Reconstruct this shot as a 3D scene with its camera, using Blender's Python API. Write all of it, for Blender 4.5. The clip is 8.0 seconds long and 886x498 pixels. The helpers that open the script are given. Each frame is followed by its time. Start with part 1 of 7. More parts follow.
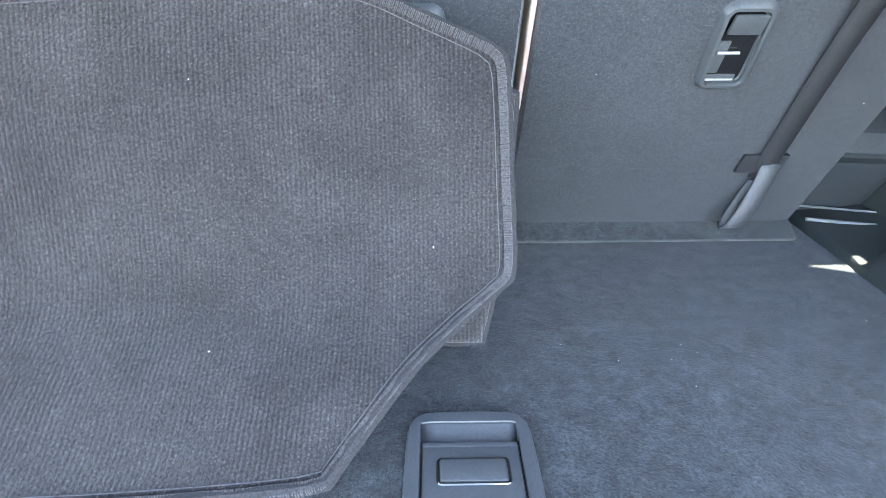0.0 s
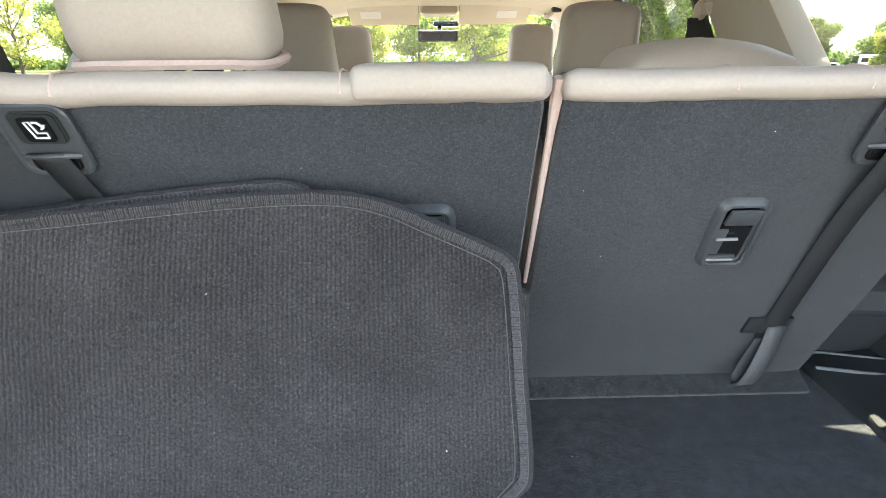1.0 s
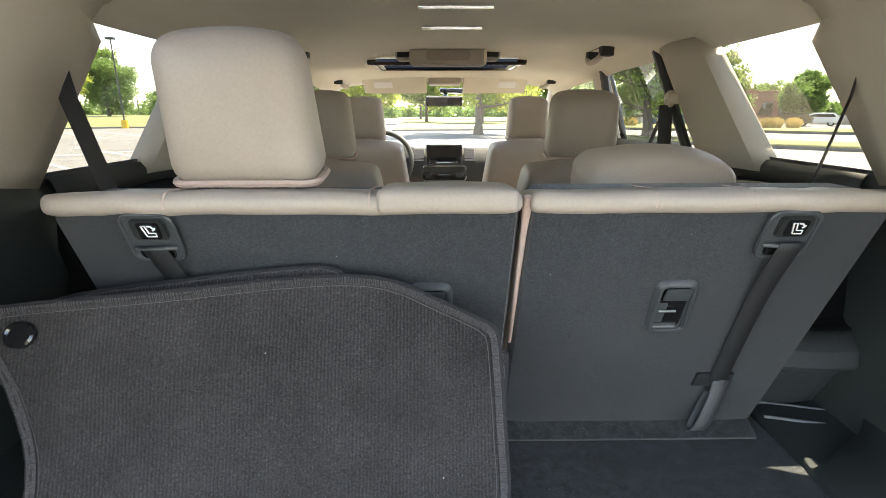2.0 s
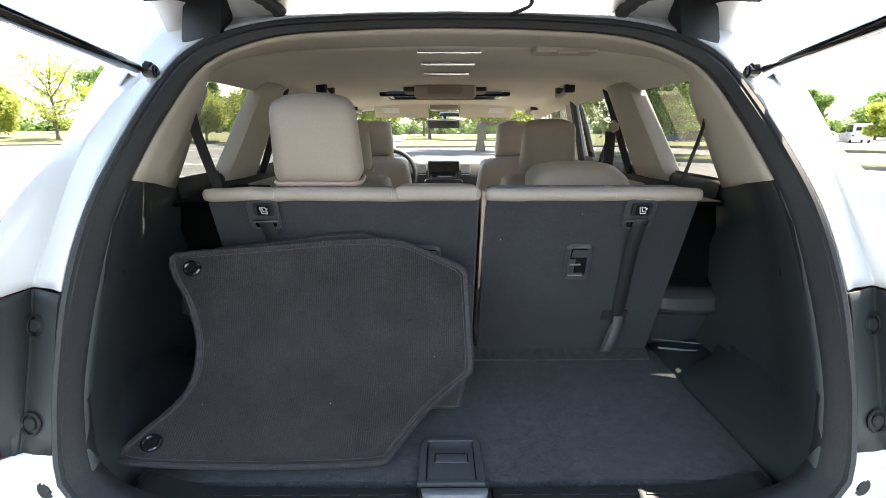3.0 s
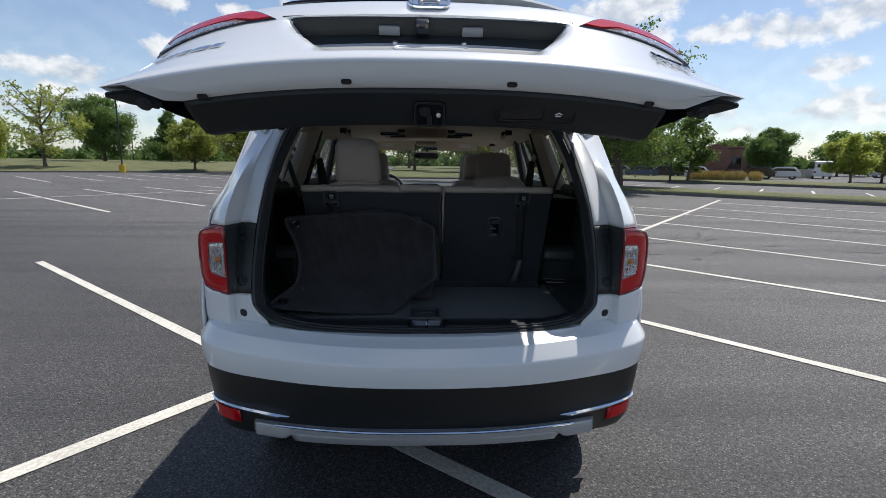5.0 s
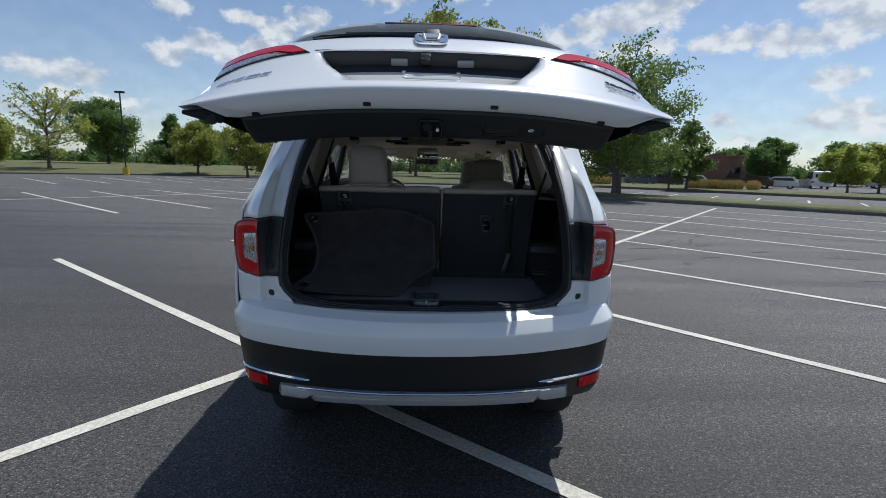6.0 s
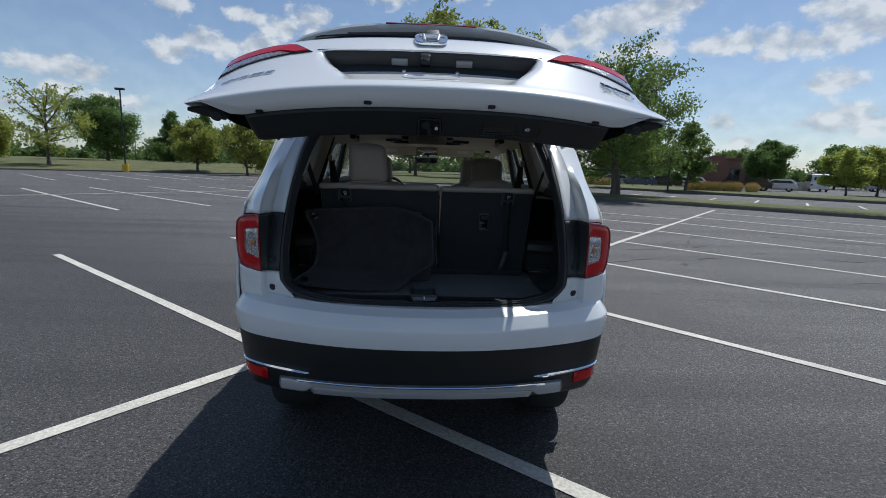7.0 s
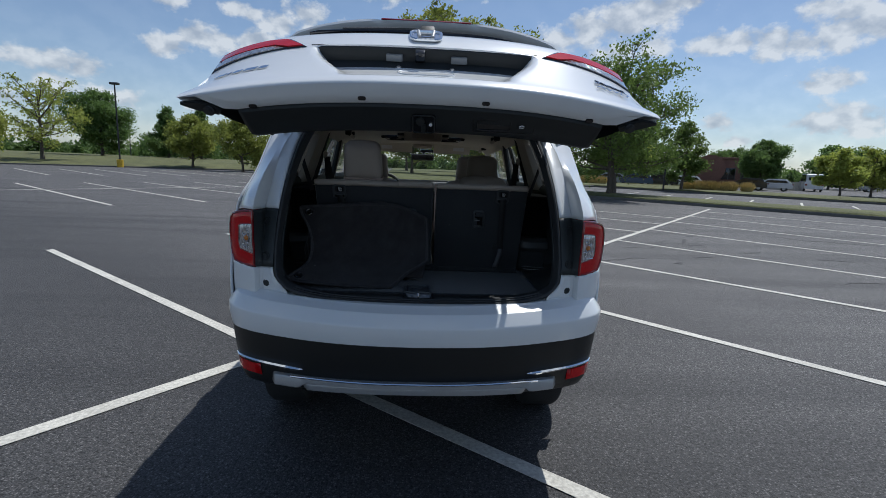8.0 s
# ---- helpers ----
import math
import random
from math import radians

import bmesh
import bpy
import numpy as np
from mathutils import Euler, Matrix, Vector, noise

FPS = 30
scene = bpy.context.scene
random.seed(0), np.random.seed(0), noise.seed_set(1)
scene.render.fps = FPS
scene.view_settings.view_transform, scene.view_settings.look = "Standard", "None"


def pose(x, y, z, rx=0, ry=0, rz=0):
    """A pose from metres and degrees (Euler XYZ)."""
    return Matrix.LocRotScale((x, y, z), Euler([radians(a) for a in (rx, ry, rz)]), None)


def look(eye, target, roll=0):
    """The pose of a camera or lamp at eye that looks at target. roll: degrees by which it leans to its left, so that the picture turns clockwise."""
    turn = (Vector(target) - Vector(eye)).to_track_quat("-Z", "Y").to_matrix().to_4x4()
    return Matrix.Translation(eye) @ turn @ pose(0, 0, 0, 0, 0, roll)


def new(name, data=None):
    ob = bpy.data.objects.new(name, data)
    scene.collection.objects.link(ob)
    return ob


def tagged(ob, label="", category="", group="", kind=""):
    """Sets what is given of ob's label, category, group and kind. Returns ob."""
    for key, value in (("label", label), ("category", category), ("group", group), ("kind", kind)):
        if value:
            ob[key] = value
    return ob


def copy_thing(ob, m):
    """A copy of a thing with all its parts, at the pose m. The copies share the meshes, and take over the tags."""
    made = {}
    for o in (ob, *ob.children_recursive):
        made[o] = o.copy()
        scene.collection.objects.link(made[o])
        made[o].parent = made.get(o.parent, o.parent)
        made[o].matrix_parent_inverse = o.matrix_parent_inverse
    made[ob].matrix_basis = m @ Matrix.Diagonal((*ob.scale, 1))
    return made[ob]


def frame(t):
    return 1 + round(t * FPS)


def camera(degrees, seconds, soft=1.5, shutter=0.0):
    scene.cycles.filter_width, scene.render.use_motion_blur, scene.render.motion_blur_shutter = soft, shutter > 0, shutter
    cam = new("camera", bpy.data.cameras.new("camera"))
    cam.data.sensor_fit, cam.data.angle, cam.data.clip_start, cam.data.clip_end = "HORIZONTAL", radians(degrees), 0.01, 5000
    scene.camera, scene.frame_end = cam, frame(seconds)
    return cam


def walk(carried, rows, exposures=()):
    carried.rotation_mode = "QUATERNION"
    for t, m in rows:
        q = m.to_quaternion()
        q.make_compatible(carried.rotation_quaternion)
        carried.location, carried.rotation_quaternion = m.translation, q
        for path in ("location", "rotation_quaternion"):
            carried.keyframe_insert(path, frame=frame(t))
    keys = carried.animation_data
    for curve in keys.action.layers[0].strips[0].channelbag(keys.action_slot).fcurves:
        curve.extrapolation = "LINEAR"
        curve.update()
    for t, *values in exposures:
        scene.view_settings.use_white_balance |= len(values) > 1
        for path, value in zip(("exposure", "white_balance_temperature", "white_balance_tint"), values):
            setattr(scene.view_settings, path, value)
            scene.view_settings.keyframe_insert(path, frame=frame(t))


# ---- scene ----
cam = camera(84.5, 8.0, soft=0.8)
PATH = [
    (0, (-0.038, 0.069, 1.422), (-0.012, 1.803, 0.425), -0.1),
    (0.5, (-0.045, 0.119, 1.482), (-0.019, 1.921, 0.615), -0.3),
    (1, (-0.053, 0.126, 1.545), (-0.012, 1.996, 0.838), -0.5),
    (1.5, (-0.055, 0.089, 1.603), (-0.012, 2.004, 1.026), -0.5),
    (1.7, (-0.055, 0.059, 1.619), (-0.017, 1.983, 1.075), -0.3),
    (2.8, (-0.019, -0.414, 1.70), (-0.032, 1.511, 1.159), -0.4),
    (3, (-0.027, -0.522, 1.678), (-0.016, 1.42, 1.198), 0.0),
    (3.5, (-0.077, -0.826, 1.661), (-0.024, 1.129, 1.238), 0.2),
    (4, (-0.07, -1.094, 1.669), (-0.012, 0.863, 1.26), 0.6),
    (4.5, (-0.011, -1.401, 1.648), (0.048, 0.559, 1.258), 0.8),
    (5, (-0.011, -1.684, 1.657), (0.065, 0.283, 1.302), 0.7),
    (6.5, (-0.013, -2.1, 1.648), (0.061, -0.128, 1.318), 1.6),
    (7, (-0.009, -2.094, 1.645), (0.07, -0.123, 1.313), 1.8),
    (7.5, (-0.001, -2.101, 1.647), (0.087, -0.131, 1.312), 2.0),
    (8, (0.0, -2.095, 1.642), (0.095, -0.127, 1.301), 2.2),
]
EXPOSURES = [(0, 5.08, 6900, 10), (0.5, 5.2, 7750, 10), (1.0, 4.1, 7900, 10), (1.5, 3.85, 8300, 10), (1.7, 3.7, 8300, 10), (2.8, 3.35, 7900, 10), (3.0, 3.1, 7600, 10), (3.5, 1.77, 7750, 10), (4.0, 1.1, 7300, 10), (4.5, 0.6, 6950, 10), (5.0, 0.28, 6550, 10), (6.5, -0.1, 6200, 8), (8.0, -0.17, 6050, 8)]
walk(cam, [(t, look(eye, target, roll)) for t, eye, target, roll in PATH], EXPOSURES)

# ---- world and sun ----
SUN = Vector((0.335, 0.37, 1.0)).normalized()
ELEV, AZIM = math.asin(SUN.z), math.atan2(SUN.x, SUN.y)


def link(tree, a, b):
    tree.links.new(a, b)


def node(tree, kind, **values):
    n = tree.nodes.new(kind)
    for key, value in values.items():
        if key == "operation":
            n.operation = value
        elif key == "blend_type":
            n.blend_type = value
        elif key == "data_type":
            n.data_type = value
        else:
            n.inputs[key.replace("_", " ")].default_value = value
    return n


def maths(tree, op, a, b=0.5, c=None):
    n = tree.nodes.new("ShaderNodeMath")
    n.operation = op
    for i, v in enumerate((a, b, c)):
        if v is None:
            continue
        if isinstance(v, (int, float)):
            n.inputs[i].default_value = v
        else:
            link(tree, v, n.inputs[i])
    return n.outputs[0]


def ramp(tree, fac, stops):
    n = tree.nodes.new("ShaderNodeValToRGB")
    els = n.color_ramp.elements
    while len(els) < len(stops):
        els.new(0.5)
    for e, (p, c) in zip(els, stops):
        e.position = p
        e.color = (*c, 1) if len(c) == 3 else c
    link(tree, fac, n.inputs[0])
    return n.outputs[0]


# direction and half-angle of the larger fair-weather clouds, as degrees: azimuth from straight ahead, height, spread
CLOUDS = [(-26.2, 10.4, 3.1), (-23.7, 11.6, 3), (-21.2, 11.4, 3.3), (-18.1, 11.6, 3.3), (-15.3, 13.6, 3.3), (-12.7, 14.8, 3.7), (-11.2, 12.8, 4.4), (-8, 12, 3.3), (-19.7, 14.5, 2.2), (-18.3, 14.2, 1.6), (-26, 14.7, 2.8), (-37.2, 7.8, 3.1), (-35.1, 7.7, 3.3), (-33, 7.4, 2.8), (-35.3, 5.9, 2.7), (-31.2, 5.1, 3.6), (-19.4, 6.9, 2.2), (-38.8, 4.3, 2.2), (-17.5, 4.4, 1.9), (-13.9, 7.3, 1.9), (-24.2, 4.9, 1.5), (14.8, 13.4, 3.6), (17.9, 14.4, 4.6), (21.1, 15, 4.6), (24.1, 15.9, 4.9), (26.6, 16.6, 3), (20.6, 12.2, 3.3), (23.8, 12.5, 3), (29.6, 12.3, 3.3), (32.2, 12.5, 3.1), (34.7, 12, 3.4), (37, 12, 3.4), (39.5, 12.4, 4.1), (41.4, 12.9, 4.4), (38.4, 14.8, 3), (40.2, 14.3, 3.3), (39.5, 8.7, 3.1), (38.2, 8.4, 1.9), (40.8, 5.5, 4.3), (39.1, 5, 3), (42.4, 4.9, 3.3), (30.7, 5.1, 2.7), (32.9, 3.3, 1.9),
          # unseen clouds behind the camera, at 140, 180 and 225, add fill on the bumper
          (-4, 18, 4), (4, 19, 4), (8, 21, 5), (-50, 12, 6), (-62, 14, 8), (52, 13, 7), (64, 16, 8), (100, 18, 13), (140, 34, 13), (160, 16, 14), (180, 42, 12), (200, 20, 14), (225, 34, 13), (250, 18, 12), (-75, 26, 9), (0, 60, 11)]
SKY_STRENGTH = 0.112


def make_world():
    world = bpy.data.worlds.new("sky")
    world.use_nodes = True
    scene.world = world
    t = world.node_tree
    t.nodes.clear()
    sky = t.nodes.new("ShaderNodeTexSky")
    sky.sky_type = "NISHITA"
    sky.sun_disc = False
    sky.sun_elevation, sky.sun_rotation = ELEV, AZIM
    sky.air_density, sky.dust_density, sky.ozone_density = 0.85, 0.5, 0.9
    co = t.nodes.new("ShaderNodeTexCoord").outputs["Generated"]
    unit = node(t, "ShaderNodeVectorMath", operation="NORMALIZE")
    link(t, co, unit.inputs[0])
    d = unit.outputs[0]
    sep = t.nodes.new("ShaderNodeSeparateXYZ")
    link(t, d, sep.inputs[0])
    up = maths(t, "MAXIMUM", sep.outputs[2], 0.0)
    # cloud lumps: a sum of soft caps on the dome, broken up by two octaves of noise
    total = None
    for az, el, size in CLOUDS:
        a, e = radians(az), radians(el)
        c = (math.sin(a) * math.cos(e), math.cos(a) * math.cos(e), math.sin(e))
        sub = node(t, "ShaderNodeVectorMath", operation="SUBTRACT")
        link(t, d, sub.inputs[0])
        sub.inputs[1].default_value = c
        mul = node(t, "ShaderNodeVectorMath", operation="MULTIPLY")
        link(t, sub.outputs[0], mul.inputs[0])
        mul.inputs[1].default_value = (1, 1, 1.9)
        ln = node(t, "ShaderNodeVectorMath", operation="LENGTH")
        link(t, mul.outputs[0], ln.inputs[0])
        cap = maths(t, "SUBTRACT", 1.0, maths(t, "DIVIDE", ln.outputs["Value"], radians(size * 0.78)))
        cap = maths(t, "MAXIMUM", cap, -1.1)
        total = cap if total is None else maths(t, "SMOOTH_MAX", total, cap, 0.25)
    big = node(t, "ShaderNodeTexNoise", Scale=26.0, Detail=9.0, Roughness=0.6)
    scl = node(t, "ShaderNodeVectorMath", operation="MULTIPLY")
    link(t, d, scl.inputs[0])
    scl.inputs[1].default_value = (1, 1, 1.35)
    link(t, scl.outputs[0], big.inputs["Vector"])
    lump = maths(t, "ADD", total, maths(t, "MULTIPLY", maths(t, "SUBTRACT", big.outputs[0], 0.5), 2.6))
    mask = ramp(t, maths(t, "ADD", maths(t, "MULTIPLY", lump, 0.45), 0.2), [(0.17, (0, 0, 0)), (0.25, (0.3, 0.3, 0.3)), (0.42, (0.9, 0.9, 0.9))])
    veil = maths(t, "POWER", maths(t, "SUBTRACT", 1.0, up), 7.0)
    mask = maths(t, "MAXIMUM", mask, maths(t, "MULTIPLY", veil, 0.4))
    fade = maths(t, "MULTIPLY", mask, 0.92)
    # billows are bright on their upper side and grey beneath
    lift = node(t, "ShaderNodeVectorMath", operation="ADD")
    link(t, scl.outputs[0], lift.inputs[0])
    lift.inputs[1].default_value = (0.006, 0.004, 0.022)
    above = node(t, "ShaderNodeTexNoise", Scale=26.0, Detail=4.0, Roughness=0.5)
    link(t, lift.outputs[0], above.inputs["Vector"])
    soft = node(t, "ShaderNodeTexNoise", Scale=26.0, Detail=4.0, Roughness=0.5)
    link(t, scl.outputs[0], soft.inputs["Vector"])
    billow = maths(t, "ADD", maths(t, "MULTIPLY", maths(t, "SUBTRACT", soft.outputs[0], above.outputs[0]), 2.2), 0.55)
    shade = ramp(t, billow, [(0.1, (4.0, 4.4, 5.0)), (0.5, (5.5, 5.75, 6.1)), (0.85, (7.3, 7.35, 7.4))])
    mix = node(t, "ShaderNodeMix", data_type="RGBA")
    link(t, fade, mix.inputs[0])
    link(t, sky.outputs[0], mix.inputs[6])
    link(t, shade, mix.inputs[7])
    bg = t.nodes.new("ShaderNodeBackground")
    bg.inputs["Strength"].default_value = SKY_STRENGTH
    link(t, mix.outputs[2], bg.inputs["Color"])
    out = t.nodes.new("ShaderNodeOutputWorld")
    link(t, bg.outputs[0], out.inputs["Surface"])


make_world()
lamp = bpy.data.lights.new("sun", "SUN")
lamp.energy, lamp.angle, lamp.color = 4.2, radians(0.53), (1.0, 0.96, 0.9)
sun = new("sun", lamp)
sun.matrix_world = look(SUN * 60, (0, 0, 0))

# ---- materials ----
def material(name, low, high, scale=8.0, rough=0.5, metal=0.0, bump=0.0, bump_scale=None, coat=0.0, stain=0.0, stain_scale=0.8, stretch=(1, 1, 1), spec=0.5, rough_var=0.0, sheen=0.0, dist=0.002, vary=0.0, fleck=0.0, fleck_scale=300.0, fleck_colour=(0.3, 0.3, 0.3)):
    """Two-scale procedural surface: fine grain between two colours, broad stains, relief."""
    m = bpy.data.materials.new(name)
    m.use_nodes = True
    t = m.node_tree
    b = t.nodes["Principled BSDF"]
    co = t.nodes.new("ShaderNodeTexCoord").outputs["Object"]
    st = node(t, "ShaderNodeVectorMath", operation="MULTIPLY")
    st.inputs[1].default_value = stretch
    link(t, co, st.inputs[0])
    fine = node(t, "ShaderNodeTexNoise", Scale=scale, Detail=5.0, Roughness=0.65)
    link(t, st.outputs[0], fine.inputs["Vector"])
    col = ramp(t, fine.outputs[0], [(0.3, low), (0.7, high)])
    if stain > 0:
        broad = node(t, "ShaderNodeTexNoise", Scale=stain_scale, Detail=4.0, Roughness=0.6)
        link(t, co, broad.inputs["Vector"])
        mul = node(t, "ShaderNodeMix", data_type="RGBA", blend_type="MULTIPLY")
        mul.inputs[0].default_value = stain
        link(t, col, mul.inputs[6])
        link(t, ramp(t, broad.outputs[0], [(0.3, (0.45, 0.45, 0.45)), (0.68, (1, 1, 1))]), mul.inputs[7])
        col = mul.outputs[2]
    if vary > 0:
        info = t.nodes.new("ShaderNodeObjectInfo")
        isl = t.nodes.new("ShaderNodeNewGeometry")
        hv = node(t, "ShaderNodeHueSaturation")
        val = maths(t, "ADD", maths(t, "MULTIPLY", maths(t, "ADD", isl.outputs["Random Per Island"], info.outputs["Random"]), vary), 1.0 - vary)
        link(t, val, hv.inputs["Value"])
        link(t, col, hv.inputs["Color"])
        col = hv.outputs[0]
    if fleck > 0:
        # scattered pale fibres or stones
        fl = t.nodes.new("ShaderNodeTexVoronoi")
        fl.inputs["Scale"].default_value = fleck_scale
        link(t, co, fl.inputs["Vector"])
        sp = t.nodes.new("ShaderNodeSeparateColor")
        link(t, fl.outputs["Color"], sp.inputs[0])
        near = ramp(t, fl.outputs["Distance"], [(0.15, (1, 1, 1)), (0.45, (0, 0, 0))])
        pick = maths(t, "MULTIPLY", maths(t, "GREATER_THAN", sp.outputs[0], 0.72), near)
        fm = node(t, "ShaderNodeMix", data_type="RGBA")
        link(t, maths(t, "MULTIPLY", pick, fleck), fm.inputs[0])
        link(t, col, fm.inputs[6])
        fm.inputs[7].default_value = (*fleck_colour, 1)
        col = fm.outputs[2]
    link(t, col, b.inputs["Base Color"])
    b.inputs["Roughness"].default_value = rough
    if rough_var > 0:
        rv = node(t, "ShaderNodeTexNoise", Scale=max(1.5, scale * 0.12), Detail=4.0)
        link(t, co, rv.inputs["Vector"])
        link(t, maths(t, "ADD", maths(t, "MULTIPLY", rv.outputs[0], rough_var), rough - rough_var / 2), b.inputs["Roughness"])
    b.inputs["Metallic"].default_value = metal
    b.inputs["Specular IOR Level"].default_value = spec
    b.inputs["Coat Weight"].default_value = coat
    b.inputs["Coat Roughness"].default_value = 0.03
    b.inputs["Sheen Weight"].default_value = sheen
    if bump > 0:
        bp = node(t, "ShaderNodeBump", Strength=bump, Distance=dist)
        if bump_scale and bump_scale != scale:
            bn = node(t, "ShaderNodeTexNoise", Scale=bump_scale, Detail=4.0, Roughness=0.6)
            link(t, st.outputs[0], bn.inputs["Vector"])
            link(t, bn.outputs[0], bp.inputs["Height"])
        else:
            link(t, fine.outputs[0], bp.inputs["Height"])
        link(t, bp.outputs[0], b.inputs["Normal"])
    return m


def glass(name, tint, rough=0.0):
    """Car glazing: a see-through tinted pane with a mirror-like face."""
    m = bpy.data.materials.new(name)
    m.use_nodes = True
    t = m.node_tree
    t.nodes.clear()
    tr = t.nodes.new("ShaderNodeBsdfTransparent")
    tr.inputs[0].default_value = (*tint, 1)
    gl = t.nodes.new("ShaderNodeBsdfGlossy")
    gl.inputs["Roughness"].default_value = rough
    gl.inputs["Color"].default_value = (1, 1, 1, 1)
    lw = node(t, "ShaderNodeLayerWeight", Blend=0.5)
    fac = maths(t, "ADD", maths(t, "MULTIPLY", maths(t, "POWER", lw.outputs["Facing"], 5.0), 0.93), 0.05)
    mx = t.nodes.new("ShaderNodeMixShader")
    link(t, fac, mx.inputs[0])
    link(t, tr.outputs[0], mx.inputs[1])
    link(t, gl.outputs[0], mx.inputs[2])
    out = t.nodes.new("ShaderNodeOutputMaterial")
    link(t, mx.outputs[0], out.inputs[0])
    return m


M = {}
M["paint"] = material("white_pearl_paint", (0.77, 0.785, 0.79), (0.81, 0.825, 0.83), scale=900, rough=0.28, coat=1.0, stain=0.05, stain_scale=2.0)
M["cladding"] = material("black_grained_cladding", (0.010, 0.0108, 0.0108), (0.017, 0.018, 0.018), scale=260, rough=0.42, bump=0.25, stain=0.3, stain_scale=5, rough_var=0.15)
M["plastic"] = material("dark_trim_plastic", (0.012, 0.0148, 0.0155), (0.019, 0.0228, 0.0238), scale=420, rough=0.55, bump=0.2, stain=0.25, stain_scale=4)
M["gloss"] = material("gloss_black_plastic", (0.008, 0.008, 0.009), (0.012, 0.012, 0.013), scale=200, rough=0.12, coat=0.6)
M["rubber"] = material("black_door_seal_rubber", (0.026, 0.028, 0.030), (0.042, 0.045, 0.047), scale=300, rough=0.6, bump=0.15, stain=0.2, stain_scale=6)
M["lining"] = material("dark_grained_lining", (0.024, 0.030, 0.031), (0.036, 0.043, 0.0445), scale=420, rough=0.5, bump=0.2, stain=0.25, stain_scale=4)
# near-black, so that sunlit trim beside the seat still renders dark
M["sun_dark"] = material("sun_dimming_black_lining", (0.005, 0.0055, 0.006), (0.010, 0.0105, 0.011), scale=420, rough=1.0, bump=0.3, bump_scale=500, spec=0.05)
M["latch"] = material("charcoal_moulded_plastic", (0.05, 0.056, 0.062), (0.068, 0.076, 0.083), scale=300, rough=0.4, stain=0.2, stain_scale=8)
M["trough"] = material("grey_moulded_plastic", (0.19, 0.20, 0.21), (0.25, 0.26, 0.27), scale=300, rough=0.3, stain=0.2, stain_scale=8)
M["tyre"] = material("tyre_rubber", (0.018, 0.018, 0.018), (0.03, 0.03, 0.03), scale=120, rough=0.8, bump=0.4, stain=0.4, stain_scale=4)
M["chrome"] = material("chrome", (0.78, 0.79, 0.8), (0.86, 0.87, 0.88), scale=30, rough=0.06, metal=1.0)
M["silver"] = material("silver_painted_plastic", (0.38, 0.385, 0.39), (0.46, 0.465, 0.47), scale=700, rough=0.34, metal=0.4, coat=0.4, stain=0.2, stain_scale=6)
M["alloy"] = material("machined_alloy", (0.45, 0.46, 0.47), (0.55, 0.56, 0.57), scale=300, rough=0.3, metal=1.0, stain=0.2)
M["carpet"] = material("charcoal_loop_carpet", (0.008, 0.0094, 0.0104), (0.052, 0.060, 0.065), scale=330, fleck=0.3, fleck_scale=420, fleck_colour=(0.13, 0.135, 0.14), rough=0.95, bump=0.6, bump_scale=520, stain=0.5, stain_scale=9, sheen=0.25, dist=0.003, spec=0.2)


def brush_pile(m, amount, scale):
    """Trodden carpet: tufts lean this way and that in small patches."""
    t = m.node_tree
    b = t.nodes["Principled BSDF"]
    src = b.inputs["Base Color"].links[0].from_socket
    co = t.nodes.new("ShaderNodeTexCoord").outputs["Object"]
    tuft = node(t, "ShaderNodeTexNoise", Scale=scale, Detail=6.0, Roughness=0.75, Distortion=0.6)
    link(t, co, tuft.inputs["Vector"])
    hv = node(t, "ShaderNodeHueSaturation")
    link(t, src, hv.inputs["Color"])
    link(t, maths(t, "ADD", maths(t, "MULTIPLY", maths(t, "SUBTRACT", tuft.outputs[0], 0.5), amount), 1.12), hv.inputs["Value"])
    link(t, hv.outputs[0], b.inputs["Base Color"])


brush_pile(M["carpet"], 3.4, 42.0)
M["loop_web"] = material("pale_grey_webbing", (0.05, 0.053, 0.058), (0.10, 0.104, 0.112), scale=700, rough=0.5, bump=0.4, stretch=(1, 1, 0.2))
M["seat_back"] = material("dark_seat_back_carpet", (0.024, 0.027, 0.031), (0.054, 0.060, 0.0685), scale=300, fleck=0.28, fleck_scale=420, fleck_colour=(0.16, 0.165, 0.17), rough=0.95, bump=0.35, bump_scale=650, stain=0.35, stain_scale=7, sheen=0.25, dist=0.003, spec=0.2)
M["mat_core"] = material("mat_binding_core", (0.02, 0.0195, 0.021), (0.055, 0.053, 0.056), scale=500, rough=0.95, bump=0.5, bump_scale=300, dist=0.002, spec=0.2)
M["mat_edge"] = material("mat_binding_yarn", (0.03, 0.029, 0.031), (0.105, 0.10, 0.105), scale=500, rough=0.95, bump=0.6, bump_scale=300, dist=0.002, sheen=0.3, spec=0.2)
M["leather"] = material("beige_perforated_leather", (0.39, 0.335, 0.285), (0.43, 0.372, 0.318), scale=240, rough=0.5, bump=0.1, bump_scale=350, stain=0.15, stain_scale=6)
M["leather_pipe"] = material("pink_beige_leather_edge", (0.50, 0.37, 0.32), (0.56, 0.43, 0.38), scale=240, rough=0.55, bump=0.2, bump_scale=350, stain=0.15, stain_scale=9)
M["liner"] = material("beige_headliner_cloth", (0.70, 0.655, 0.545), (0.76, 0.715, 0.605), scale=700, rough=0.95, bump=0.3, bump_scale=500, stain=0.2, stain_scale=3, sheen=0.2, spec=0.2)
M["trim_beige"] = material("beige_pillar_plastic", (0.50, 0.45, 0.375), (0.55, 0.495, 0.42), scale=500, rough=0.6, bump=0.15, stain=0.12, stain_scale=3)
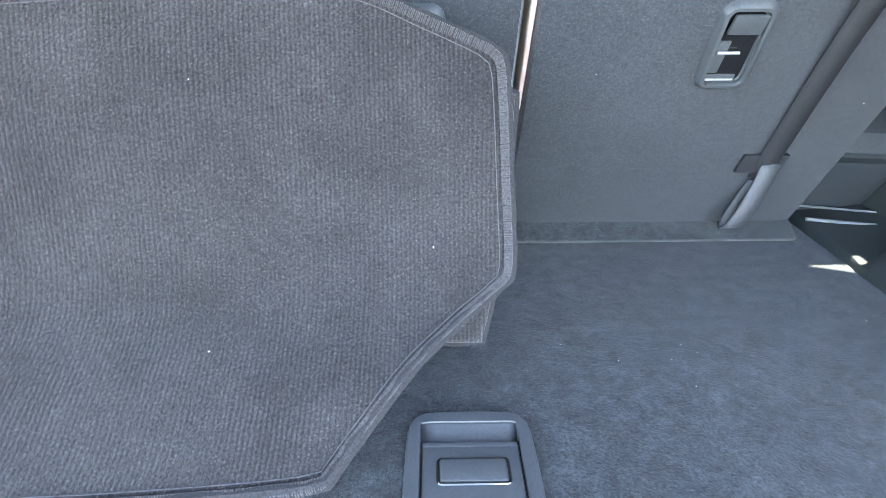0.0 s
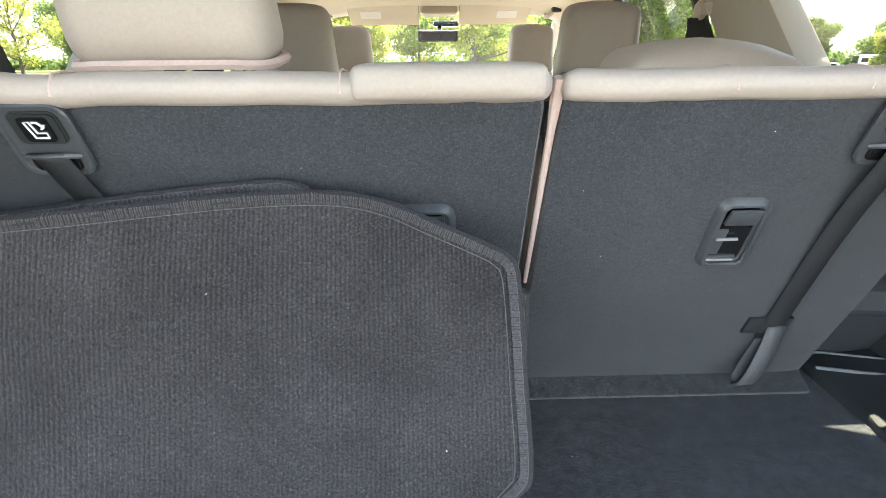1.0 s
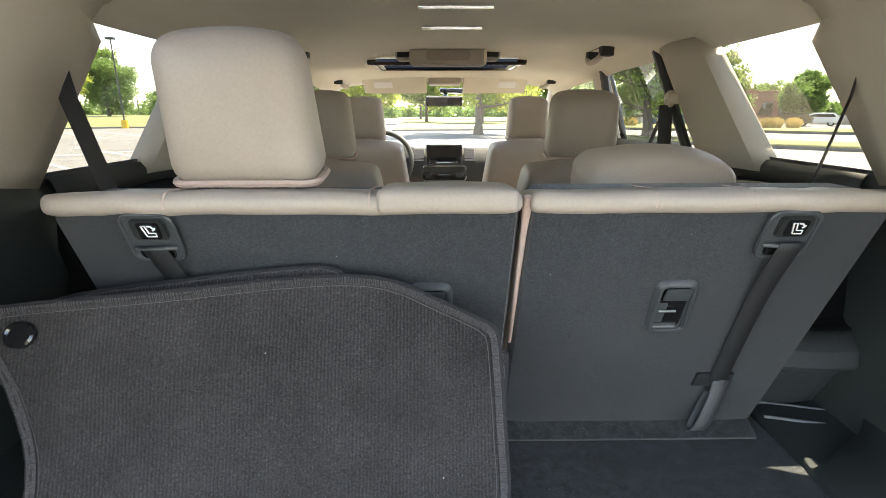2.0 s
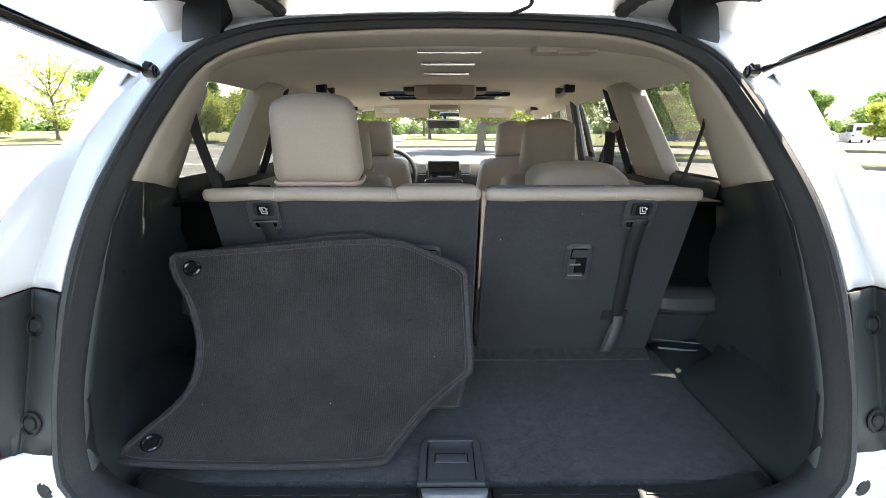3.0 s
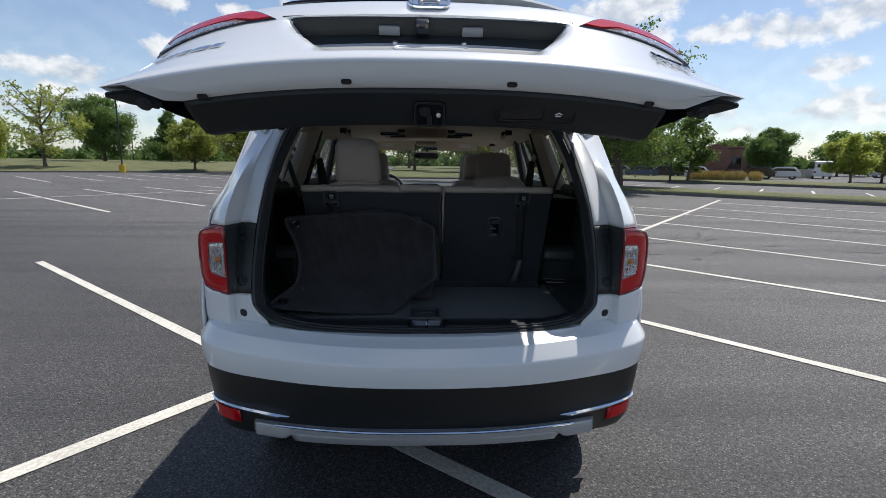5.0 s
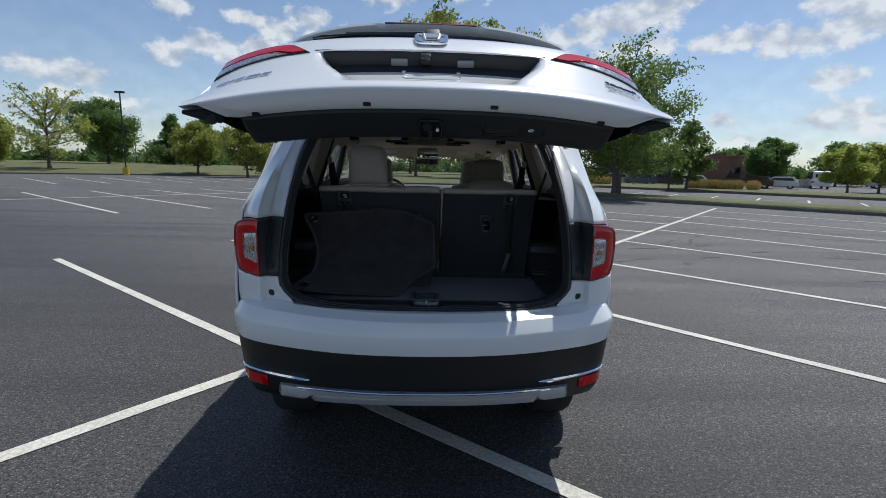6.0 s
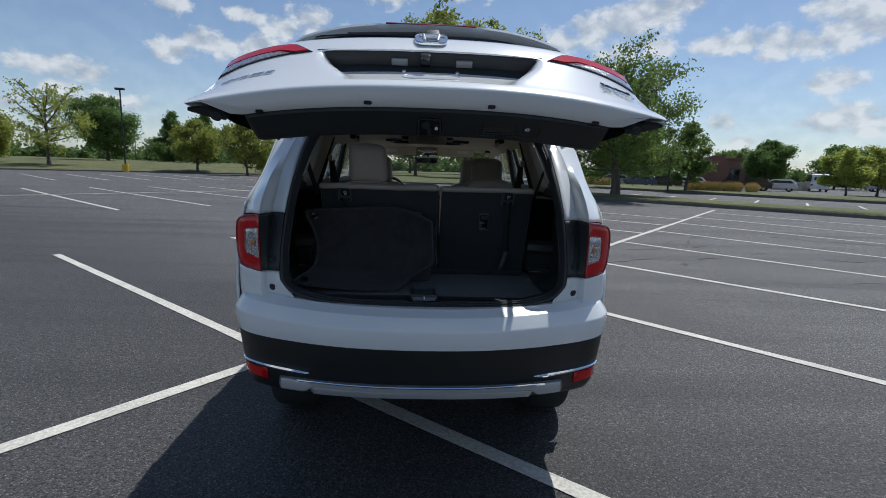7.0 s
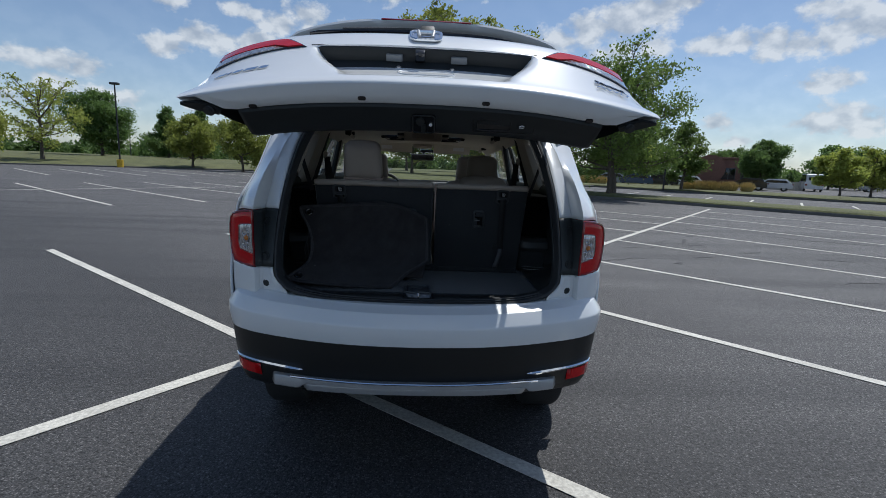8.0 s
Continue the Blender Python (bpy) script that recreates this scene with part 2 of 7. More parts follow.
M["belt"] = material("seat_belt_webbing", (0.016, 0.017, 0.019), (0.034, 0.036, 0.04), scale=900, rough=0.55, bump=0.4, stretch=(1, 1, 0.2))
M["red_lens"] = material("red_lamp_lens", (0.44, 0.003, 0.006), (0.58, 0.005, 0.010), scale=80, rough=0.1, coat=0.25, spec=0.3)
M["dark_red_lens"] = material("dark_red_lamp_lens", (0.16, 0.004, 0.008), (0.24, 0.006, 0.01), scale=80, rough=0.08, coat=1.0)
M["clear_lens"] = material("clear_lamp_lens", (0.06, 0.055, 0.06), (0.85, 0.82, 0.82), scale=75, rough=0.12, metal=0.6, coat=1.0, bump=0.9, bump_scale=45, dist=0.006, stretch=(1.6, 1, 0.5))
M["amber"] = material("amber_bulb", (0.42, 0.13, 0.015), (0.6, 0.2, 0.03), scale=60, rough=0.15, coat=1.0)
M["tint"] = glass("privacy_glass", (0.46, 0.475, 0.45))
M["rear_tint"] = glass("rear_privacy_glass", (0.27, 0.285, 0.30))
M["clear"] = glass("clear_glass", (0.93, 0.96, 0.94))
M["screen"] = material("display_screen", (0.008, 0.009, 0.011), (0.012, 0.013, 0.015), scale=50, rough=0.08, coat=1.0)
M["white_print"] = material("white_print", (0.78, 0.78, 0.78), (0.84, 0.84, 0.84), scale=60, rough=0.5)
M["pillar_black"] = material("gloss_black_pillar", (0.01, 0.01, 0.011), (0.014, 0.014, 0.015), scale=100, rough=0.2, coat=0.5)
M["steel"] = material("brushed_steel", (0.5, 0.5, 0.5), (0.66, 0.66, 0.66), scale=200, rough=0.3, metal=1.0, stretch=(1, 1, 8))


def mat_pile_material():
    """Ribbed cut-pile mat: narrow ribs running up the mat with fuzzy grain."""
    m = material("grey_ribbed_mat_pile", (0.015, 0.0142, 0.0148), (0.058, 0.0545, 0.0565), scale=380, rough=0.95, fleck=0.22, fleck_scale=330, fleck_colour=(0.17, 0.16, 0.16), stain=0.5, stain_scale=6, sheen=0.15, spec=0.2)
    t = m.node_tree
    b = t.nodes["Principled BSDF"]
    co = t.nodes.new("ShaderNodeTexCoord").outputs["Object"]
    wob = node(t, "ShaderNodeTexNoise", Scale=60.0, Detail=3.0)
    link(t, co, wob.inputs["Vector"])
    sx = t.nodes.new("ShaderNodeSeparateXYZ")
    link(t, co, sx.inputs[0])
    wave = maths(t, "SINE", maths(t, "ADD", maths(t, "MULTIPLY", sx.outputs[0], 1250.0), maths(t, "MULTIPLY", wob.outputs[0], 3.5)))
    # trodden patches hide the ribs, and each rib is broken along its length
    worn = node(t, "ShaderNodeTexNoise", Scale=6.0, Detail=3.0, Roughness=0.6)
    link(t, co, worn.inputs["Vector"])
    streak = node(t, "ShaderNodeTexNoise", Scale=1.0, Detail=4.0, Roughness=0.7)
    long = node(t, "ShaderNodeVectorMath", operation="MULTIPLY")
    long.inputs[1].default_value = (420, 110, 110)
    link(t, co, long.inputs[0])
    link(t, long.outputs[0], streak.inputs["Vector"])
    keep = ramp(t, worn.outputs[0], [(0.36, (0.15, 0.15, 0.15)), (0.62, (1, 1, 1))])
    wave = maths(t, "MULTIPLY", maths(t, "MULTIPLY", wave, keep), maths(t, "ADD", streak.outputs[0], 0.25))
    wave = maths(t, "ADD", wave, maths(t, "MULTIPLY", maths(t, "SUBTRACT", streak.outputs[0], 0.5), 2.2))
    fuzz = node(t, "ShaderNodeTexNoise", Scale=400.0, Detail=4.0)
    link(t, co, fuzz.inputs["Vector"])
    h = maths(t, "ADD", maths(t, "MULTIPLY", wave, 0.2), fuzz.outputs[0])
    bp = node(t, "ShaderNodeBump", Strength=0.8, Distance=0.003)
    link(t, h, bp.inputs["Height"])
    link(t, bp.outputs[0], b.inputs["Normal"])
    # the ribs and the brushed patches of the pile also show in the yarn's tone
    src = b.inputs["Base Color"].links[0].from_socket
    brush = node(t, "ShaderNodeTexNoise", Scale=7.0, Detail=5.0, Roughness=0.65)
    link(t, co, brush.inputs["Vector"])
    tone = maths(t, "ADD", maths(t, "MULTIPLY", wave, 0.3), maths(t, "ADD", maths(t, "MULTIPLY", brush.outputs[0], 1.5), 0.25))
    hv = node(t, "ShaderNodeHueSaturation")
    link(t, src, hv.inputs["Color"])
    link(t, tone, hv.inputs["Value"])
    link(t, hv.outputs[0], b.inputs["Base Color"])
    return m


M["mat_pile"] = mat_pile_material()


def asphalt_material():
    m = material("asphalt", (0.03, 0.0297, 0.03), (0.115, 0.113, 0.113), scale=110, rough=0.74, bump=1.0, bump_scale=90, stain=0.45, stain_scale=0.45, dist=0.012, spec=0.5)
    t = m.node_tree
    b = t.nodes["Principled BSDF"]
    src = b.inputs["Base Color"].links[0].from_socket
    co = t.nodes.new("ShaderNodeTexCoord").outputs["Object"]
    chips = t.nodes.new("ShaderNodeTexVoronoi")
    chips.inputs["Scale"].default_value = 98.0
    link(t, co, chips.inputs["Vector"])
    # single stones: each with its own tone, dark binder between them
    sep = t.nodes.new("ShaderNodeSeparateColor")
    link(t, chips.outputs["Color"], sep.inputs[0])
    tone = ramp(t, sep.outputs[0], [(0.0, (0.017, 0.0165, 0.0165)), (0.3, (0.066, 0.064, 0.063)), (0.75, (0.118, 0.114, 0.112)), (1.0, (0.30, 0.29, 0.28))])
    gap = ramp(t, chips.outputs["Distance"], [(0.25, (1, 1, 1)), (0.62, (0.3, 0.3, 0.31))])
    stones = node(t, "ShaderNodeMix", data_type="RGBA", blend_type="MULTIPLY")
    stones.inputs[0].default_value = 1.0
    link(t, tone, stones.inputs[6])
    link(t, gap, stones.inputs[7])
    add = node(t, "ShaderNodeMix", data_type="RGBA")
    add.inputs[0].default_value = 0.6
    link(t, src, add.inputs[6])
    link(t, stones.outputs[2], add.inputs[7])
    bp = [n for n in t.nodes if n.type == "BUMP"][0]
    link(t, maths(t, "SUBTRACT", 1.0, chips.outputs["Distance"]), bp.inputs["Height"])
    bp.inputs["Distance"].default_value = 0.0045
    # small dark pits where stones have come out
    pits = node(t, "ShaderNodeTexNoise", Scale=48.0, Detail=5.0, Roughness=0.7)
    link(t, co, pits.inputs["Vector"])
    worn = node(t, "ShaderNodeMix", data_type="RGBA", blend_type="MULTIPLY")
    worn.inputs[0].default_value = 1.0
    link(t, add.outputs[2], worn.inputs[6])
    link(t, ramp(t, pits.outputs[0], [(0.39, (0.14, 0.14, 0.145)), (0.48, (1, 1, 1))]), worn.inputs[7])
    # long dark rolling bands and wheel scuffs
    band = node(t, "ShaderNodeTexNoise", Scale=0.5, Detail=3.0)
    st = node(t, "ShaderNodeMapping")
    st.inputs["Rotation"].default_value = (0, 0, radians(40))
    st.inputs["Scale"].default_value = (0.22, 2.6, 1)
    link(t, co, st.inputs["Vector"])
    link(t, st.outputs[0], band.inputs["Vector"])
    mul = node(t, "ShaderNodeMix", data_type="RGBA", blend_type="MULTIPLY")
    mul.inputs[0].default_value = 0.75
    link(t, worn.outputs[2], mul.inputs[6])
    link(t, ramp(t, band.outputs[0], [(0.32, (0.5, 0.5, 0.52)), (0.55, (1, 1, 1))]), mul.inputs[7])
    # the older, greyer paving lies beyond a ragged seam
    seam = t.nodes.new("ShaderNodeSeparateXYZ")
    link(t, co, seam.inputs[0])
    wav = node(t, "ShaderNodeTexNoise", Scale=0.4, Detail=4.0)
    link(t, co, wav.inputs["Vector"])
    pos = maths(t, "ADD", maths(t, "ADD", maths(t, "MULTIPLY", seam.outputs[0], 0.5), maths(t, "MULTIPLY", maths(t, "SUBTRACT", seam.outputs[1], 1.5), 0.6)), maths(t, "MULTIPLY", maths(t, "SUBTRACT", wav.outputs[0], 0.5), 2.5))
    old = node(t, "ShaderNodeMix", data_type="RGBA", blend_type="MULTIPLY")
    old.inputs[0].default_value = 1.0
    link(t, mul.outputs[2], old.inputs[6])
    link(t, ramp(t, maths(t, "ADD", maths(t, "MULTIPLY", pos, 0.15), 0.4), [(0.36, (1.0, 0.99, 1.0)), (0.9, (1.85, 1.81, 1.79))]), old.inputs[7])
    link(t, old.outputs[2], b.inputs["Base Color"])
    return m


M["asphalt"] = asphalt_material()
M["tar"] = material("crack_tar", (0.012, 0.012, 0.013), (0.04, 0.04, 0.042), scale=60, rough=0.7, bump=0.6, bump_scale=80, dist=0.006)
M["line"] = material("worn_white_line_paint", (0.44, 0.42, 0.37), (0.78, 0.75, 0.67), scale=45, rough=0.8, bump=0.5, bump_scale=70, stain=0.4, stain_scale=2.5, dist=0.006)
M["grass"] = material("mown_grass", (0.07, 0.085, 0.026), (0.19, 0.19, 0.075), scale=9, rough=0.9, bump=0.9, bump_scale=24, stain=0.75, stain_scale=0.7, dist=0.05)
M["kerb"] = material("weathered_kerb_concrete", (0.09, 0.087, 0.082), (0.20, 0.193, 0.18), scale=25, rough=0.9, bump=0.4, stain=0.5, stain_scale=1.2)
M["bark"] = material("grey_brown_bark", (0.06, 0.05, 0.04), (0.17, 0.14, 0.115), scale=22, rough=0.95, bump=0.9, stretch=(1, 1, 0.25), dist=0.02)
M["brick"] = material("red_brown_brick", (0.20, 0.10, 0.075), (0.30, 0.16, 0.12), scale=6, rough=0.9, bump=0.3, stain=0.3, stain_scale=0.5)
M["post"] = material("dark_bronze_post", (0.02, 0.02, 0.022), (0.04, 0.04, 0.042), scale=40, rough=0.5)
M["yellow"] = material("yellow_painted_concrete", (0.55, 0.36, 0.03), (0.72, 0.48, 0.05), scale=20, rough=0.8, bump=0.3, stain=0.4, stain_scale=3)
M["plume"] = material("dry_grass_plume", (0.46, 0.35, 0.13), (0.64, 0.50, 0.24), scale=6, rough=0.9, vary=0.3)


def leaf_material(name, low, high):
    m = material(name, low, high, scale=2.5, rough=0.55, spec=0.35, vary=0.35)
    b = m.node_tree.nodes["Principled BSDF"]
    t = m.node_tree
    # thin leaves let part of the sun through
    tl = t.nodes.new("ShaderNodeBsdfTranslucent")
    link(t, b.inputs["Base Color"].links[0].from_socket, tl.inputs[0])
    mx = t.nodes.new("ShaderNodeMixShader")
    mx.inputs[0].default_value = 0.52
    out = [n for n in t.nodes if n.type == "OUTPUT_MATERIAL"][0]
    link(t, b.outputs[0], mx.inputs[1])
    link(t, tl.outputs[0], mx.inputs[2])
    link(t, mx.outputs[0], out.inputs[0])
    return m


M["leaf"] = leaf_material("green_leaves", (0.095, 0.155, 0.034), (0.21, 0.285, 0.075))
M["leaf_dark"] = leaf_material("dark_green_leaves", (0.082, 0.142, 0.042), (0.185, 0.275, 0.078))
M["leaf_lime"] = leaf_material("yellow_green_leaves", (0.26, 0.315, 0.055), (0.43, 0.46, 0.12))


# ---- building helpers ----
def link_mesh(name, me, mat, parent=None, label="", smooth=True):
    me.validate()
    if smooth:
        me.shade_smooth()
    if mat is not None:
        me.materials.append(mat)
    ob = new(name, me)
    if parent is not None:
        ob.parent = parent
    if label:
        ob["label"] = label
    return ob


def poly(name, verts, faces, mat, parent=None, label="", smooth=True, thick=0.0, offset=-1.0, bevel=0.0, sharp=35):
    me = bpy.data.meshes.new(name)
    me.from_pydata([tuple(v) for v in verts], [], faces)
    bm = bmesh.new()
    bm.from_mesh(me)
    bmesh.ops.recalc_face_normals(bm, faces=bm.faces)
    bm.to_mesh(me)
    bm.free()
    ob = link_mesh(name, me, mat, parent, label, False)
    if smooth:
        me.shade_smooth()
        me.set_sharp_from_angle(angle=radians(sharp))
    if thick:
        md = ob.modifiers.new("thickness", "SOLIDIFY")
        md.thickness, md.offset = thick, offset
    if bevel:
        md = ob.modifiers.new("edge", "BEVEL")
        md.width, md.segments, md.limit_method = bevel, 2, "ANGLE"
    return ob


def part(name, bm, mat, parent, label="", smooth=True, sharp=35):
    me = bpy.data.meshes.new(name)
    bm.normal_update()
    bm.to_mesh(me)
    bm.free()
    ob = link_mesh(name, me, mat, parent, label, False)
    if smooth:
        me.shade_smooth()
        me.set_sharp_from_angle(angle=radians(sharp))
    return ob


def grid(rows, close=False):
    n = len(rows[0])
    verts = [p for r in rows for p in r]
    faces = []
    for i in range(len(rows) - 1):
        for j in range(n if close else n - 1):
            k = (j + 1) % n
            faces.append((i * n + j, i * n + k, (i + 1) * n + k, (i + 1) * n + j))
    return verts, faces


def lerp(a, b, t):
    return a + (b - a) * t


def step_ease(v):
    v = min(1.0, max(0.0, v))
    return v * v * (3 - 2 * v)


def curve_at(keys, v):
    """Piecewise linear lookup in a short list of (value, result) pairs."""
    if v <= keys[0][0]:
        return keys[0][1]
    for (a, x), (b, y) in zip(keys, keys[1:]):
        if v <= b:
            return lerp(x, y, (v - a) / (b - a))
    return keys[-1][1]


def smooth_line(pts, n):
    """n points evenly spread along a Catmull-Rom curve through pts."""
    pts = [Vector(p) for p in pts]
    ext = [pts[0] * 2 - pts[1]] + pts + [pts[-1] * 2 - pts[-2]]
    dense = []
    for i in range(1, len(ext) - 2):
        p0, p1, p2, p3 = ext[i - 1:i + 3]
        for k in range(16):
            t = k / 16
            dense.append(0.5 * ((2 * p1) + (p2 - p0) * t + (2 * p0 - 5 * p1 + 4 * p2 - p3) * t * t + (3 * p1 - p0 - 3 * p2 + p3) * t ** 3))
    dense.append(pts[-1])
    run = [0.0]
    for a, b in zip(dense, dense[1:]):
        run.append(run[-1] + (b - a).length)
    out, j = [], 0
    for i in range(n):
        s = run[-1] * i / (n - 1)
        while j < len(run) - 2 and run[j + 1] < s:
            j += 1
        span = run[j + 1] - run[j]
        out.append(dense[j].lerp(dense[j + 1], (s - run[j]) / span if span > 1e-9 else 0))
    return out


def box(x0, x1, y0, y1, z0, z1, bevel=0.0, seg=2):
    bm = bmesh.new()
    bmesh.ops.create_cube(bm, size=1.0)
    for v in bm.verts:
        v.co = Vector((lerp(x0, x1, v.co.x + 0.5), lerp(y0, y1, v.co.y + 0.5), lerp(z0, z1, v.co.z + 0.5)))
    if bevel:
        bmesh.ops.bevel(bm, geom=list(bm.edges), offset=bevel, segments=seg, profile=0.6, affect="EDGES")
    return bm


def moved(bm, m):
    bmesh.ops.transform(bm, matrix=m, verts=bm.verts)
    return bm


def joined(*bms):
    base = bms[0]
    for other in bms[1:]:
        me = bpy.data.meshes.new("tmp")
        other.to_mesh(me)
        other.free()
        base.from_mesh(me)
        bpy.data.meshes.remove(me)
    return base


def cyl(r0, r1, depth, seg=20, bevel=0.0):
    """A round bar along z from 0 to depth."""
    bm = bmesh.new()
    bmesh.ops.create_cone(bm, cap_ends=True, segments=seg, radius1=r0, radius2=r1, depth=depth)
    bmesh.ops.translate(bm, vec=(0, 0, depth / 2), verts=bm.verts)
    if bevel:
        ring = [e for e in bm.edges if len(e.link_faces) == 2 and any(len(f.verts) > 4 for f in e.link_faces)]
        bmesh.ops.bevel(bm, geom=ring, offset=bevel, segments=2, affect="EDGES")
    return bm


def tube(pts, radius, seg=8, cap=True, flat=1.0, closed=False):
    """A bar swept along pts; radius a number or one per point; flat squashes it along its second axis."""
    pts = [Vector(p) for p in pts]
    rad = radius if isinstance(radius, (list, tuple)) else [radius] * len(pts)
    bm = bmesh.new()
    rings = []
    prev = None
    for i, p in enumerate(pts):
        if closed:
            d = pts[(i + 1) % len(pts)] - pts[i - 1]
        else:
            d = pts[min(i + 1, len(pts) - 1)] - pts[max(i - 1, 0)]
        d.normalize()
        if prev is None:
            a = d.orthogonal().normalized()
            if abs(d.z) < 0.9:
                a = d.cross(Vector((0, 0, 1))).normalized()
        else:
            a = (prev - d * prev.dot(d)).normalized()
        b = d.cross(a)
        prev = a
        rings.append([bm.verts.new(p + (a * math.cos(2 * math.pi * k / seg) + b * math.sin(2 * math.pi * k / seg) * flat) * rad[i]) for k in range(seg)])
    loops = list(zip(rings, rings[1:])) + ([(rings[-1], rings[0])] if closed else [])
    for r, s in loops:
        for k in range(seg):
            bm.faces.new((r[k], r[(k + 1) % seg], s[(k + 1) % seg], s[k]))
    if cap and not closed:
        bm.faces.new(rings[0][::-1])
        bm.faces.new(rings[-1])
    bmesh.ops.recalc_face_normals(bm, faces=bm.faces)
    return bm


def slab(outline, depth, bevel=0.0, seg=2):
    """A plate with an outline in x, z; its front face at y = 0, its back at y = depth."""
    bm = bmesh.new()
    f = bm.faces.new([bm.verts.new((x, 0, z)) for x, z in outline])
    ext = bmesh.ops.extrude_face_region(bm, geom=[f])
    bmesh.ops.translate(bm, vec=(0, depth, 0), verts=[v for v in ext["geom"] if isinstance(v, bmesh.types.BMVert)])
    bmesh.ops.recalc_face_normals(bm, faces=bm.faces)
    if bevel:
        ring = [e for e in bm.edges if any(len(g.verts) > 4 or len(outline) == 4 for g in e.link_faces)]
        bmesh.ops.bevel(bm, geom=ring, offset=bevel, segments=seg, affect="EDGES")
    return bm


def rounded(w, h, r, n=5, cx=0.0, cz=0.0, skew=0.0):
    """A rectangle with rounded corners, centred, as (x, z) points; skew shifts the top sideways."""
    out = []
    for sx, sz, a0 in ((1, 1, 0), (-1, 1, 90), (-1, -1, 180), (1, -1, 270)):
        for k in range(n + 1):
            a = radians(a0 + 90 * k / n)
            x = sx * (w / 2 - r) + r * math.cos(a)
            z = sz * (h / 2 - r) + r * math.sin(a)
            out.append((cx + x + skew * z / h, cz + z))
    return out


def thing(name, label, category, at=(0, 0, 0), group="", kind=""):
    ob = new(name)
    ob.empty_display_size = 0.2
    ob.location = at
    return tagged(ob, label, category, group, kind)

# ---- the car park: ground, kerbs, grass, painted lines ----
U, V = Vector((0.76, -0.65, 0)), Vector((0.65, 0.76, 0))


def uv(u, v, z=0.0):
    p = U * u + V * v
    return (p.x, p.y, z)


def ground():
    # one sheet out to the horizon, denser near by
    ks = [-2600, -900, -300, -120, -60, -30, -12, 0, 12, 30, 60, 120, 300, 900, 2600]
    v, f = grid([[(x, y, 0.0) for x in ks] for y in ks])
    return tagged(poly("ground", v, f, M["asphalt"], smooth=False), "dark grey worn asphalt of a wide car park", "ground", kind="structure")


def painted_line(u0, v0, u1, v1, width=0.11):
    a, b = Vector(uv(u0, v0)), Vector(uv(u1, v1))
    d = (b - a).normalized()
    s = Vector((-d.y, d.x, 0)) * width / 2
    n = max(2, int((b - a).length / 0.35))
    rng = random.Random(int(u0 * 31 + v0 * 17))
    rows = []
    for i in range(n + 1):
        p = a.lerp(b, i / n)
        w = 1 + rng.uniform(-0.06, 0.06)
        rows.append([p - s * w + Vector((0, 0, 0.004)), p + s * w + Vector((0, 0, 0.004))])
    vv, f = grid(rows)
    ob = poly("parking_line", vv, f, M["line"], smooth=False, thick=0.003, offset=1)
    return tagged(ob, "worn white painted parking bay line on the asphalt", "parking line", "bay lines of the car park", "structure")


def kerb_island(name, corners, label, height=0.15, grass_height=0.2, rise=()):
    """A raised bed: a kerb ring with a stepped face and a domed top."""
    pts = [Vector((*c, 0)) for c in corners]
    mid = sum(pts, Vector()) / len(pts)
    holder = thing(name, label, "kerbed grass island", kind="structure")
    dense = []
    for a, b in zip(pts, pts[1:] + pts[:1]):
        n = max(2, int((b - a).length / 2.0))
        dense += [a.lerp(b, i / n) for i in range(n)]
    def inset(p, d):
        q = (mid - p)
        return p + q.normalized() * min(d, q.length * 0.8)
    rows = [[inset(p, d) + Vector((0, 0, z)) for p in dense] for d, z in ((0, -0.05), (0.02, height - 0.02), (0.05, height), (0.17, height), (0.18, height - 0.03))]
    v, f = grid(rows, close=True)
    poly("kerb", v, f, M["kerb"], holder, "weathered concrete kerb")
    rng = random.Random(5)
    rows = [[inset(p, d) + Vector((0, 0, z + rng.uniform(-0.01, 0.01))) for p in dense] for d, z in ((0.17, height - 0.04), (0.5, grass_height), (1.0, grass_height + 0.03), *rise)]
    v, f = grid(rows, close=True)
    n, last = len(dense), len(rows) - 1
    v.append(mid + Vector((0, 0, (rise[-1][1] if rise else grass_height) + 0.05)))
    f += [(last * n + i, last * n + (i + 1) % n, (last + 1) * n) for i in range(n)]
    poly("turf", v, f, M["grass"], holder, "dry mown grass")
    return holder


ground()


def spine(v):
    return -2.16 - 0.0335 * v


for v in (-2.4, 0.68, 3.75, 6.78, 9.6, 12.4, 15.2, 18.0):
    painted_line(-8.65, v, spine(v) - 0.06, v)
painted_line(spine(0.63) + 0.06, 0.61, 4.3, 0.74)
# bay lines east of the spine, each with its height at two metres from it and its slant
for v, slant in ((-2.4, -0.11), (3.64, -0.125), (6.70, -0.105), (9.66, -0.117), (12.57, -0.16), (15.66, -0.16), (18.64, -0.18), (22.25, -0.12)):
    a = spine(v) + 0.06
    painted_line(a, v + slant * (a - 2.0), 4.9, v + slant * 2.9)
painted_line(spine(-14), -14.0, spine(25.0), 25.0, 0.12)
for v, slant in ((-8.2, 0.0), (-5.0, 0.0), (-1.9, -0.01), (1.1, -0.015), (4.15, -0.02), (7.0, -0.01), (10.05, 0.02), (12.9, 0.03), (15.8, 0.03)):
    painted_line(-29.2, v - slant * 6.5, -24.0, v - slant * 1.3, 0.12)
    painted_line(-23.8, v - slant * 1.1, -16.05, v + slant * 6.6, 0.12)
painted_line(-23.3, -60.0, -24.3, 18.0, 0.12)
for v in (-1.2, 1.7, 4.75, 7.8, 10.8, 13.5, 16.4, 19.1, 22.0, 24.9):
    painted_line(-51.5, v + 0.8, -38.3, v, 0.13)
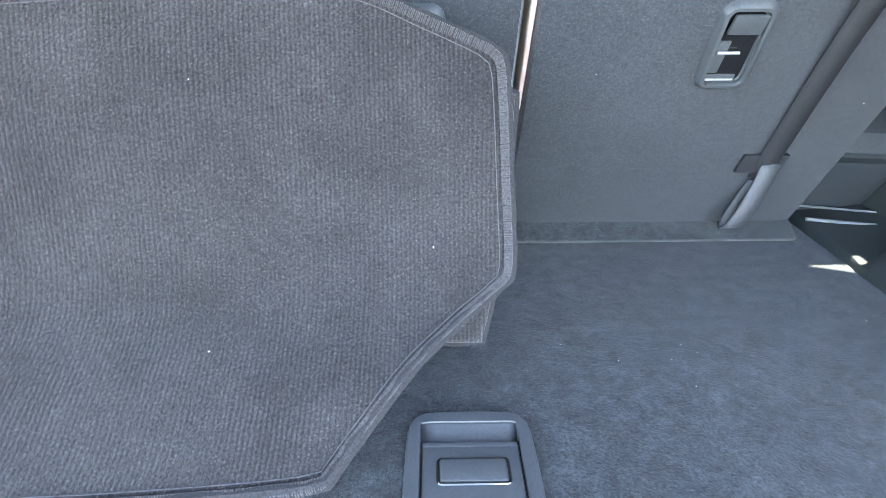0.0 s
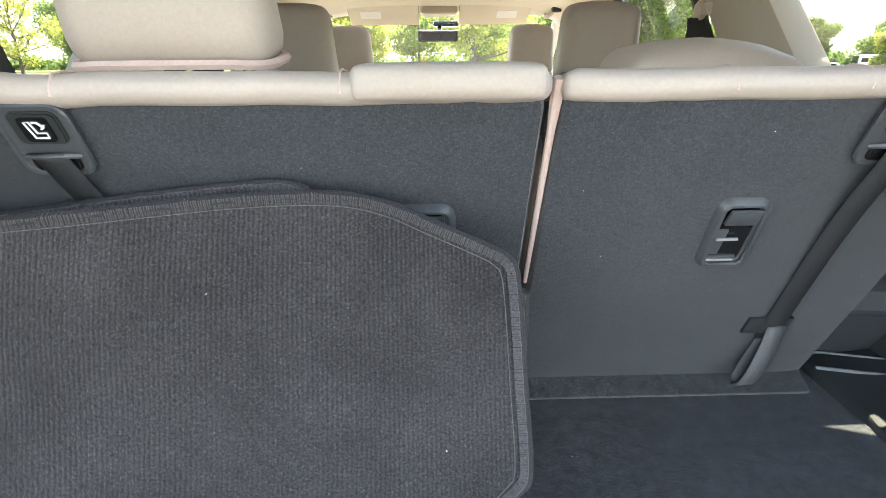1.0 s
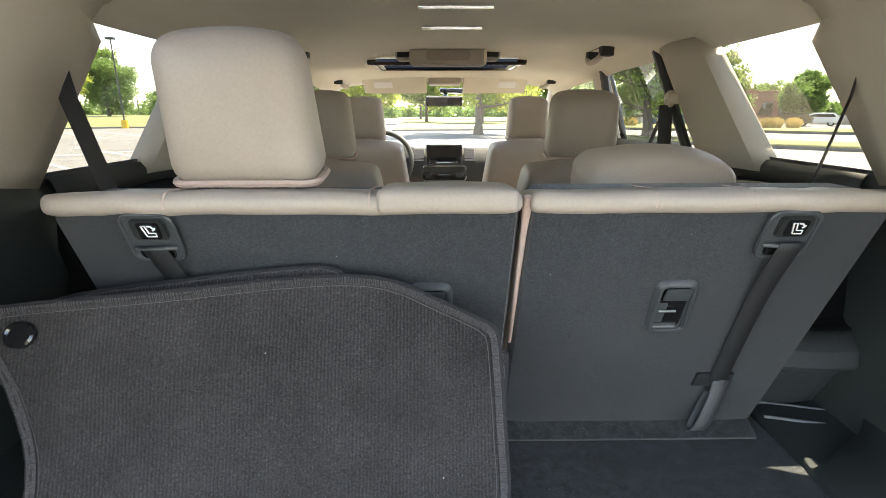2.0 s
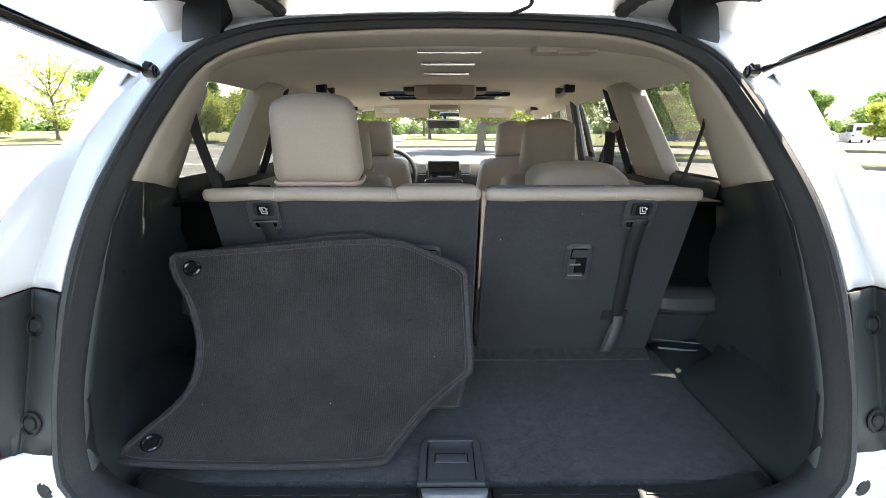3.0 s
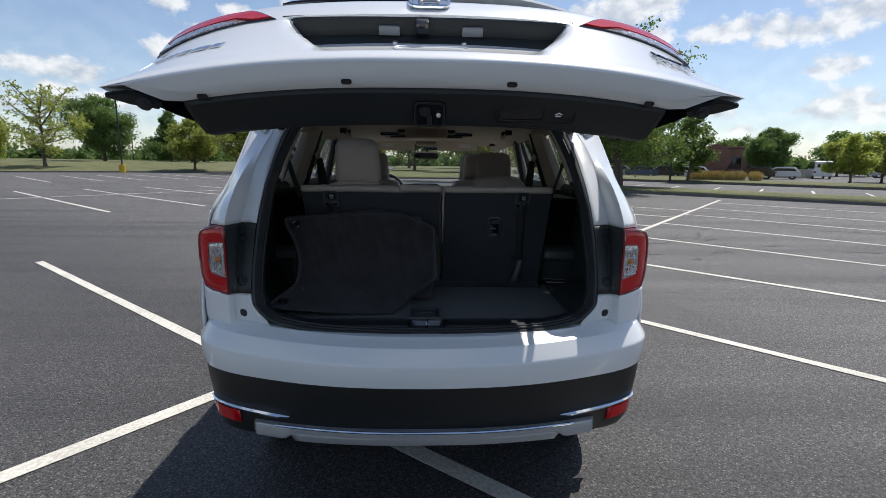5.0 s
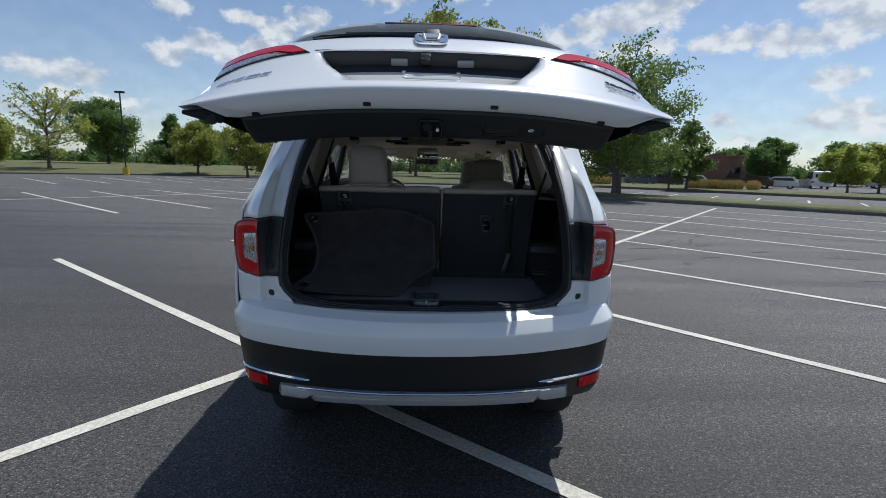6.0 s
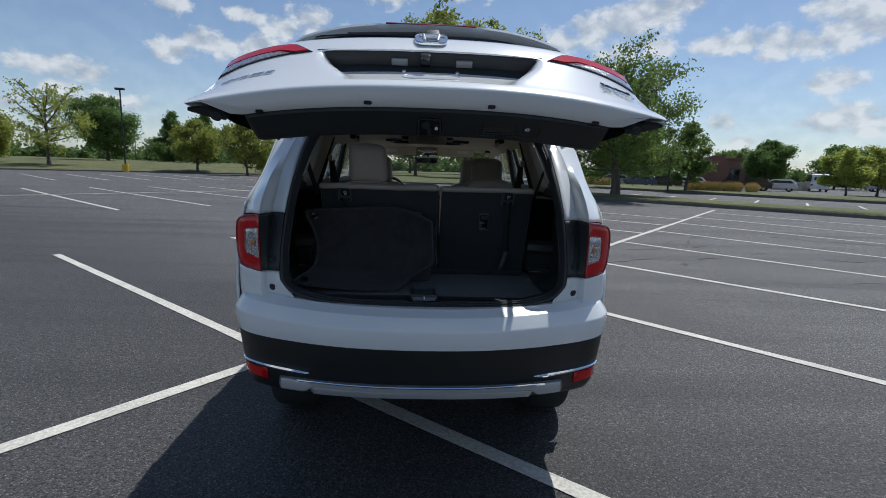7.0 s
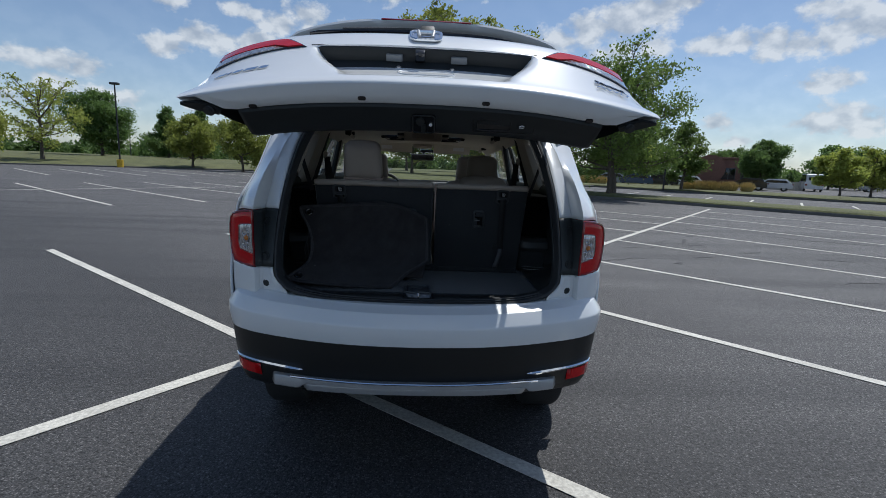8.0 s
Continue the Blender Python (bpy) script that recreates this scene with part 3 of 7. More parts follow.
for u in (-10.3, -7.7, -5.0, -2.37, 0.37, 3.05, 5.75, 8.4):
    painted_line(u, 33.7, u - 0.3, 39.2, 0.14)

# grass islands beyond the bays and the lawns round the lot
kerb_island("grass_island", [uv(-15, 27.4)[:2], uv(45, 24.0)[:2], uv(45, 27.4)[:2], uv(-12, 31.2)[:2], uv(-15.5, 30.5)[:2]], "long grass island with a dark weathered kerb between parking rows")
kerb_island("lawn_east", [uv(-22, 46.5)[:2], uv(80, 40.0)[:2], uv(80, 48.0)[:2], uv(-18, 55.0)[:2]], "grass strip with kerb beyond the parking aisle")
kerb_island("lawn_west", [(-120, 8), (-64, 38), (-42, 50), (-22, 58), (-11, 62), (-14, 120), (-160, 170)], "dry mown lawn with trees at the car park's edge", rise=((2, 0.25), (8, 0.55), (20, 0.9), (40, 1.1)))
kerb_island("lawn_north", [(-4, 44), (26, 47), (34, 58), (40, 130), (-8, 130)], "sunlit lawn under trees ahead of the car", grass_height=0.25)


def tar_crack(x, y, turn, length, seed, wide=1.0):
    """A wandering dark crack with crumbled, tarred edges."""
    rng = random.Random(seed)
    p, a, rows = Vector((x, y, 0.003)), turn, []
    for i in range(int(length / 0.12)):
        a += rng.uniform(-0.55, 0.55)
        a += (turn - a) * 0.2
        d = Vector((math.cos(a), math.sin(a), 0))
        w = wide * (0.006 + 0.018 * abs(math.sin(i * 0.7 + seed)) * rng.uniform(0.4, 1))
        n = Vector((-d.y, d.x, 0)) * w
        rows.append([p - n, p + n])
        p = p + d * 0.12
    v, f = grid(rows)
    return tagged(poly("pavement_crack", v, f, M["tar"], smooth=False, thick=0.002, offset=1), "dark tarred crack wandering across the asphalt", "crack", "cracks in the older paving", "structure")


for k, (x, y, a, l) in enumerate(((4.4, 8.2, 0.5, 2.6), (5.6, 8.6, -0.6, 1.2), (3.3, 6.6, 0.1, 1.4), (6.8, 5.2, 0.3, 2.0), (9.5, 11.0, -0.2, 3.0), (12.5, 8.0, 0.2, 3.0))):
    tar_crack(x, y, a, l, 3 + k)
for k, (x, y, a, l, w) in enumerate(((7.1, 10.45, 0.18, 0.95, 3.2), (6.7, 9.9, -1.9, 1.1, 2.2), (6.2, 8.72, 0.6, 0.62, 3.6), (4.75, 6.52, 0.4, 0.42, 3.4), (5.45, 7.2, 0.5, 0.7, 2.0), (7.0, 8.0, 0.1, 0.6, 1.8), (8.2, 7.4, -0.1, 0.9, 1.6))):
    tar_crack(x, y, a, l, 20 + k, w)

# ---- the white SUV: body ----
suv = thing("suv", "white three-row SUV parked askew across bay lines with its tailgate raised", "car")

# rear opening: outer and inner edge of the door seal, from the top centre down to the sill centre (half)
SEAL_OUT = [(0, 0.80, 1.958), (0.25, 0.793, 1.951), (0.47, 0.766, 1.928), (0.60, 0.698, 1.866), (0.650, 0.59, 1.76), (0.667, 0.41, 1.594), (0.674, 0.333, 1.50), (0.684, 0.285, 1.40), (0.693, 0.263, 1.30),
            (0.698, 0.242, 1.213), (0.694, 0.211, 1.112), (0.678, 0.201, 1.075), (0.62, 0.188, 1.022), (0.47, 0.175, 0.988), (0.25, 0.168, 0.972), (0, 0.166, 0.965)]
SEAL_IN = [(0, 0.757, 1.919), (0.22, 0.75, 1.913), (0.438, 0.723, 1.89), (0.565, 0.648, 1.821), (0.612, 0.545, 1.709), (0.636, 0.43, 1.582), (0.648, 0.376, 1.50), (0.658, 0.328, 1.40), (0.666, 0.288, 1.30),
           (0.669, 0.260, 1.219), (0.661, 0.236, 1.112), (0.645, 0.228, 1.075), (0.585, 0.212, 1.04), (0.44, 0.198, 1.012), (0.22, 0.19, 1.0), (0, 0.188, 0.995)]
# rear corner of the body, matched to the seal
CORNER = [(0, 0.95, 2.032), (0.30, 0.945, 2.026), (0.56, 0.925, 2.01), (0.745, 0.86, 1.975), (0.803, 0.70, 1.82), (0.852, 0.54, 1.60), (0.874, 0.49, 1.53), (0.912, 0.42, 1.43),
          (0.935, 0.36, 1.22), (0.91, 0.31, 1.12), (0.90, 0.27, 1.03), (0.81, 0.24, 1.0), (0.45, 0.2, 0.985), (0, 0.19, 0.98)]
NS = 65


def whole(half):
    """Both halves of a symmetric line, left bottom up over the top and down to the right."""
    right = smooth_line(half, NS)
    left = [Vector((-p.x, p.y, p.z)) for p in right[::-1]]
    return left[:-1] + right


so, si, co = whole(SEAL_OUT), whole(SEAL_IN), whole(CORNER)


def side_at(line, z):
    """Where one of the lines crosses a height, on the right side of the car."""
    pts = sorted((p.z, p.x, p.y) for p in line if p.x > 0.58)
    return curve_at([(a, b) for a, b, _ in pts], z), curve_at([(a, c) for a, _, c in pts], z)


FOLD_X = [(1.03, 0.705), (1.13, 0.757), (1.40, 0.755), (1.56, 0.737), (1.70, 0.722)]
FOLD_Y = [(1.03, 0.215), (1.13, 0.223), (1.181, 0.246), (1.342, 0.298), (1.40, 0.314), (1.56, 0.405), (1.70, 0.50)]
CREASE_X = [(1.40, 0.782), (1.44, 0.783), (1.50, 0.779), (1.566, 0.770), (1.62, 0.762), (1.72, 0.745)]
CREASE_Y = [(1.40, 0.208), (1.44, 0.232), (1.50, 0.282), (1.566, 0.348), (1.62, 0.425), (1.72, 0.545)]


def rear_frame():
    # sheet metal over the opening: flange, channel and a crease
    def between(k, dy):
        return [a.lerp(b, k) + Vector((0, dy, 0)) for a, b in zip(so, co)]

    rows = [so, between(0.12, 0.006), between(0.30, 0.004), between(0.50, -0.010), between(0.52, -0.011), between(0.9, -0.006), co]
    v, f = grid([[Vector(p) for p in r] for r in rows])
    keep = [q for q in f if sum(v[i].z for i in q) / 4 > 1.785]
    poly("rear_panel", v, keep, M["paint"], suv, "white painted sheet metal over the tailgate opening", thick=0.004, offset=1, sharp=16)
    for s in (1, -1):
        # pillar above the lamp: flange, fold, a crease that swells into the lamp's shoulder, then the outer face
        rows = []
        for k in range(23):
            z = lerp(1.402, 1.80, k / 22)
            (ox, oy), (cx, cy) = side_at(so, z), side_at(co, z)
            up = step_ease((z - 1.60) / 0.19)
            def mix(a, kk):
                b = (lerp(ox, cx, kk), lerp(oy, cy, kk))
                return (lerp(a[0], b[0], up), lerp(a[1], b[1], up))
            fold = mix((curve_at(FOLD_X, z), curve_at(FOLD_Y, z)), 0.30)
            ridge = mix((curve_at(CREASE_X, z), curve_at(CREASE_Y, z)), 0.52)
            low = 1 - step_ease((z - 1.40) / 0.16)
            row = [(ox, oy), (lerp(ox, fold[0], 0.35), lerp(oy, fold[1], 0.35) + 0.006), fold, (fold[0] + 0.006, fold[1] - 0.004)]
            row += [(lerp(fold[0], ridge[0], 0.55), lerp(fold[1], ridge[1], 0.5)), (lerp(fold[0], ridge[0], 0.96), lerp(fold[1], ridge[1], 0.96)), ridge]
            for t in (0.15, 0.35, 0.55, 0.75, 0.9, 1.0):
                row.append((lerp(ridge[0], cx, t), lerp(ridge[1], cy, t) - 0.034 * math.sin(math.pi * t) * low))
            rows.append([Vector((s * x, y, z - 0.018 * low * max(0, (x - 0.84) / 0.07))) for x, y in row])
        v, f = grid(rows)
        poly("rear_pillar", v, f, M["paint"], suv, "white painted rear pillar with a shoulder above the lamp", thick=0.004, offset=1, sharp=24)
        # below the lamp: a recessed face beside the seal, an upright crease, then the corner of the body
        rows = []
        for z in (0.975, 1.0, 1.03, 1.06, 1.09, 1.115, 1.129):
            ox, oy = side_at(so, z) if z > 1.02 else (0.62, 0.19)
            b = step_ease((1.03 - z) / 0.05)
            row = [(ox, oy), (lerp(ox, 0.764, 0.3), lerp(oy, 0.228, 0.5) + 0.006), (0.748, 0.231), (0.764, 0.226), (0.775, 0.208), (0.780, 0.202), (0.80, 0.211), (0.84, 0.231), (0.88, 0.258), (0.905, 0.288), (0.921, 0.33), (0.93, 0.38), (0.934, 0.43)]
            rows.append([Vector((s * x, y + 0.012 * b, z + 0.017 * step_ease((x - 0.79) / 0.09) * (z - 0.975) / 0.154)) for x, y in row])
        v, f = grid(rows)
        poly("rear_corner", v, f, M["paint"], suv, "white painted rear corner below the lamp", thick=0.004, offset=1, sharp=24)


def seal():
    rows = []
    for k in range(7):
        a = k / 6
        lift = -0.022 * math.sin(math.pi * a) - (0.006 if k in (2, 4) else 0)
        rows.append([o.lerp(i, a) + Vector((0, lift, 0)) for o, i in zip(so, si)])
    rows.append([i + Vector((0, 0.03, 0)) for i in si])
    v, f = grid(rows)
    poly("door_seal", v, f, M["rubber"], suv, "ribbed black rubber door seal", thick=0.004)
    loop = [o.lerp(i, 0.42) + Vector((0, -0.022, 0)) for o, i in zip(so, si)]
    part("seal_bulb", tube(loop, 0.007, 6, closed=True), M["rubber"], suv)


rear_frame()
seal()

WIDE = [(0.25, 0.91), (0.35, 0.935), (0.7, 0.962), (1.2, 0.975), (2.0, 0.965), (3.0, 0.965), (3.9, 0.985), (4.4, 0.97), (4.75, 0.9), (4.9, 0.78)]
TUCK = [(0.30, 0.93), (0.5, 0.965), (0.75, 0.99), (1.1, 1.0), (1.3, 0.992), (1.42, 0.978), (1.5, 0.95)]
AXLES = (1.17, 4.02)


def side_x(y, z):
    return curve_at(WIDE, y) * curve_at(TUCK, z)


def belt_z(y):
    return curve_at([(0.3, 1.43), (0.8, 1.49), (1.3, 1.49), (2.5, 1.46), (3.6, 1.42), (3.9, 1.36), (4.9, 1.17)], y)


def body_side(sx):
    ys = [0.36 + 0.0454 * i for i in range(101)]
    rows = []
    for k in range(19):
        row = []
        for y in ys:
            low = 0.44
            for a in AXLES:
                if abs(y - a) < 0.43:
                    low = max(low, 0.38 + math.sqrt(0.43 ** 2 - (y - a) ** 2))
            if y < 0.76:
                low = max(low, 0.86)
            z = lerp(low, belt_z(y), k / 18)
            if y < 0.8:
                start = curve_at([(0.9, 0.28), (1.03, 0.285), (1.12, 0.32), (1.22, 0.365), (1.43, 0.425)], z)
                y = start + (y - 0.36) * (0.8 - start) / 0.44
            flare = 0.012 if min(abs(y - a) for a in AXLES) < 0.5 and k < 3 else 0
            row.append(Vector((sx * (side_x(y, z) + flare), y, z)))
        rows.append(row)
    v, f = grid(rows)
    ob = poly("body_side", v, f, M["paint"], suv, "white painted flank panel", thick=0.01, offset=-1 if sx > 0 else 1)
    # door shuts and sill cladding
    for y in (1.62, 2.55, 3.52):
        pts = [(sx * (side_x(y + 0.05 * math.sin(z * 3), z) + 0.001), y + 0.05 * math.sin(z * 3), z) for z in [0.5 + 0.05 * i for i in range(20)]]
        part("door_gap", tube(pts, 0.004, 5), M["gloss"], suv)
    rows = [[Vector((sx * (side_x(y, 0.5) + o), y, z)) for y in [1.62 + 0.1 * i for i in range(20)]] for o, z in ((-0.06, 0.34), (0.0, 0.36), (0.012, 0.43), (0.008, 0.52), (-0.01, 0.54))]
    v, f = grid(rows)
    poly("sill_cladding", v, f, M["cladding"], suv, "black sill cladding")
    for a in AXLES:
        rows = [[Vector((sx * (side_x(a + r * math.cos(radians(d)), 0.38 + r * math.sin(radians(d))) + o), a + r * math.cos(radians(d)), 0.38 + r * math.sin(radians(d)))) for d in range(-8, 189, 7)]
                for r, o in ((0.485, 0.004), (0.48, 0.018), (0.43, 0.02), (0.425, -0.06))]
        v, f = grid(rows)
        poly("arch_cladding", v, f, M["cladding"], suv, "black wheel arch cladding")
        rows = [[Vector((sx * x, a + 0.44 * math.cos(radians(d)), 0.38 + 0.44 * math.sin(radians(d)))) for d in range(-10, 191, 10)] for x in (0.6, 0.94)]
        v, f = grid(rows)
        poly("wheel_house", v, f, M["cladding"], suv, thick=0.01)




def roof_edge(y):
    """Half-width and height of the drip rail."""
    return curve_at([(0.86, 0.785), (1.4, 0.80), (2.4, 0.79), (3.2, 0.74), (3.5, 0.70)], y), curve_at([(0.86, 1.945), (1.4, 1.95), (2.4, 1.95), (3.0, 1.90), (3.4, 1.80)], y)


def roof():
    rows = []
    for i in range(27):
        y = 0.93 + (3.28 - 0.93) * i / 26
        w, z = roof_edge(y)
        crown = curve_at([(0.9, 2.035), (1.6, 2.06), (2.4, 2.05), (3.0, 1.975), (3.3, 1.89)], y)
        row = []
        for k in range(-14, 15):
            a = k / 14
            x = w * math.sin(a * math.pi / 2)
            zz = z + (crown - z) * (math.cos(a * math.pi / 2) ** 0.6)
            row.append(Vector((x, y, zz)))
        rows.append(row)
    v, f = grid(rows)
    # the sunroof aperture stays open
    keep = [q for q in f if not (2.28 < sum(v[i].y for i in q) / 4 < 2.72 and abs(sum(v[i].x for i in q) / 4) < 0.42)]
    poly("roof", v, keep, M["paint"], suv, "white painted roof", thick=0.012, offset=-1)
    poly("sunroof_glass", [(-0.46, 2.22, 2.058), (0.46, 2.22, 2.058), (0.46, 2.78, 2.022), (-0.46, 2.78, 2.022)], [(0, 1, 2, 3)], M["rear_tint"], suv, "dark glass sunroof")
    for s in (1, -1):
        pts = [(s * (roof_edge(y)[0] - 0.06), y, roof_edge(y)[1] + h) for y, h in ((1.0, 0.03), (1.06, 0.095), (1.3, 0.115), (2.2, 0.115), (2.85, 0.1), (3.0, 0.05))]
        part("roof_rail", tube(smooth_line(pts, 24), 0.018, 10, flat=0.8), M["silver"], suv, "satin silver roof rail")
    part("antenna_fin", joined(slab([(-0.02, 0), (0.02, 0), (0.006, 0.06), (-0.006, 0.06)], 0.12, 0.004)), M["paint"], suv).location = (0, 1.05, 2.04)


def pillar(name, sx, b0, b1, t0, t1, mat, label="", zb=None, zt=None, out=0.0):
    """A side pillar between two windows: y range at the belt and at the roof, on the leaning side plane."""
    rows = []
    for k in range(7):
        a = k / 6
        z0 = zb if zb else 1.475
        z1 = zt if zt else 1.93
        z = lerp(z0, z1, a)
        y0, y1 = lerp(b0, t0, a), lerp(b1, t1, a)
        bulge = 0.012 * math.sin(math.pi * a)
        row = []
        for y in (y0, lerp(y0, y1, 0.5), y1):
            xb, xt = side_x(y, z0), roof_edge(y)[0]
            row.append(Vector((sx * (lerp(xb, xt, a) + bulge + out), y, z)))
        rows.append(row)
    v, f = grid(rows)
    return poly(name, v, f, mat, suv, label, thick=0.02, offset=-1 if sx > 0 else 1)


def pane(name, sx, b0, b1, t0, t1, mat, label, zb=1.455, zt=1.90, inset=0.01):
    rows = []
    for k in range(5):
        a = k / 4
        z = lerp(zb, zt, a)
        y0, y1 = lerp(b0, t0, a), lerp(b1, t1, a)
        rows.append([Vector((sx * (lerp(side_x(y, 1.475), roof_edge(y)[0], (z - 1.475) / 0.455) + 0.012 * math.sin(math.pi * a) - inset), y, z)) for y in [lerp(y0, y1, i / 5) for i in range(6)]])
    v, f = grid(rows)
    return poly(name, v, f, mat, suv, label)


body_side(1)
body_side(-1)
roof()
for s in (1, -1):
    # rear quarter panel and pillar, from the corner line forward to the quarter glass
    cl = [p for p in co if p.x * s > 0.7 and p.z > 1.40]
    cl.sort(key=lambda p: p.z)
    rows = []
    for p in cl:
        a = min(1, max(0, (p.z - 1.475) / 0.455))
        front = lerp(0.87, 1.13, a ** 1.2)
        row = []
        for i in range(6):
            y = lerp(p.y, front, i / 5)
            xs = lerp(side_x(y, min(p.z, 1.475)), roof_edge(y)[0], a) + 0.012 * math.sin(math.pi * a)
            t = step_ease((y - p.y) / 0.35)
            row.append(Vector((s * lerp(abs(p.x), xs, t), y, p.z)))
        rows.append(row)
    v, f = grid(rows)
    poly("quarter_panel", v, f, M["paint"], suv, "white painted rear quarter panel", thick=0.01, offset=-1 if s > 0 else 1)
    pillar("c_pillar", s, 1.54, 1.74, 1.76, 1.88, M["pillar_black"], "gloss black pillar", out=0.001)
    pillar("b_pillar", s, 2.50, 2.66, 2.54, 2.68, M["pillar_black"], "gloss black pillar", out=0.001)
    pillar("a_pillar", s, 3.86, 4.10, 3.12, 3.22, M["paint"], "white painted windscreen pillar", zb=1.40)
    pane("quarter_window", s, 0.80, 1.57, 0.96, 1.79, M["tint"], "dark tinted quarter glass")
    pane("rear_door_window", s, 1.68, 2.50, 1.84, 2.54, M["tint"], "tinted rear door glass")
    pane("front_door_window", s, 2.62, 3.9, 2.64, 3.14, M["clear"], "clear front door glass")
    part("belt_moulding", tube([(s * (side_x(y, 1.475) + 0.004), y, belt_z(y) + 0.012) for y in [0.8 + 0.15 * i for i in range(21)]], 0.012, 6, flat=0.6), M["chrome"], suv, "chrome belt moulding")
    # door mirror
    part("mirror_housing", moved(joined(box(-0.11, 0.11, -0.07, 0.08, -0.08, 0.09, 0.05, 3)), pose(s * 1.06, 3.42, 1.46)), M["paint"], suv, "white door mirror")
    for y in (1.78, 2.78):
        part("door_handle", tube([(s * (side_x(y + d, 1.24) + o), y + d, 1.24) for d, o in ((0, 0), (0.02, 0.03), (0.11, 0.036), (0.2, 0.03), (0.22, 0))], 0.014, 8), M["paint"], suv)


def windscreen():
    rows = []
    for k in range(9):
        a = k / 8
        y, z = lerp(4.12, 3.27, a), lerp(1.33, 1.87, a)
        w = lerp(0.80, 0.68, a)
        rows.append([Vector((w * x, y - 0.12 * (x * x) , z)) for x in [i / 6 - 1 for i in range(13)]])
    v, f = grid(rows)
    poly("windscreen", v, f, M["clear"], suv, "clear windscreen")


def nose():
    rows = []
    for i in range(15):
        a = i / 14
        y = lerp(3.98, 4.86, a)
        w = curve_at([(3.9, 0.90), (4.4, 0.89), (4.7, 0.84), (4.9, 0.72)], y)
        zc = curve_at([(3.95, 1.37), (4.3, 1.33), (4.7, 1.22), (4.87, 1.10)], y)
        rows.append([Vector((w * x, y + 0.05 * (1 - x * x), zc - 0.05 * abs(x) ** 3 + (0.012 if 0.45 < abs(x) < 0.7 else 0))) for x in [k / 8 - 1 for k in range(17)]])
    v, f = grid(rows)
    poly("bonnet", v, f, M["paint"], suv, "white painted bonnet", thick=0.01)
    rows = []
    for z, d, w in ((1.14, 0.0, 0.74), (1.05, 0.03, 0.80), (0.9, 0.06, 0.88), (0.72, 0.07, 0.92), (0.55, 0.06, 0.92), (0.42, 0.02, 0.9), (0.34, -0.1, 0.86)):
        rows.append([Vector((w * x, 4.84 + d + 0.07 * (1 - x * x) - 0.28 * max(0, abs(x) - 0.7), z)) for x in [k / 8 - 1 for k in range(17)]])
    v, f = grid(rows)
    poly("front_bumper", v, f, M["paint"], suv, "white front bumper", thick=0.01)
    part("grille", joined(box(-0.42, 0.42, 4.93, 4.99, 0.86, 1.08, 0.02), *[box(-0.40, 0.40, 4.985, 5.0, z, z + 0.018, 0.004) for z in (0.89, 0.94, 0.99, 1.04)]), M["gloss"], suv, "gloss black grille")
    for s in (1, -1):
        part("headlight", moved(box(-0.2, 0.2, -0.06, 0.05, -0.06, 0.06, 0.03), pose(s * 0.64, 4.87, 1.03, 0, 0, s * -22)), M["clear_lens"], suv, "clear headlight")
    part("underbody", box(-0.80, 0.80, 0.55, 4.75, 0.36, 0.52, 0.04), M["cladding"], suv, "dark underbody")
    part("exhaust_silencer", box(-0.32, 0.32, 0.45, 0.72, 0.42, 0.54, 0.05, 3), M["cladding"], suv, "dark exhaust silencer")


def wheel(x, y):
    s = 1 if x > 0 else -1
    prof = [(0.25, -0.12), (0.33, -0.125), (0.365, -0.115), (0.38, -0.09), (0.382, -0.03), (0.382, 0.03), (0.38, 0.09), (0.365, 0.115), (0.33, 0.125), (0.25, 0.12), (0.245, 0)]
    seg = 48
    rows = [[Vector((s * o, r * math.cos(2 * math.pi * k / seg), r * math.sin(2 * math.pi * k / seg))) for k in range(seg)] for r, o in prof]
    v, f = grid(rows, close=True)
    hub = new("wheel")
    hub.parent, hub.location = suv, (x, y, 0.382)
    poly("tyre", v, f, M["tyre"], hub, "black road tyre")
    bms = [moved(cyl(0.075, 0.06, 0.05, 24, 0.008), pose(s * 0.06, 0, 0, 0, s * 90, 0))]
    for k in range(10):
        a = 2 * math.pi * k / 10
        d = Vector((0, math.cos(a), math.sin(a)))
        bms.append(tube([Vector((s * 0.1, 0, 0)) + d * 0.05, Vector((s * 0.095, 0, 0)) + d * 0.15, Vector((s * 0.07, 0, 0)) + d * 0.25], [0.022, 0.02, 0.024], 8, flat=0.6))
    ring = [(s * 0.085, 0.247 * math.cos(2 * math.pi * k / 40), 0.247 * math.sin(2 * math.pi * k / 40)) for k in range(40)]
    bms.append(tube(ring, 0.014, 8, closed=True))
    part("rim", joined(*bms), M["alloy"], hub, "machined alloy rim")
    part("brake_disc", moved(cyl(0.16, 0.16, 0.02, 32), pose(s * 0.0, 0, 0, 0, 90, 0)), M["steel"], hub)


windscreen()
nose()
for x in (-0.835, 0.835):
    for y in AXLES:
        wheel(x, y)

# ---- rear bumper ----
PLAN = [(0, 0.02), (0.25, 0.026), (0.45, 0.045), (0.63, 0.08), (0.77, 0.118), (0.868, 0.17), (0.922, 0.245), (0.945, 0.35), (0.956, 0.5), (0.965, 0.74)]
plan_r = smooth_line([(x, y, 0) for x, y in PLAN], 34)
plan = [Vector((-p.x, p.y, 0)) for p in plan_r[::-1]][:-1] + plan_r


def normal_at(i):
    d = plan[min(i + 1, len(plan) - 1)] - plan[max(i - 1, 0)]
    return Vector((-d.y, d.x, 0)).normalized()


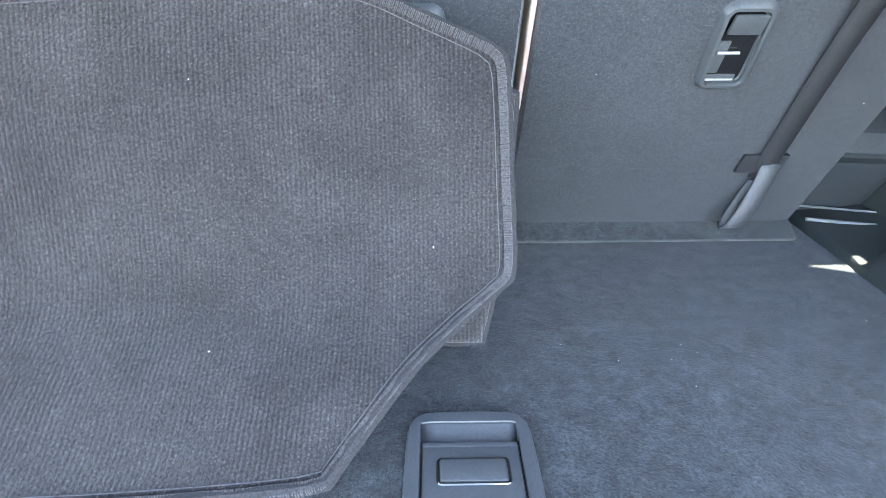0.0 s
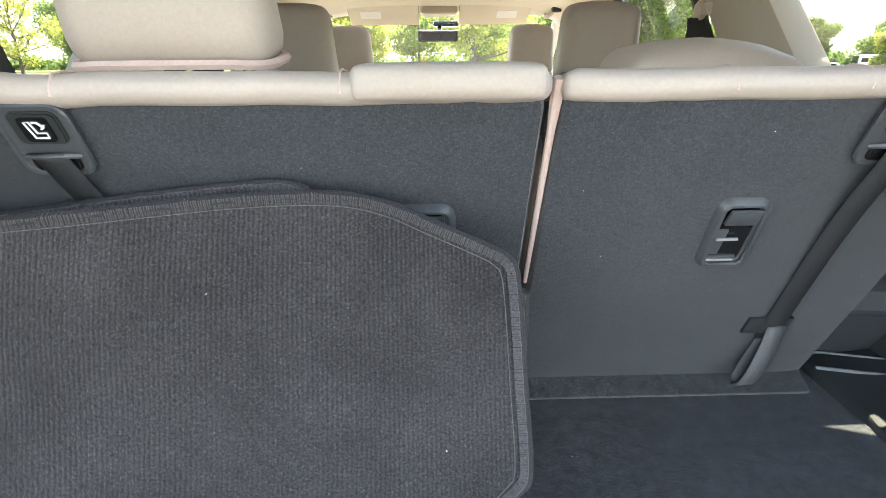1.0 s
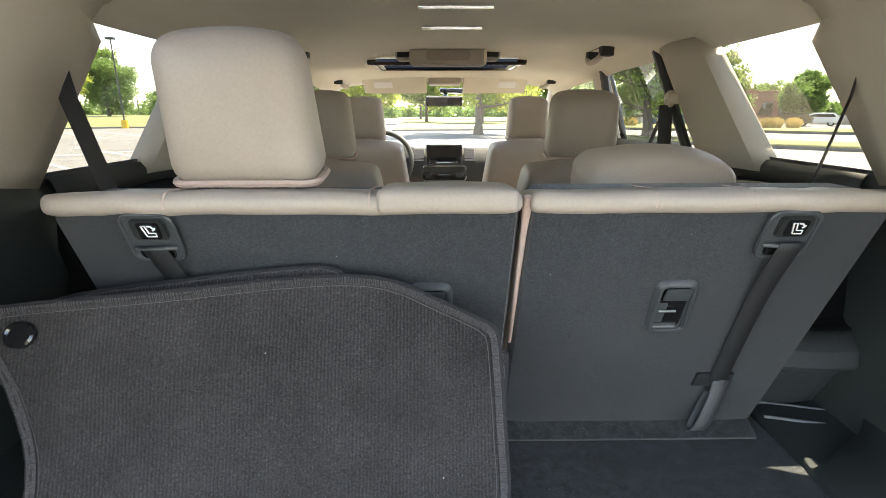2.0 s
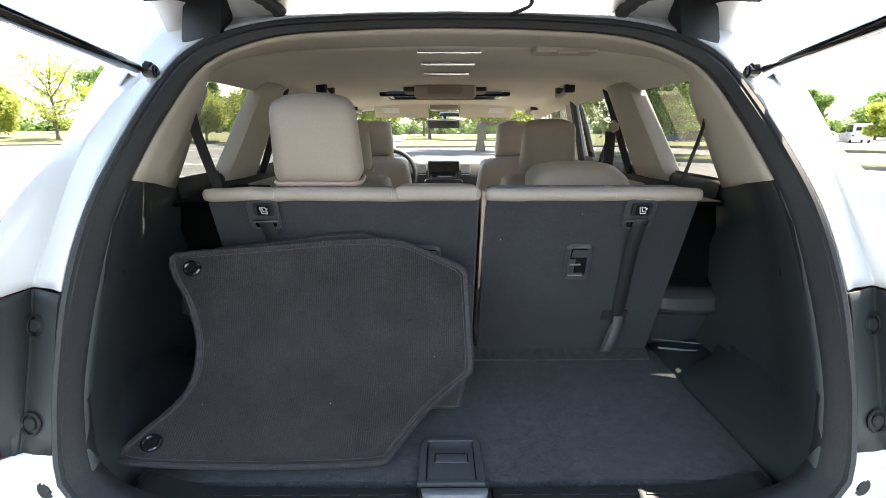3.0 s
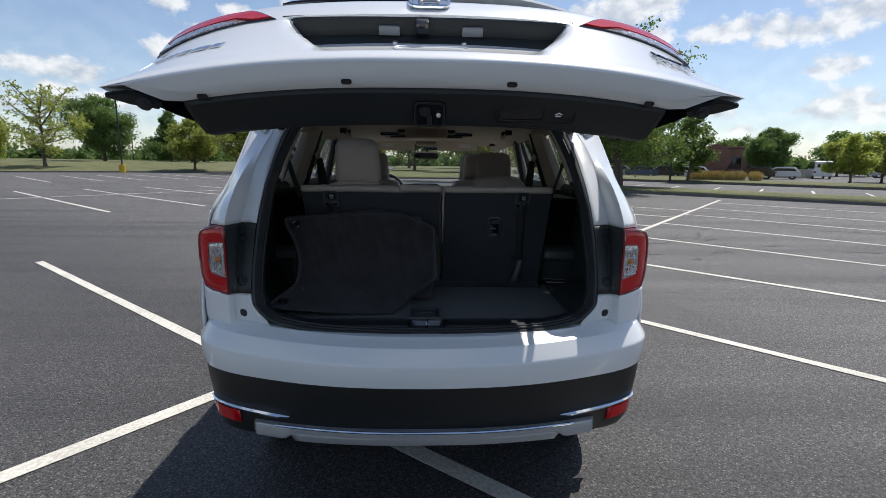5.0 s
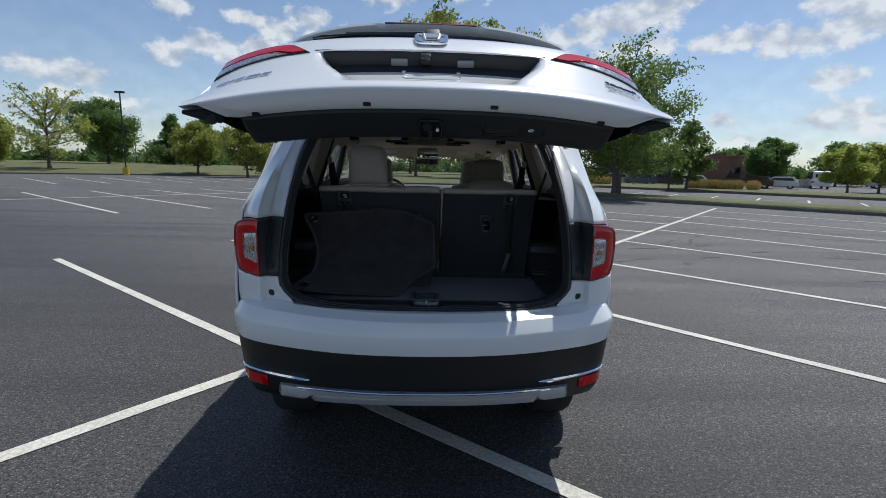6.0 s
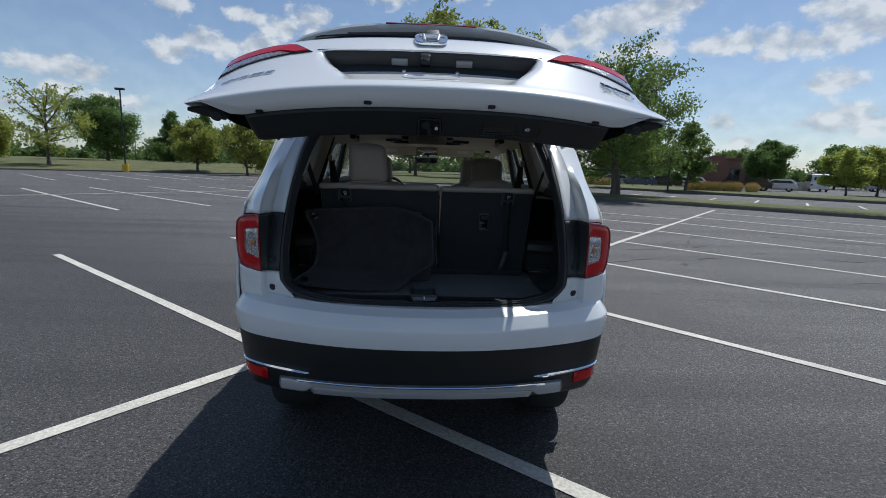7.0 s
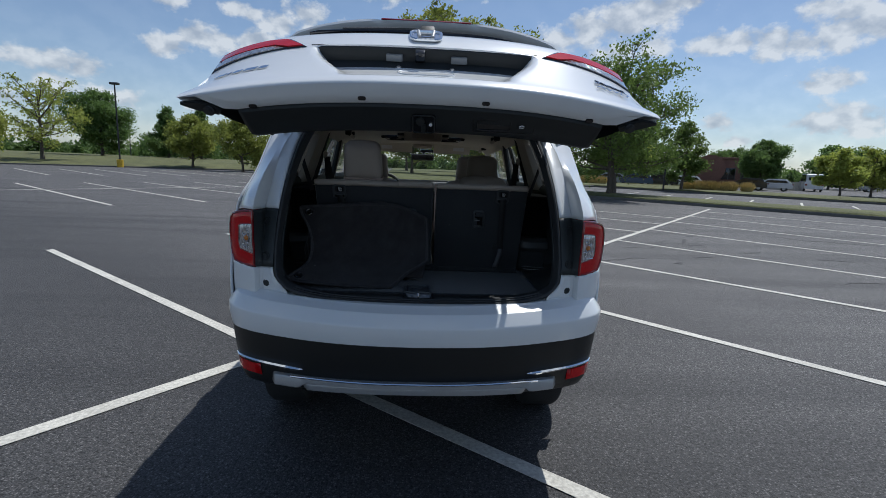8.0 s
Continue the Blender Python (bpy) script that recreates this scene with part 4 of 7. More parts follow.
def rise(x):
    return 0.045 * (abs(x) / 0.88) ** 2


def swept(profile, lo=0.0, hi=2.0, scale_rise=1.0):
    """Rows along the bumper's plan line for each (inset, height) of the profile, where lo <= |x| <= hi."""
    rows = []
    for inset, z in profile:
        rows.append([plan[i] + normal_at(i) * inset + Vector((0, 0, z + rise(plan[i].x) * scale_rise * min(1.0, max(0.0, (z - 0.60) / 0.27)))) for i in range(len(plan)) if lo <= abs(plan[i].x) <= hi])
    return rows


v, f = grid(swept([(0.19, 0.978), (0.13, 0.985), (0.10, 0.982), (0.085, 0.972), (0.042, 0.9605), (0.038, 0.958), (0.034, 0.952), (0.004, 0.908), (0.001, 0.902), (0.0, 0.895), (0.001, 0.86), (0.006, 0.834), (0.012, 0.810), (0.03, 0.805)]))
bumper = poly("rear_bumper", v, f, M["paint"], suv, "white rear bumper with a creased top shelf", thick=0.004, sharp=22)
v, f = grid(swept([(0.03, 0.811), (0.016, 0.807), (0.02, 0.765), (0.03, 0.70), (0.037, 0.66), (0.048, 0.60), (0.07, 0.56), (0.11, 0.535), (0.2, 0.52), (0.36, 0.5)]))
poly("bumper_cladding", v, f, M["cladding"], suv, "black lower bumper cladding", thick=0.004)
# skid plate: a blunt-ended bar, full height at its ends and thin in the middle, over a set-back lower panel
def skid_base(x):
    return 0.034 + 0.105 * max(0.0, abs(x) / 0.69 - 0.12) ** 2.0


def skid_row(dy, low, end_in=0.0):
    row = []
    for k in range(-34, 35):
        a = k / 34
        x = (0.69 - end_in) * a
        foot = lerp(0.598, 0.568, step_ease((abs(a) - 0.74) / 0.07))
        z = lerp(foot, 0.628, low) + 0.012 * a * a
        row.append(Vector((x, skid_base(x) + dy + 0.03 * step_ease((abs(a) - 0.965) / 0.035) ** 2, z)))
    return row


v, f = grid([skid_row(0.07, 1.0, 0.01), skid_row(0.014, 1.0), skid_row(0.004, 0.93), skid_row(0.0, 0.8), skid_row(0.0, 0.12), skid_row(0.005, 0.02), skid_row(0.03, 0.0, 0.004), skid_row(0.10, 0.0, 0.01)])
skid = poly("skid_plate", v, f, M["silver"], suv, "satin silver bumper skid plate", thick=0.004, sharp=28)
edge = [p + Vector((0, -0.001, 0.0)) for p in skid_row(0.002, 0.95) if abs(p.x) < 0.60]
part("skid_edge", tube(edge, 0.005, 6), M["chrome"], suv, "bright upper edge of the skid plate")
rows = [[Vector((0.525 * t * w, skid_base(0.525 * t * w) + d, z)) for t in [k / 20 for k in range(-20, 21)]] for d, z, w in ((0.012, 0.602, 1.03), (0.010, 0.592, 1.01), (0.016, 0.566, 0.98), (0.05, 0.552, 0.95), (0.12, 0.545, 0.92))]
v, f = grid(rows)
poly("skid_panel", v, f, M["silver"], suv, "set-back lower panel of the skid plate", thick=0.003)
for s in (1, -1):
    pts = [(plan[i] + normal_at(i) * 0.030 + Vector((0, 0, 0.668 + 0.032 * ((abs(plan[i].x) - 0.5) / 0.38)))) for i in range(len(plan)) if 0.50 <= plan[i].x * s <= 0.915]
    if s < 0:
        pts = pts[::-1]
    part("chrome_strip", tube(pts, [0.005, 0.018] + [0.018 - 0.008 * i / len(pts) for i in range(len(pts) - 3)] + [0.005], 8, flat=0.65), M["chrome"], suv, "chrome bumper strip")
    ids = [i for i in range(len(plan)) if 0.74 <= plan[i].x * s <= 0.905]
    rows = [[plan[i] + normal_at(i) * n + Vector((0, 0, z + 0.05 * (abs(plan[i].x) - 0.6))) for i in ids] for n, z in ((0.05, 0.664), (0.033, 0.660), (0.039, 0.607), (0.06, 0.600))]
    v, f = grid(rows)
    poly("reflector", v, f, M["red_lens"], suv, "red bumper reflector", thick=0.004)


# ---- lamps and black panels beside the opening ----
LAMP_RING = [(0.781, 1.399), (0.80, 1.400), (0.83, 1.398), (0.862, 1.392), (0.894, 1.380), (0.912, 1.360), (0.921, 1.325), (0.923, 1.28), (0.919, 1.23), (0.909, 1.185), (0.890, 1.149), (0.855, 1.139), (0.815, 1.132), (0.777, 1.129), (0.778, 1.18), (0.780, 1.25), (0.781, 1.33)]
LENS_RING = [(0.784, 1.334), (0.80, 1.335), (0.83, 1.332), (0.850, 1.329), (0.858, 1.322), (0.861, 1.29), (0.862, 1.25), (0.858, 1.222), (0.852, 1.213), (0.83, 1.206), (0.80, 1.199), (0.783, 1.196), (0.782, 1.22), (0.783, 1.28)]


def lamp_point(s, x, z, out=0.0):
    """A point on the tail lamp's face, which turns round the body's corner."""
    return Vector((s * x, 0.205 + 0.5 * max(0.0, x - 0.78) + 7.0 * max(0.0, x - 0.862) ** 2 - out, z))


def lamp_face(name, s, ring, steps, mat, parent, label):
    cx, cz = sum(p[0] for p in ring) / len(ring), sum(p[1] for p in ring) / len(ring)
    rows = [[lamp_point(s, lerp(cx, x, k), lerp(cz, z, k), o) for x, z in ring] for k, o in steps]
    v, f = grid(rows, close=True)
    n = len(ring)
    f.append(tuple(range((len(rows) - 1) * n, len(rows) * n)))
    return poly(name, v, f, mat, parent, label, sharp=50)


for s in (1, -1):
    # black panel beside the seal, with a wall that steps up to the lamp
    rows = []
    for z in (1.131, 1.16, 1.20, 1.25, 1.30, 1.35, 1.385, 1.400):
        ox, oy = side_at(so, z)
        fx, fy = curve_at(FOLD_X, z), curve_at(FOLD_Y, z)
        rows.append([Vector((s * x, y, z)) for x, y in ((ox - 0.003, oy + 0.012), (ox + 0.002, oy - 0.003), (lerp(ox, fx, 0.5), lerp(oy, fy, 0.5) - 0.003), (fx - 0.006, fy - 0.001), (fx - 0.003, fy - 0.005), (fx + 0.001, fy - 0.005), (fx + 0.003, fy - 0.010), (lerp(fx, 0.779, 0.55), lerp(fy, 0.207, 0.5)), (0.7785, 0.209), (0.782, 0.212))])
    v, f = grid(rows)
    pan = poly("lamp_panel", v, f, M["lining"], suv, "black plastic panel beside the opening", thick=0.006, sharp=20)
    for z, y in ((1.181, 0.229), (1.342, 0.280)):
        spot = Matrix.Translation((s * 0.737, y, z)) @ pose(0, 0, 0, 90 - 14, 0, s * 12)
        circle = [(0.019 * math.cos(2 * math.pi * k / 24), 0.019 * math.sin(2 * math.pi * k / 24), 0) for k in range(24)]
        part("screw_socket", moved(tube(circle, 0.0028, 6, closed=True), spot), M["cladding"], pan, "moulded ring round a screw socket")
        part("screw_cap", moved(cyl(0.012, 0.010, 0.003, 18, 0.001), spot), M["plastic"], pan, "black screw cap")
    # lamp on the body: red lens round the corner with a clear window in it
    lamp_ob = new("tail_lamp")
    lamp_ob.parent = suv
    lamp_ob["label"] = "red and clear tail lamp"
    lamp_face("red_lens", s, LAMP_RING, ((1.0, -0.12), (1.0, -0.004), (0.985, 0.003), (0.955, 0.006), (0.7, 0.006), (0.4, 0.006), (0.15, 0.006)), M["red_lens"], lamp_ob, "glossy red lens")
    # darker red rings put shading round the flat lens and its window
    part("lens_rim", tube([lamp_point(s, lerp(0.853, x, 0.965), lerp(1.267, z, 0.965), 0.004) for x, z in LAMP_RING], 0.006, 6, closed=True), M["dark_red_lens"], lamp_ob, "dark red ring that shades the rim of the lens")
    part("window_rim", tube([lamp_point(s, x, z, 0.006) for x, z in LENS_RING], 0.0035, 6, closed=True), M["dark_red_lens"], lamp_ob, "dark red shading ring round the clear window")
    clear = lamp_face("clear_lens", s, LENS_RING, ((1.0, 0.0), (1.0, 0.0075), (0.95, 0.009), (0.6, 0.009), (0.3, 0.009)), M["clear_lens"], lamp_ob, "clear faceted lens")
    for x, z, r in ((0.822, 1.292, 0.019), (0.822, 1.240, 0.021)):
        tilt = Matrix.Translation(lamp_point(s, x, z, 0.010)) @ pose(0, 0, 0, 90, 0, s * 26)
        for q in (1.0, 0.64):
            ring_pts = [(r * q * math.cos(2 * math.pi * k / 20), r * q * math.sin(2 * math.pi * k / 20), 0.003 * (1 - q)) for k in range(20)]
            part("reflector_ring", moved(tube(ring_pts, 0.0013, 6, closed=True), tilt), M["chrome"], clear)
    part("bulb", moved(cyl(0.015, 0.008, 0.008, 14, 0.002), Matrix.Translation(lamp_point(s, 0.818, 1.268, 0.008)) @ pose(0, 0, 0, 90, 0, s * 26)), M["amber"], clear, "amber turn bulb")
    for k in range(4):
        z = 1.214 + 0.034 * k
        part("lens_rib", tube([lamp_point(s, x, z, 0.0095) for x in (0.790, 0.82, 0.853)], 0.0011, 5), M["chrome"], clear)
    # rubber stop below the lamp
    stop = Vector((s * 0.729, 0.232, 1.052))
    bm = joined(moved(cyl(0.021, 0.019, 0.009, 24, 0.002), Matrix.Translation(stop) @ pose(0, 0, 0, 80)), moved(cyl(0.012, 0.011, 0.014, 18, 0.003), Matrix.Translation(stop) @ pose(0, 0, 0, 80)))
    part("rubber_stop", bm, M["plastic"], suv, "round grey rubber stop")
    ring_pts = [(0.024 * math.cos(2 * math.pi * k / 28), 0.024 * math.sin(2 * math.pi * k / 28), 0) for k in range(28)]
    part("stop_rim", moved(tube(ring_pts, 0.0022, 6, closed=True), Matrix.Translation(stop) @ pose(0, 0, 0, 80)), M["paint"], suv, "pressed white rim round the stop")

# ---- the raised tailgate; built shut about its hinge line, then swung up ----
HINGE = Vector((0, 0.775, 2.032))
SWING = 45.0
gate = new("tailgate")
gate.parent = suv
gate["label"] = "white tailgate swung up above the opening"
gate.matrix_local = pose(HINGE.x, HINGE.y, HINGE.z, -SWING)


def gp(x, y, z):
    return Vector((x, y, z)) - HINGE


SKIN = [(1.07, 0.0035), (1.075, 0.002), (1.10, 0.006), (1.13, 0.014), (1.2, 0.030), (1.30, 0.051), (1.37, 0.064), (1.42, 0.072), (1.48, 0.086), (1.53, 0.112), (1.555, 0.132), (1.70, 0.262), (1.87, 0.43), (1.92, 0.482)]
HALF = [(1.07, 0.80), (1.2, 0.80), (1.3, 0.803), (1.45, 0.803), (1.555, 0.775), (1.70, 0.752), (1.87, 0.715), (1.92, 0.70)]


def step(a, b, v):
    t = min(1.0, max(0.0, (v - a) / (b - a)))
    return t * t * (3 - 2 * t)


def bow(w, z):
    """How far the gate curves forward towards its sides; the lip less than the face above it."""
    return 0.085 * w ** 2.4 + lerp(-0.015, 0.05, step(1.05, 1.3, z)) * w ** 6


def skin_y(x, z):
    side = 0.30 + 0.11 * step(1.12, 1.37, z)
    dip = (1 - step(side - 0.055, side, abs(x))) * step(1.115, 1.16, z) * (1 - step(1.355, 1.372, z))
    return curve_at(SKIN, z) + bow(abs(x) / curve_at(HALF, z), z) + (0.035 + 0.03 * step(1.15, 1.33, z)) * dip


def skin_z(x, z):
    return z - 0.035 * (abs(x) / 0.80) ** 4 * (1 - step(1.07, 1.35, z))


def on_gate(x, z, off=0.0):
    """A point on the outer skin, off metres outwards."""
    return gp(x, skin_y(x, z) - off, skin_z(x, z))


def skin_frame(x, z, off=0.0):
    """Axes lying in the skin at a point: x across, y into the metal, z up the skin."""
    a = (on_gate(x + 0.01, z) - on_gate(x - 0.01, z)).normalized()
    c = (on_gate(x, z + 0.01) - on_gate(x, z - 0.01)).normalized()
    n = c.cross(a).normalized()
    c = a.cross(n)
    p = on_gate(x, z) - n * off
    return Matrix(((a.x, n.x, c.x, p.x), (a.y, n.y, c.y, p.y), (a.z, n.z, c.z, p.z), (0, 0, 0, 1)))


def gate_skin():
    zs = [1.07, 1.073, 1.08, 1.09, 1.10, 1.11, 1.12, 1.13, 1.145, 1.16, 1.175, 1.19, 1.22, 1.25, 1.28, 1.31, 1.335, 1.352, 1.358, 1.364, 1.372, 1.38, 1.40, 1.42, 1.44, 1.46, 1.48, 1.50, 1.52, 1.54, 1.556]
    rows = []
    for z in zs:
        w = curve_at(HALF, z)
        rows.append([on_gate(w * (k / 44), z) for k in range(-44, 45)])
    v, f = grid(rows)
    poly("outer_skin", v, f, M["paint"], gate, "white painted outer panel with a number plate recess", sharp=50)
    # rolled lower lip, then the deep dark lining that reaches into the opening when shut
    def blade(half, t):
        """The lip thins out to a blade towards its corners."""
        return step(0.84, 1.0, abs(t)) if half > 0.70 else 0.0

    def bowl(profile, n=44):
        rows = []
        for half, y, z in profile:
            row = []
            for k in range(-n, n + 1):
                x, thin = half * k / n, blade(half, k / n)
                row.append(gp(x, lerp(y, 0.005, thin) + bow(abs(x) / 0.80, z), lerp(z, 1.0685, thin) - 0.035 * abs(x / 0.80) ** 4 * (1 - step(1.07, 1.35, z))))
            rows.append(row)
        return grid(rows)
    v, f = bowl(((0.80, 0.0035, 1.07), (0.7995, 0.006, 1.065), (0.79, 0.018, 1.0595), (0.75, 0.038, 1.053), (0.66, 0.060, 1.0495), (0.622, 0.074, 1.054)))
    poly("lip", v, f, M["paint"], gate, "white rolled lower lip")
    v, f = bowl(((0.618, 0.0735, 1.0545), (0.615, 0.085, 1.047), (0.61, 0.13, 1.049), (0.60, 0.185, 1.055), (0.588, 0.212, 1.075), (0.572, 0.235, 1.14), (0.56, 0.25, 1.28), (0.57, 0.275, 1.42), (0.61, 0.295, 1.52), (0.655, 0.265, 1.565), (0.70, 0.20, 1.58)))
    poly("lining", v, f, M["plastic"], gate, "black plastic tailgate lining", thick=0.004)
    inner_w = [(1.065, 0.545), (1.14, 0.54), (1.28, 0.545), (1.42, 0.565), (1.565, 0.65)]
    inner_y = [(1.065, 0.245), (1.14, 0.274), (1.28, 0.289), (1.42, 0.316), (1.565, 0.335)]
    for s in (1, -1):
        white, black = [], []
        for z in (1.072, 1.085, 1.10, 1.14, 1.2, 1.3, 1.4, 1.5, 1.556):
            w = curve_at(HALF, z)
            zz, ye = skin_z(w, z), skin_y(w, z)
            deep = step(1.08, 1.22, z)
            rim = Vector((s * lerp(w - 0.05, 0.68, deep), lerp(ye + 0.022, ye + 0.055, deep), zz))
            edge = Vector((s * w, ye, zz))
            white.append([p - HINGE for p in (edge, Vector((s * (w - 0.012), ye + 0.012, zz)), edge.lerp(rim, 0.5) + Vector((0, 0.008, 0)), rim)])
            if z > 1.08:
                wall = Vector((s * (curve_at(inner_w, z) - 0.004), curve_at(inner_y, z), zz + 0.02))
                black.append([p - HINGE for p in (rim, rim.lerp(wall, 0.5) + Vector((s * 0.02, 0, 0)), wall)])
        v, f = grid(white)
        poly("side_sheet", v, f, M["paint"], gate, "white painted gate side")
        v, f = grid(black)
        poly("lining_side", v, f, M["plastic"], gate, "black lining edge")


def glazing():
    zs = [1.556 + (1.915 - 1.556) * i / 12 for i in range(13)]
    rows = [[on_gate(curve_at(HALF, z) * k / 20, z, 0.002) for k in range(-20, 21)] for z in zs]
    v, f = grid(rows)
    poly("rear_window", v, f, M["rear_tint"], gate, "dark privacy rear window")
    # black printed border and the lining frame behind it
    ring = []
    for q in f:
        p = sum((v[i] + HINGE for i in q), Vector()) / 4
        if p.z > 1.86 or p.z < 1.585 or abs(p.x) > curve_at(HALF, p.z) - 0.06:
            ring.append(q)
    inner = [p + Vector((0, 0.008, 0)) for p in v]
    poly("window_border", inner, ring, M["gloss"], gate, "black printed window border")
    for s in (1, -1):
        rows = [[gp(s * (curve_at(HALF, z) - o), skin_y(curve_at(HALF, z) - o, z) + d, z) for z in zs] for o, d in ((0.004, 0.008), (0.0, 0.06), (0.07, 0.075), (0.085, 0.02))]
        vv, ff = grid(rows)
        poly("window_pillar_trim", vv, ff, M["plastic"], gate, "black window pillar trim", thick=0.004)
    rows = [[gp(0.70 * k / 16, 0.445 + d + 0.05 * (k / 16) ** 2, z) for k in range(-16, 17)] for d, z in ((0.03, 1.87), (0.07, 1.885), (0.16, 1.935), (0.28, 1.975), (0.35, 2.0))]
    vv, ff = grid(rows)
    poly("upper_trim", vv, ff, M["plastic"], gate, "black upper lining of the tailgate", thick=0.004)


def spoiler():
    prof = [(0.83, 2.022), (0.66, 2.03), (0.485, 2.014), (0.37, 1.988), (0.313, 1.972), (0.30, 1.962), (0.303, 1.949), (0.338, 1.932), (0.415, 1.912), (0.475, 1.905)]
    rows = []
    for i, (y, z) in enumerate(prof):
        row = []
        for k in range(-24, 25):
            a = abs(k) / 24
            notch = 0.012 * (1 - step(0.30, 0.36, a)) if 3 <= i <= 5 else 0.0
            row.append(gp(0.705 * k / 24 * (1.0 if i > 1 else 0.97), y + 0.10 * a ** 3 + 0.03 * step(0.9, 1, a), z - 0.055 * a ** 2.5 - 0.05 * step(0.86, 1.0, a) - notch))
        rows.append(row)
    v, f = grid(rows[:8])
    poly("spoiler", v, f, M["paint"], gate, "white roof spoiler", thick=0.003)
    v, f = grid(rows[7:])
    poly("spoiler_underside", v, f, M["gloss"], gate, "black spoiler underside", thick=0.003)
    part("high_brake_lamp", moved(box(-0.215, 0.215, -0.003, 0.02, -0.005, 0.005, 0.002), Matrix.Translation(gp(0, 0.302, 1.9555))), M["dark_red_lens"], gate, "narrow dark red high brake lamp")
    part("washer_jet", moved(box(-0.02, 0.02, -0.008, 0.01, -0.005, 0.005, 0.003), Matrix.Translation(gp(0, 0.318, 1.929))), M["gloss"], gate)


def patch(name, outline, off, mat, label="", depth=0.01):
    """A lamp or cover lying on the skin: outline in x, z, pulled in twice towards its middle."""
    cx = sum(p[0] for p in outline) / len(outline)
    cz = sum(p[1] for p in outline) / len(outline)
    rows = []
    for k, o in ((1.0, -depth), (1.0, off * 0.6), (0.965, off), (0.6, off), (0.25, off)):
        rows.append([on_gate(lerp(cx, x, k), lerp(cz, z, k), o) for x, z in outline])
    v, f = grid(rows, close=True)
    f.append(tuple(range(4 * len(outline), 5 * len(outline))))
    return poly(name, v, f, mat, gate, label, sharp=50)


def dense_outline(pts, n=6):
    out = []
    for a, b in zip(pts, pts[1:] + pts[:1]):
        out += [(lerp(a[0], b[0], i / n), lerp(a[1], b[1], i / n)) for i in range(n)]
    return out


gate_skin()
glazing()
spoiler()
for s in (1, -1):
    patch("lamp_surround", dense_outline([(s * 0.799, 1.322), (s * 0.799, 1.462), (s * 0.60, 1.458), (s * 0.51, 1.444), (s * 0.47, 1.40), (s * 0.435, 1.362), (s * 0.55, 1.356)]), 0.004, M["gloss"], "black lamp surround")
    patch("gate_lamp", dense_outline([(s * 0.794, 1.392), (s * 0.794, 1.452), (s * 0.60, 1.449), (s * 0.52, 1.436), (s * 0.482, 1.40), (s * 0.448, 1.367), (s * 0.50, 1.364), (s * 0.56, 1.394)]), 0.009, M["red_lens"], "red tailgate lamp")
    patch("reversing_lamp", dense_outline([(s * 0.794, 1.330), (s * 0.794, 1.388), (s * 0.56, 1.388), (s * 0.52, 1.362)]), 0.008, M["clear_lens"], "clear reversing lamp strip")
# handle garnish with plate lamps and camera above the recess
rows = [[gp(0.42 * k / 24 * m, skin_y(0.36 * k / 24, 1.40) + d, z) for k in range(-24, 25)] for d, z, m in ((0.0, 1.378, 1.0), (0.004, 1.364, 0.985), (0.02, 1.356, 0.97), (0.046, 1.350, 0.95), (0.047, 1.330, 0.93), (0.049, 1.303, 0.88), (0.056, 1.298, 0.87))]
v, f = grid(rows)
poly("handle_garnish", v, f, M["plastic"], gate, "black handle strip over the plate recess", thick=0.004)
for x in (-0.115, 0.125):
    part("plate_lamp", moved(box(-0.03, 0.03, -0.013, 0.013, -0.006, 0.006, 0.003), Matrix.Translation(gp(x, 0.100, 1.3475)) @ pose(0, 0, 0, -10)), M["trough"], gate, "small grey number plate lamp")
part("rear_camera", moved(joined(box(-0.018, 0.018, -0.02, 0.02, -0.022, 0.006, 0.005), moved(cyl(0.008, 0.008, 0.008, 14), pose(0, -0.012, -0.02, 120))), Matrix.Translation(gp(-0.02, 0.088, 1.354))), M["gloss"], gate, "reversing camera")
for x in (-0.098, 0.10):
    for z in (1.178, 1.316):
        part("plate_screw", moved(cyl(0.009, 0.008, 0.005, 14, 0.0015), skin_frame(x, z) @ pose(0, 0, 0, 90)), M["steel"], gate, "number plate screw")
part("plate_rib", moved(tube([(x, 0, z) for x, z in rounded(0.205, 0.068, 0.032)], 0.0025, 5, closed=True), skin_frame(0.004, 1.25, 0.001)), M["paint"], gate, "pressed oval in the plate recess")
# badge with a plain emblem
em = rounded(0.112, 0.088, 0.022, skew=0.0)
em = [(x * (1 + 0.9 * z), z) for x, z in em]
emb = skin_frame(0.0, 1.455, 0.007)
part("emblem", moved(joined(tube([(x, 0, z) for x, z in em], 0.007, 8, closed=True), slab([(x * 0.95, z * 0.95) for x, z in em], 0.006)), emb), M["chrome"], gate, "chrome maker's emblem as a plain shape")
part("emblem_bar", moved(joined(tube([(-0.024, -0.006, -0.03), (-0.03, -0.006, 0.034)], 0.006, 8), tube([(0.024, -0.006, -0.03), (0.03, -0.006, 0.034)], 0.006, 8), tube([(-0.026, -0.006, -0.006), (0.026, -0.006, -0.006)], 0.005, 8)), emb), M["silver"], gate)
for k in range(5):
    w = (0.036, 0.010, 0.030, 0.044, 0.030)[k]
    x = -0.735 + (0, 0.044, 0.064, 0.104, 0.156)[k]
    bm = slab([(0, -0.012), (w, -0.012), (w + 0.011, 0.012), (0.011, 0.012)], 0.003, 0.0008)
    part("name_bar", moved(bm, skin_frame(x + w / 2, 1.215, 0.004) @ pose(-w / 2, 0, 0)), M["chrome"], gate, "plain chrome bar in place of the model name")


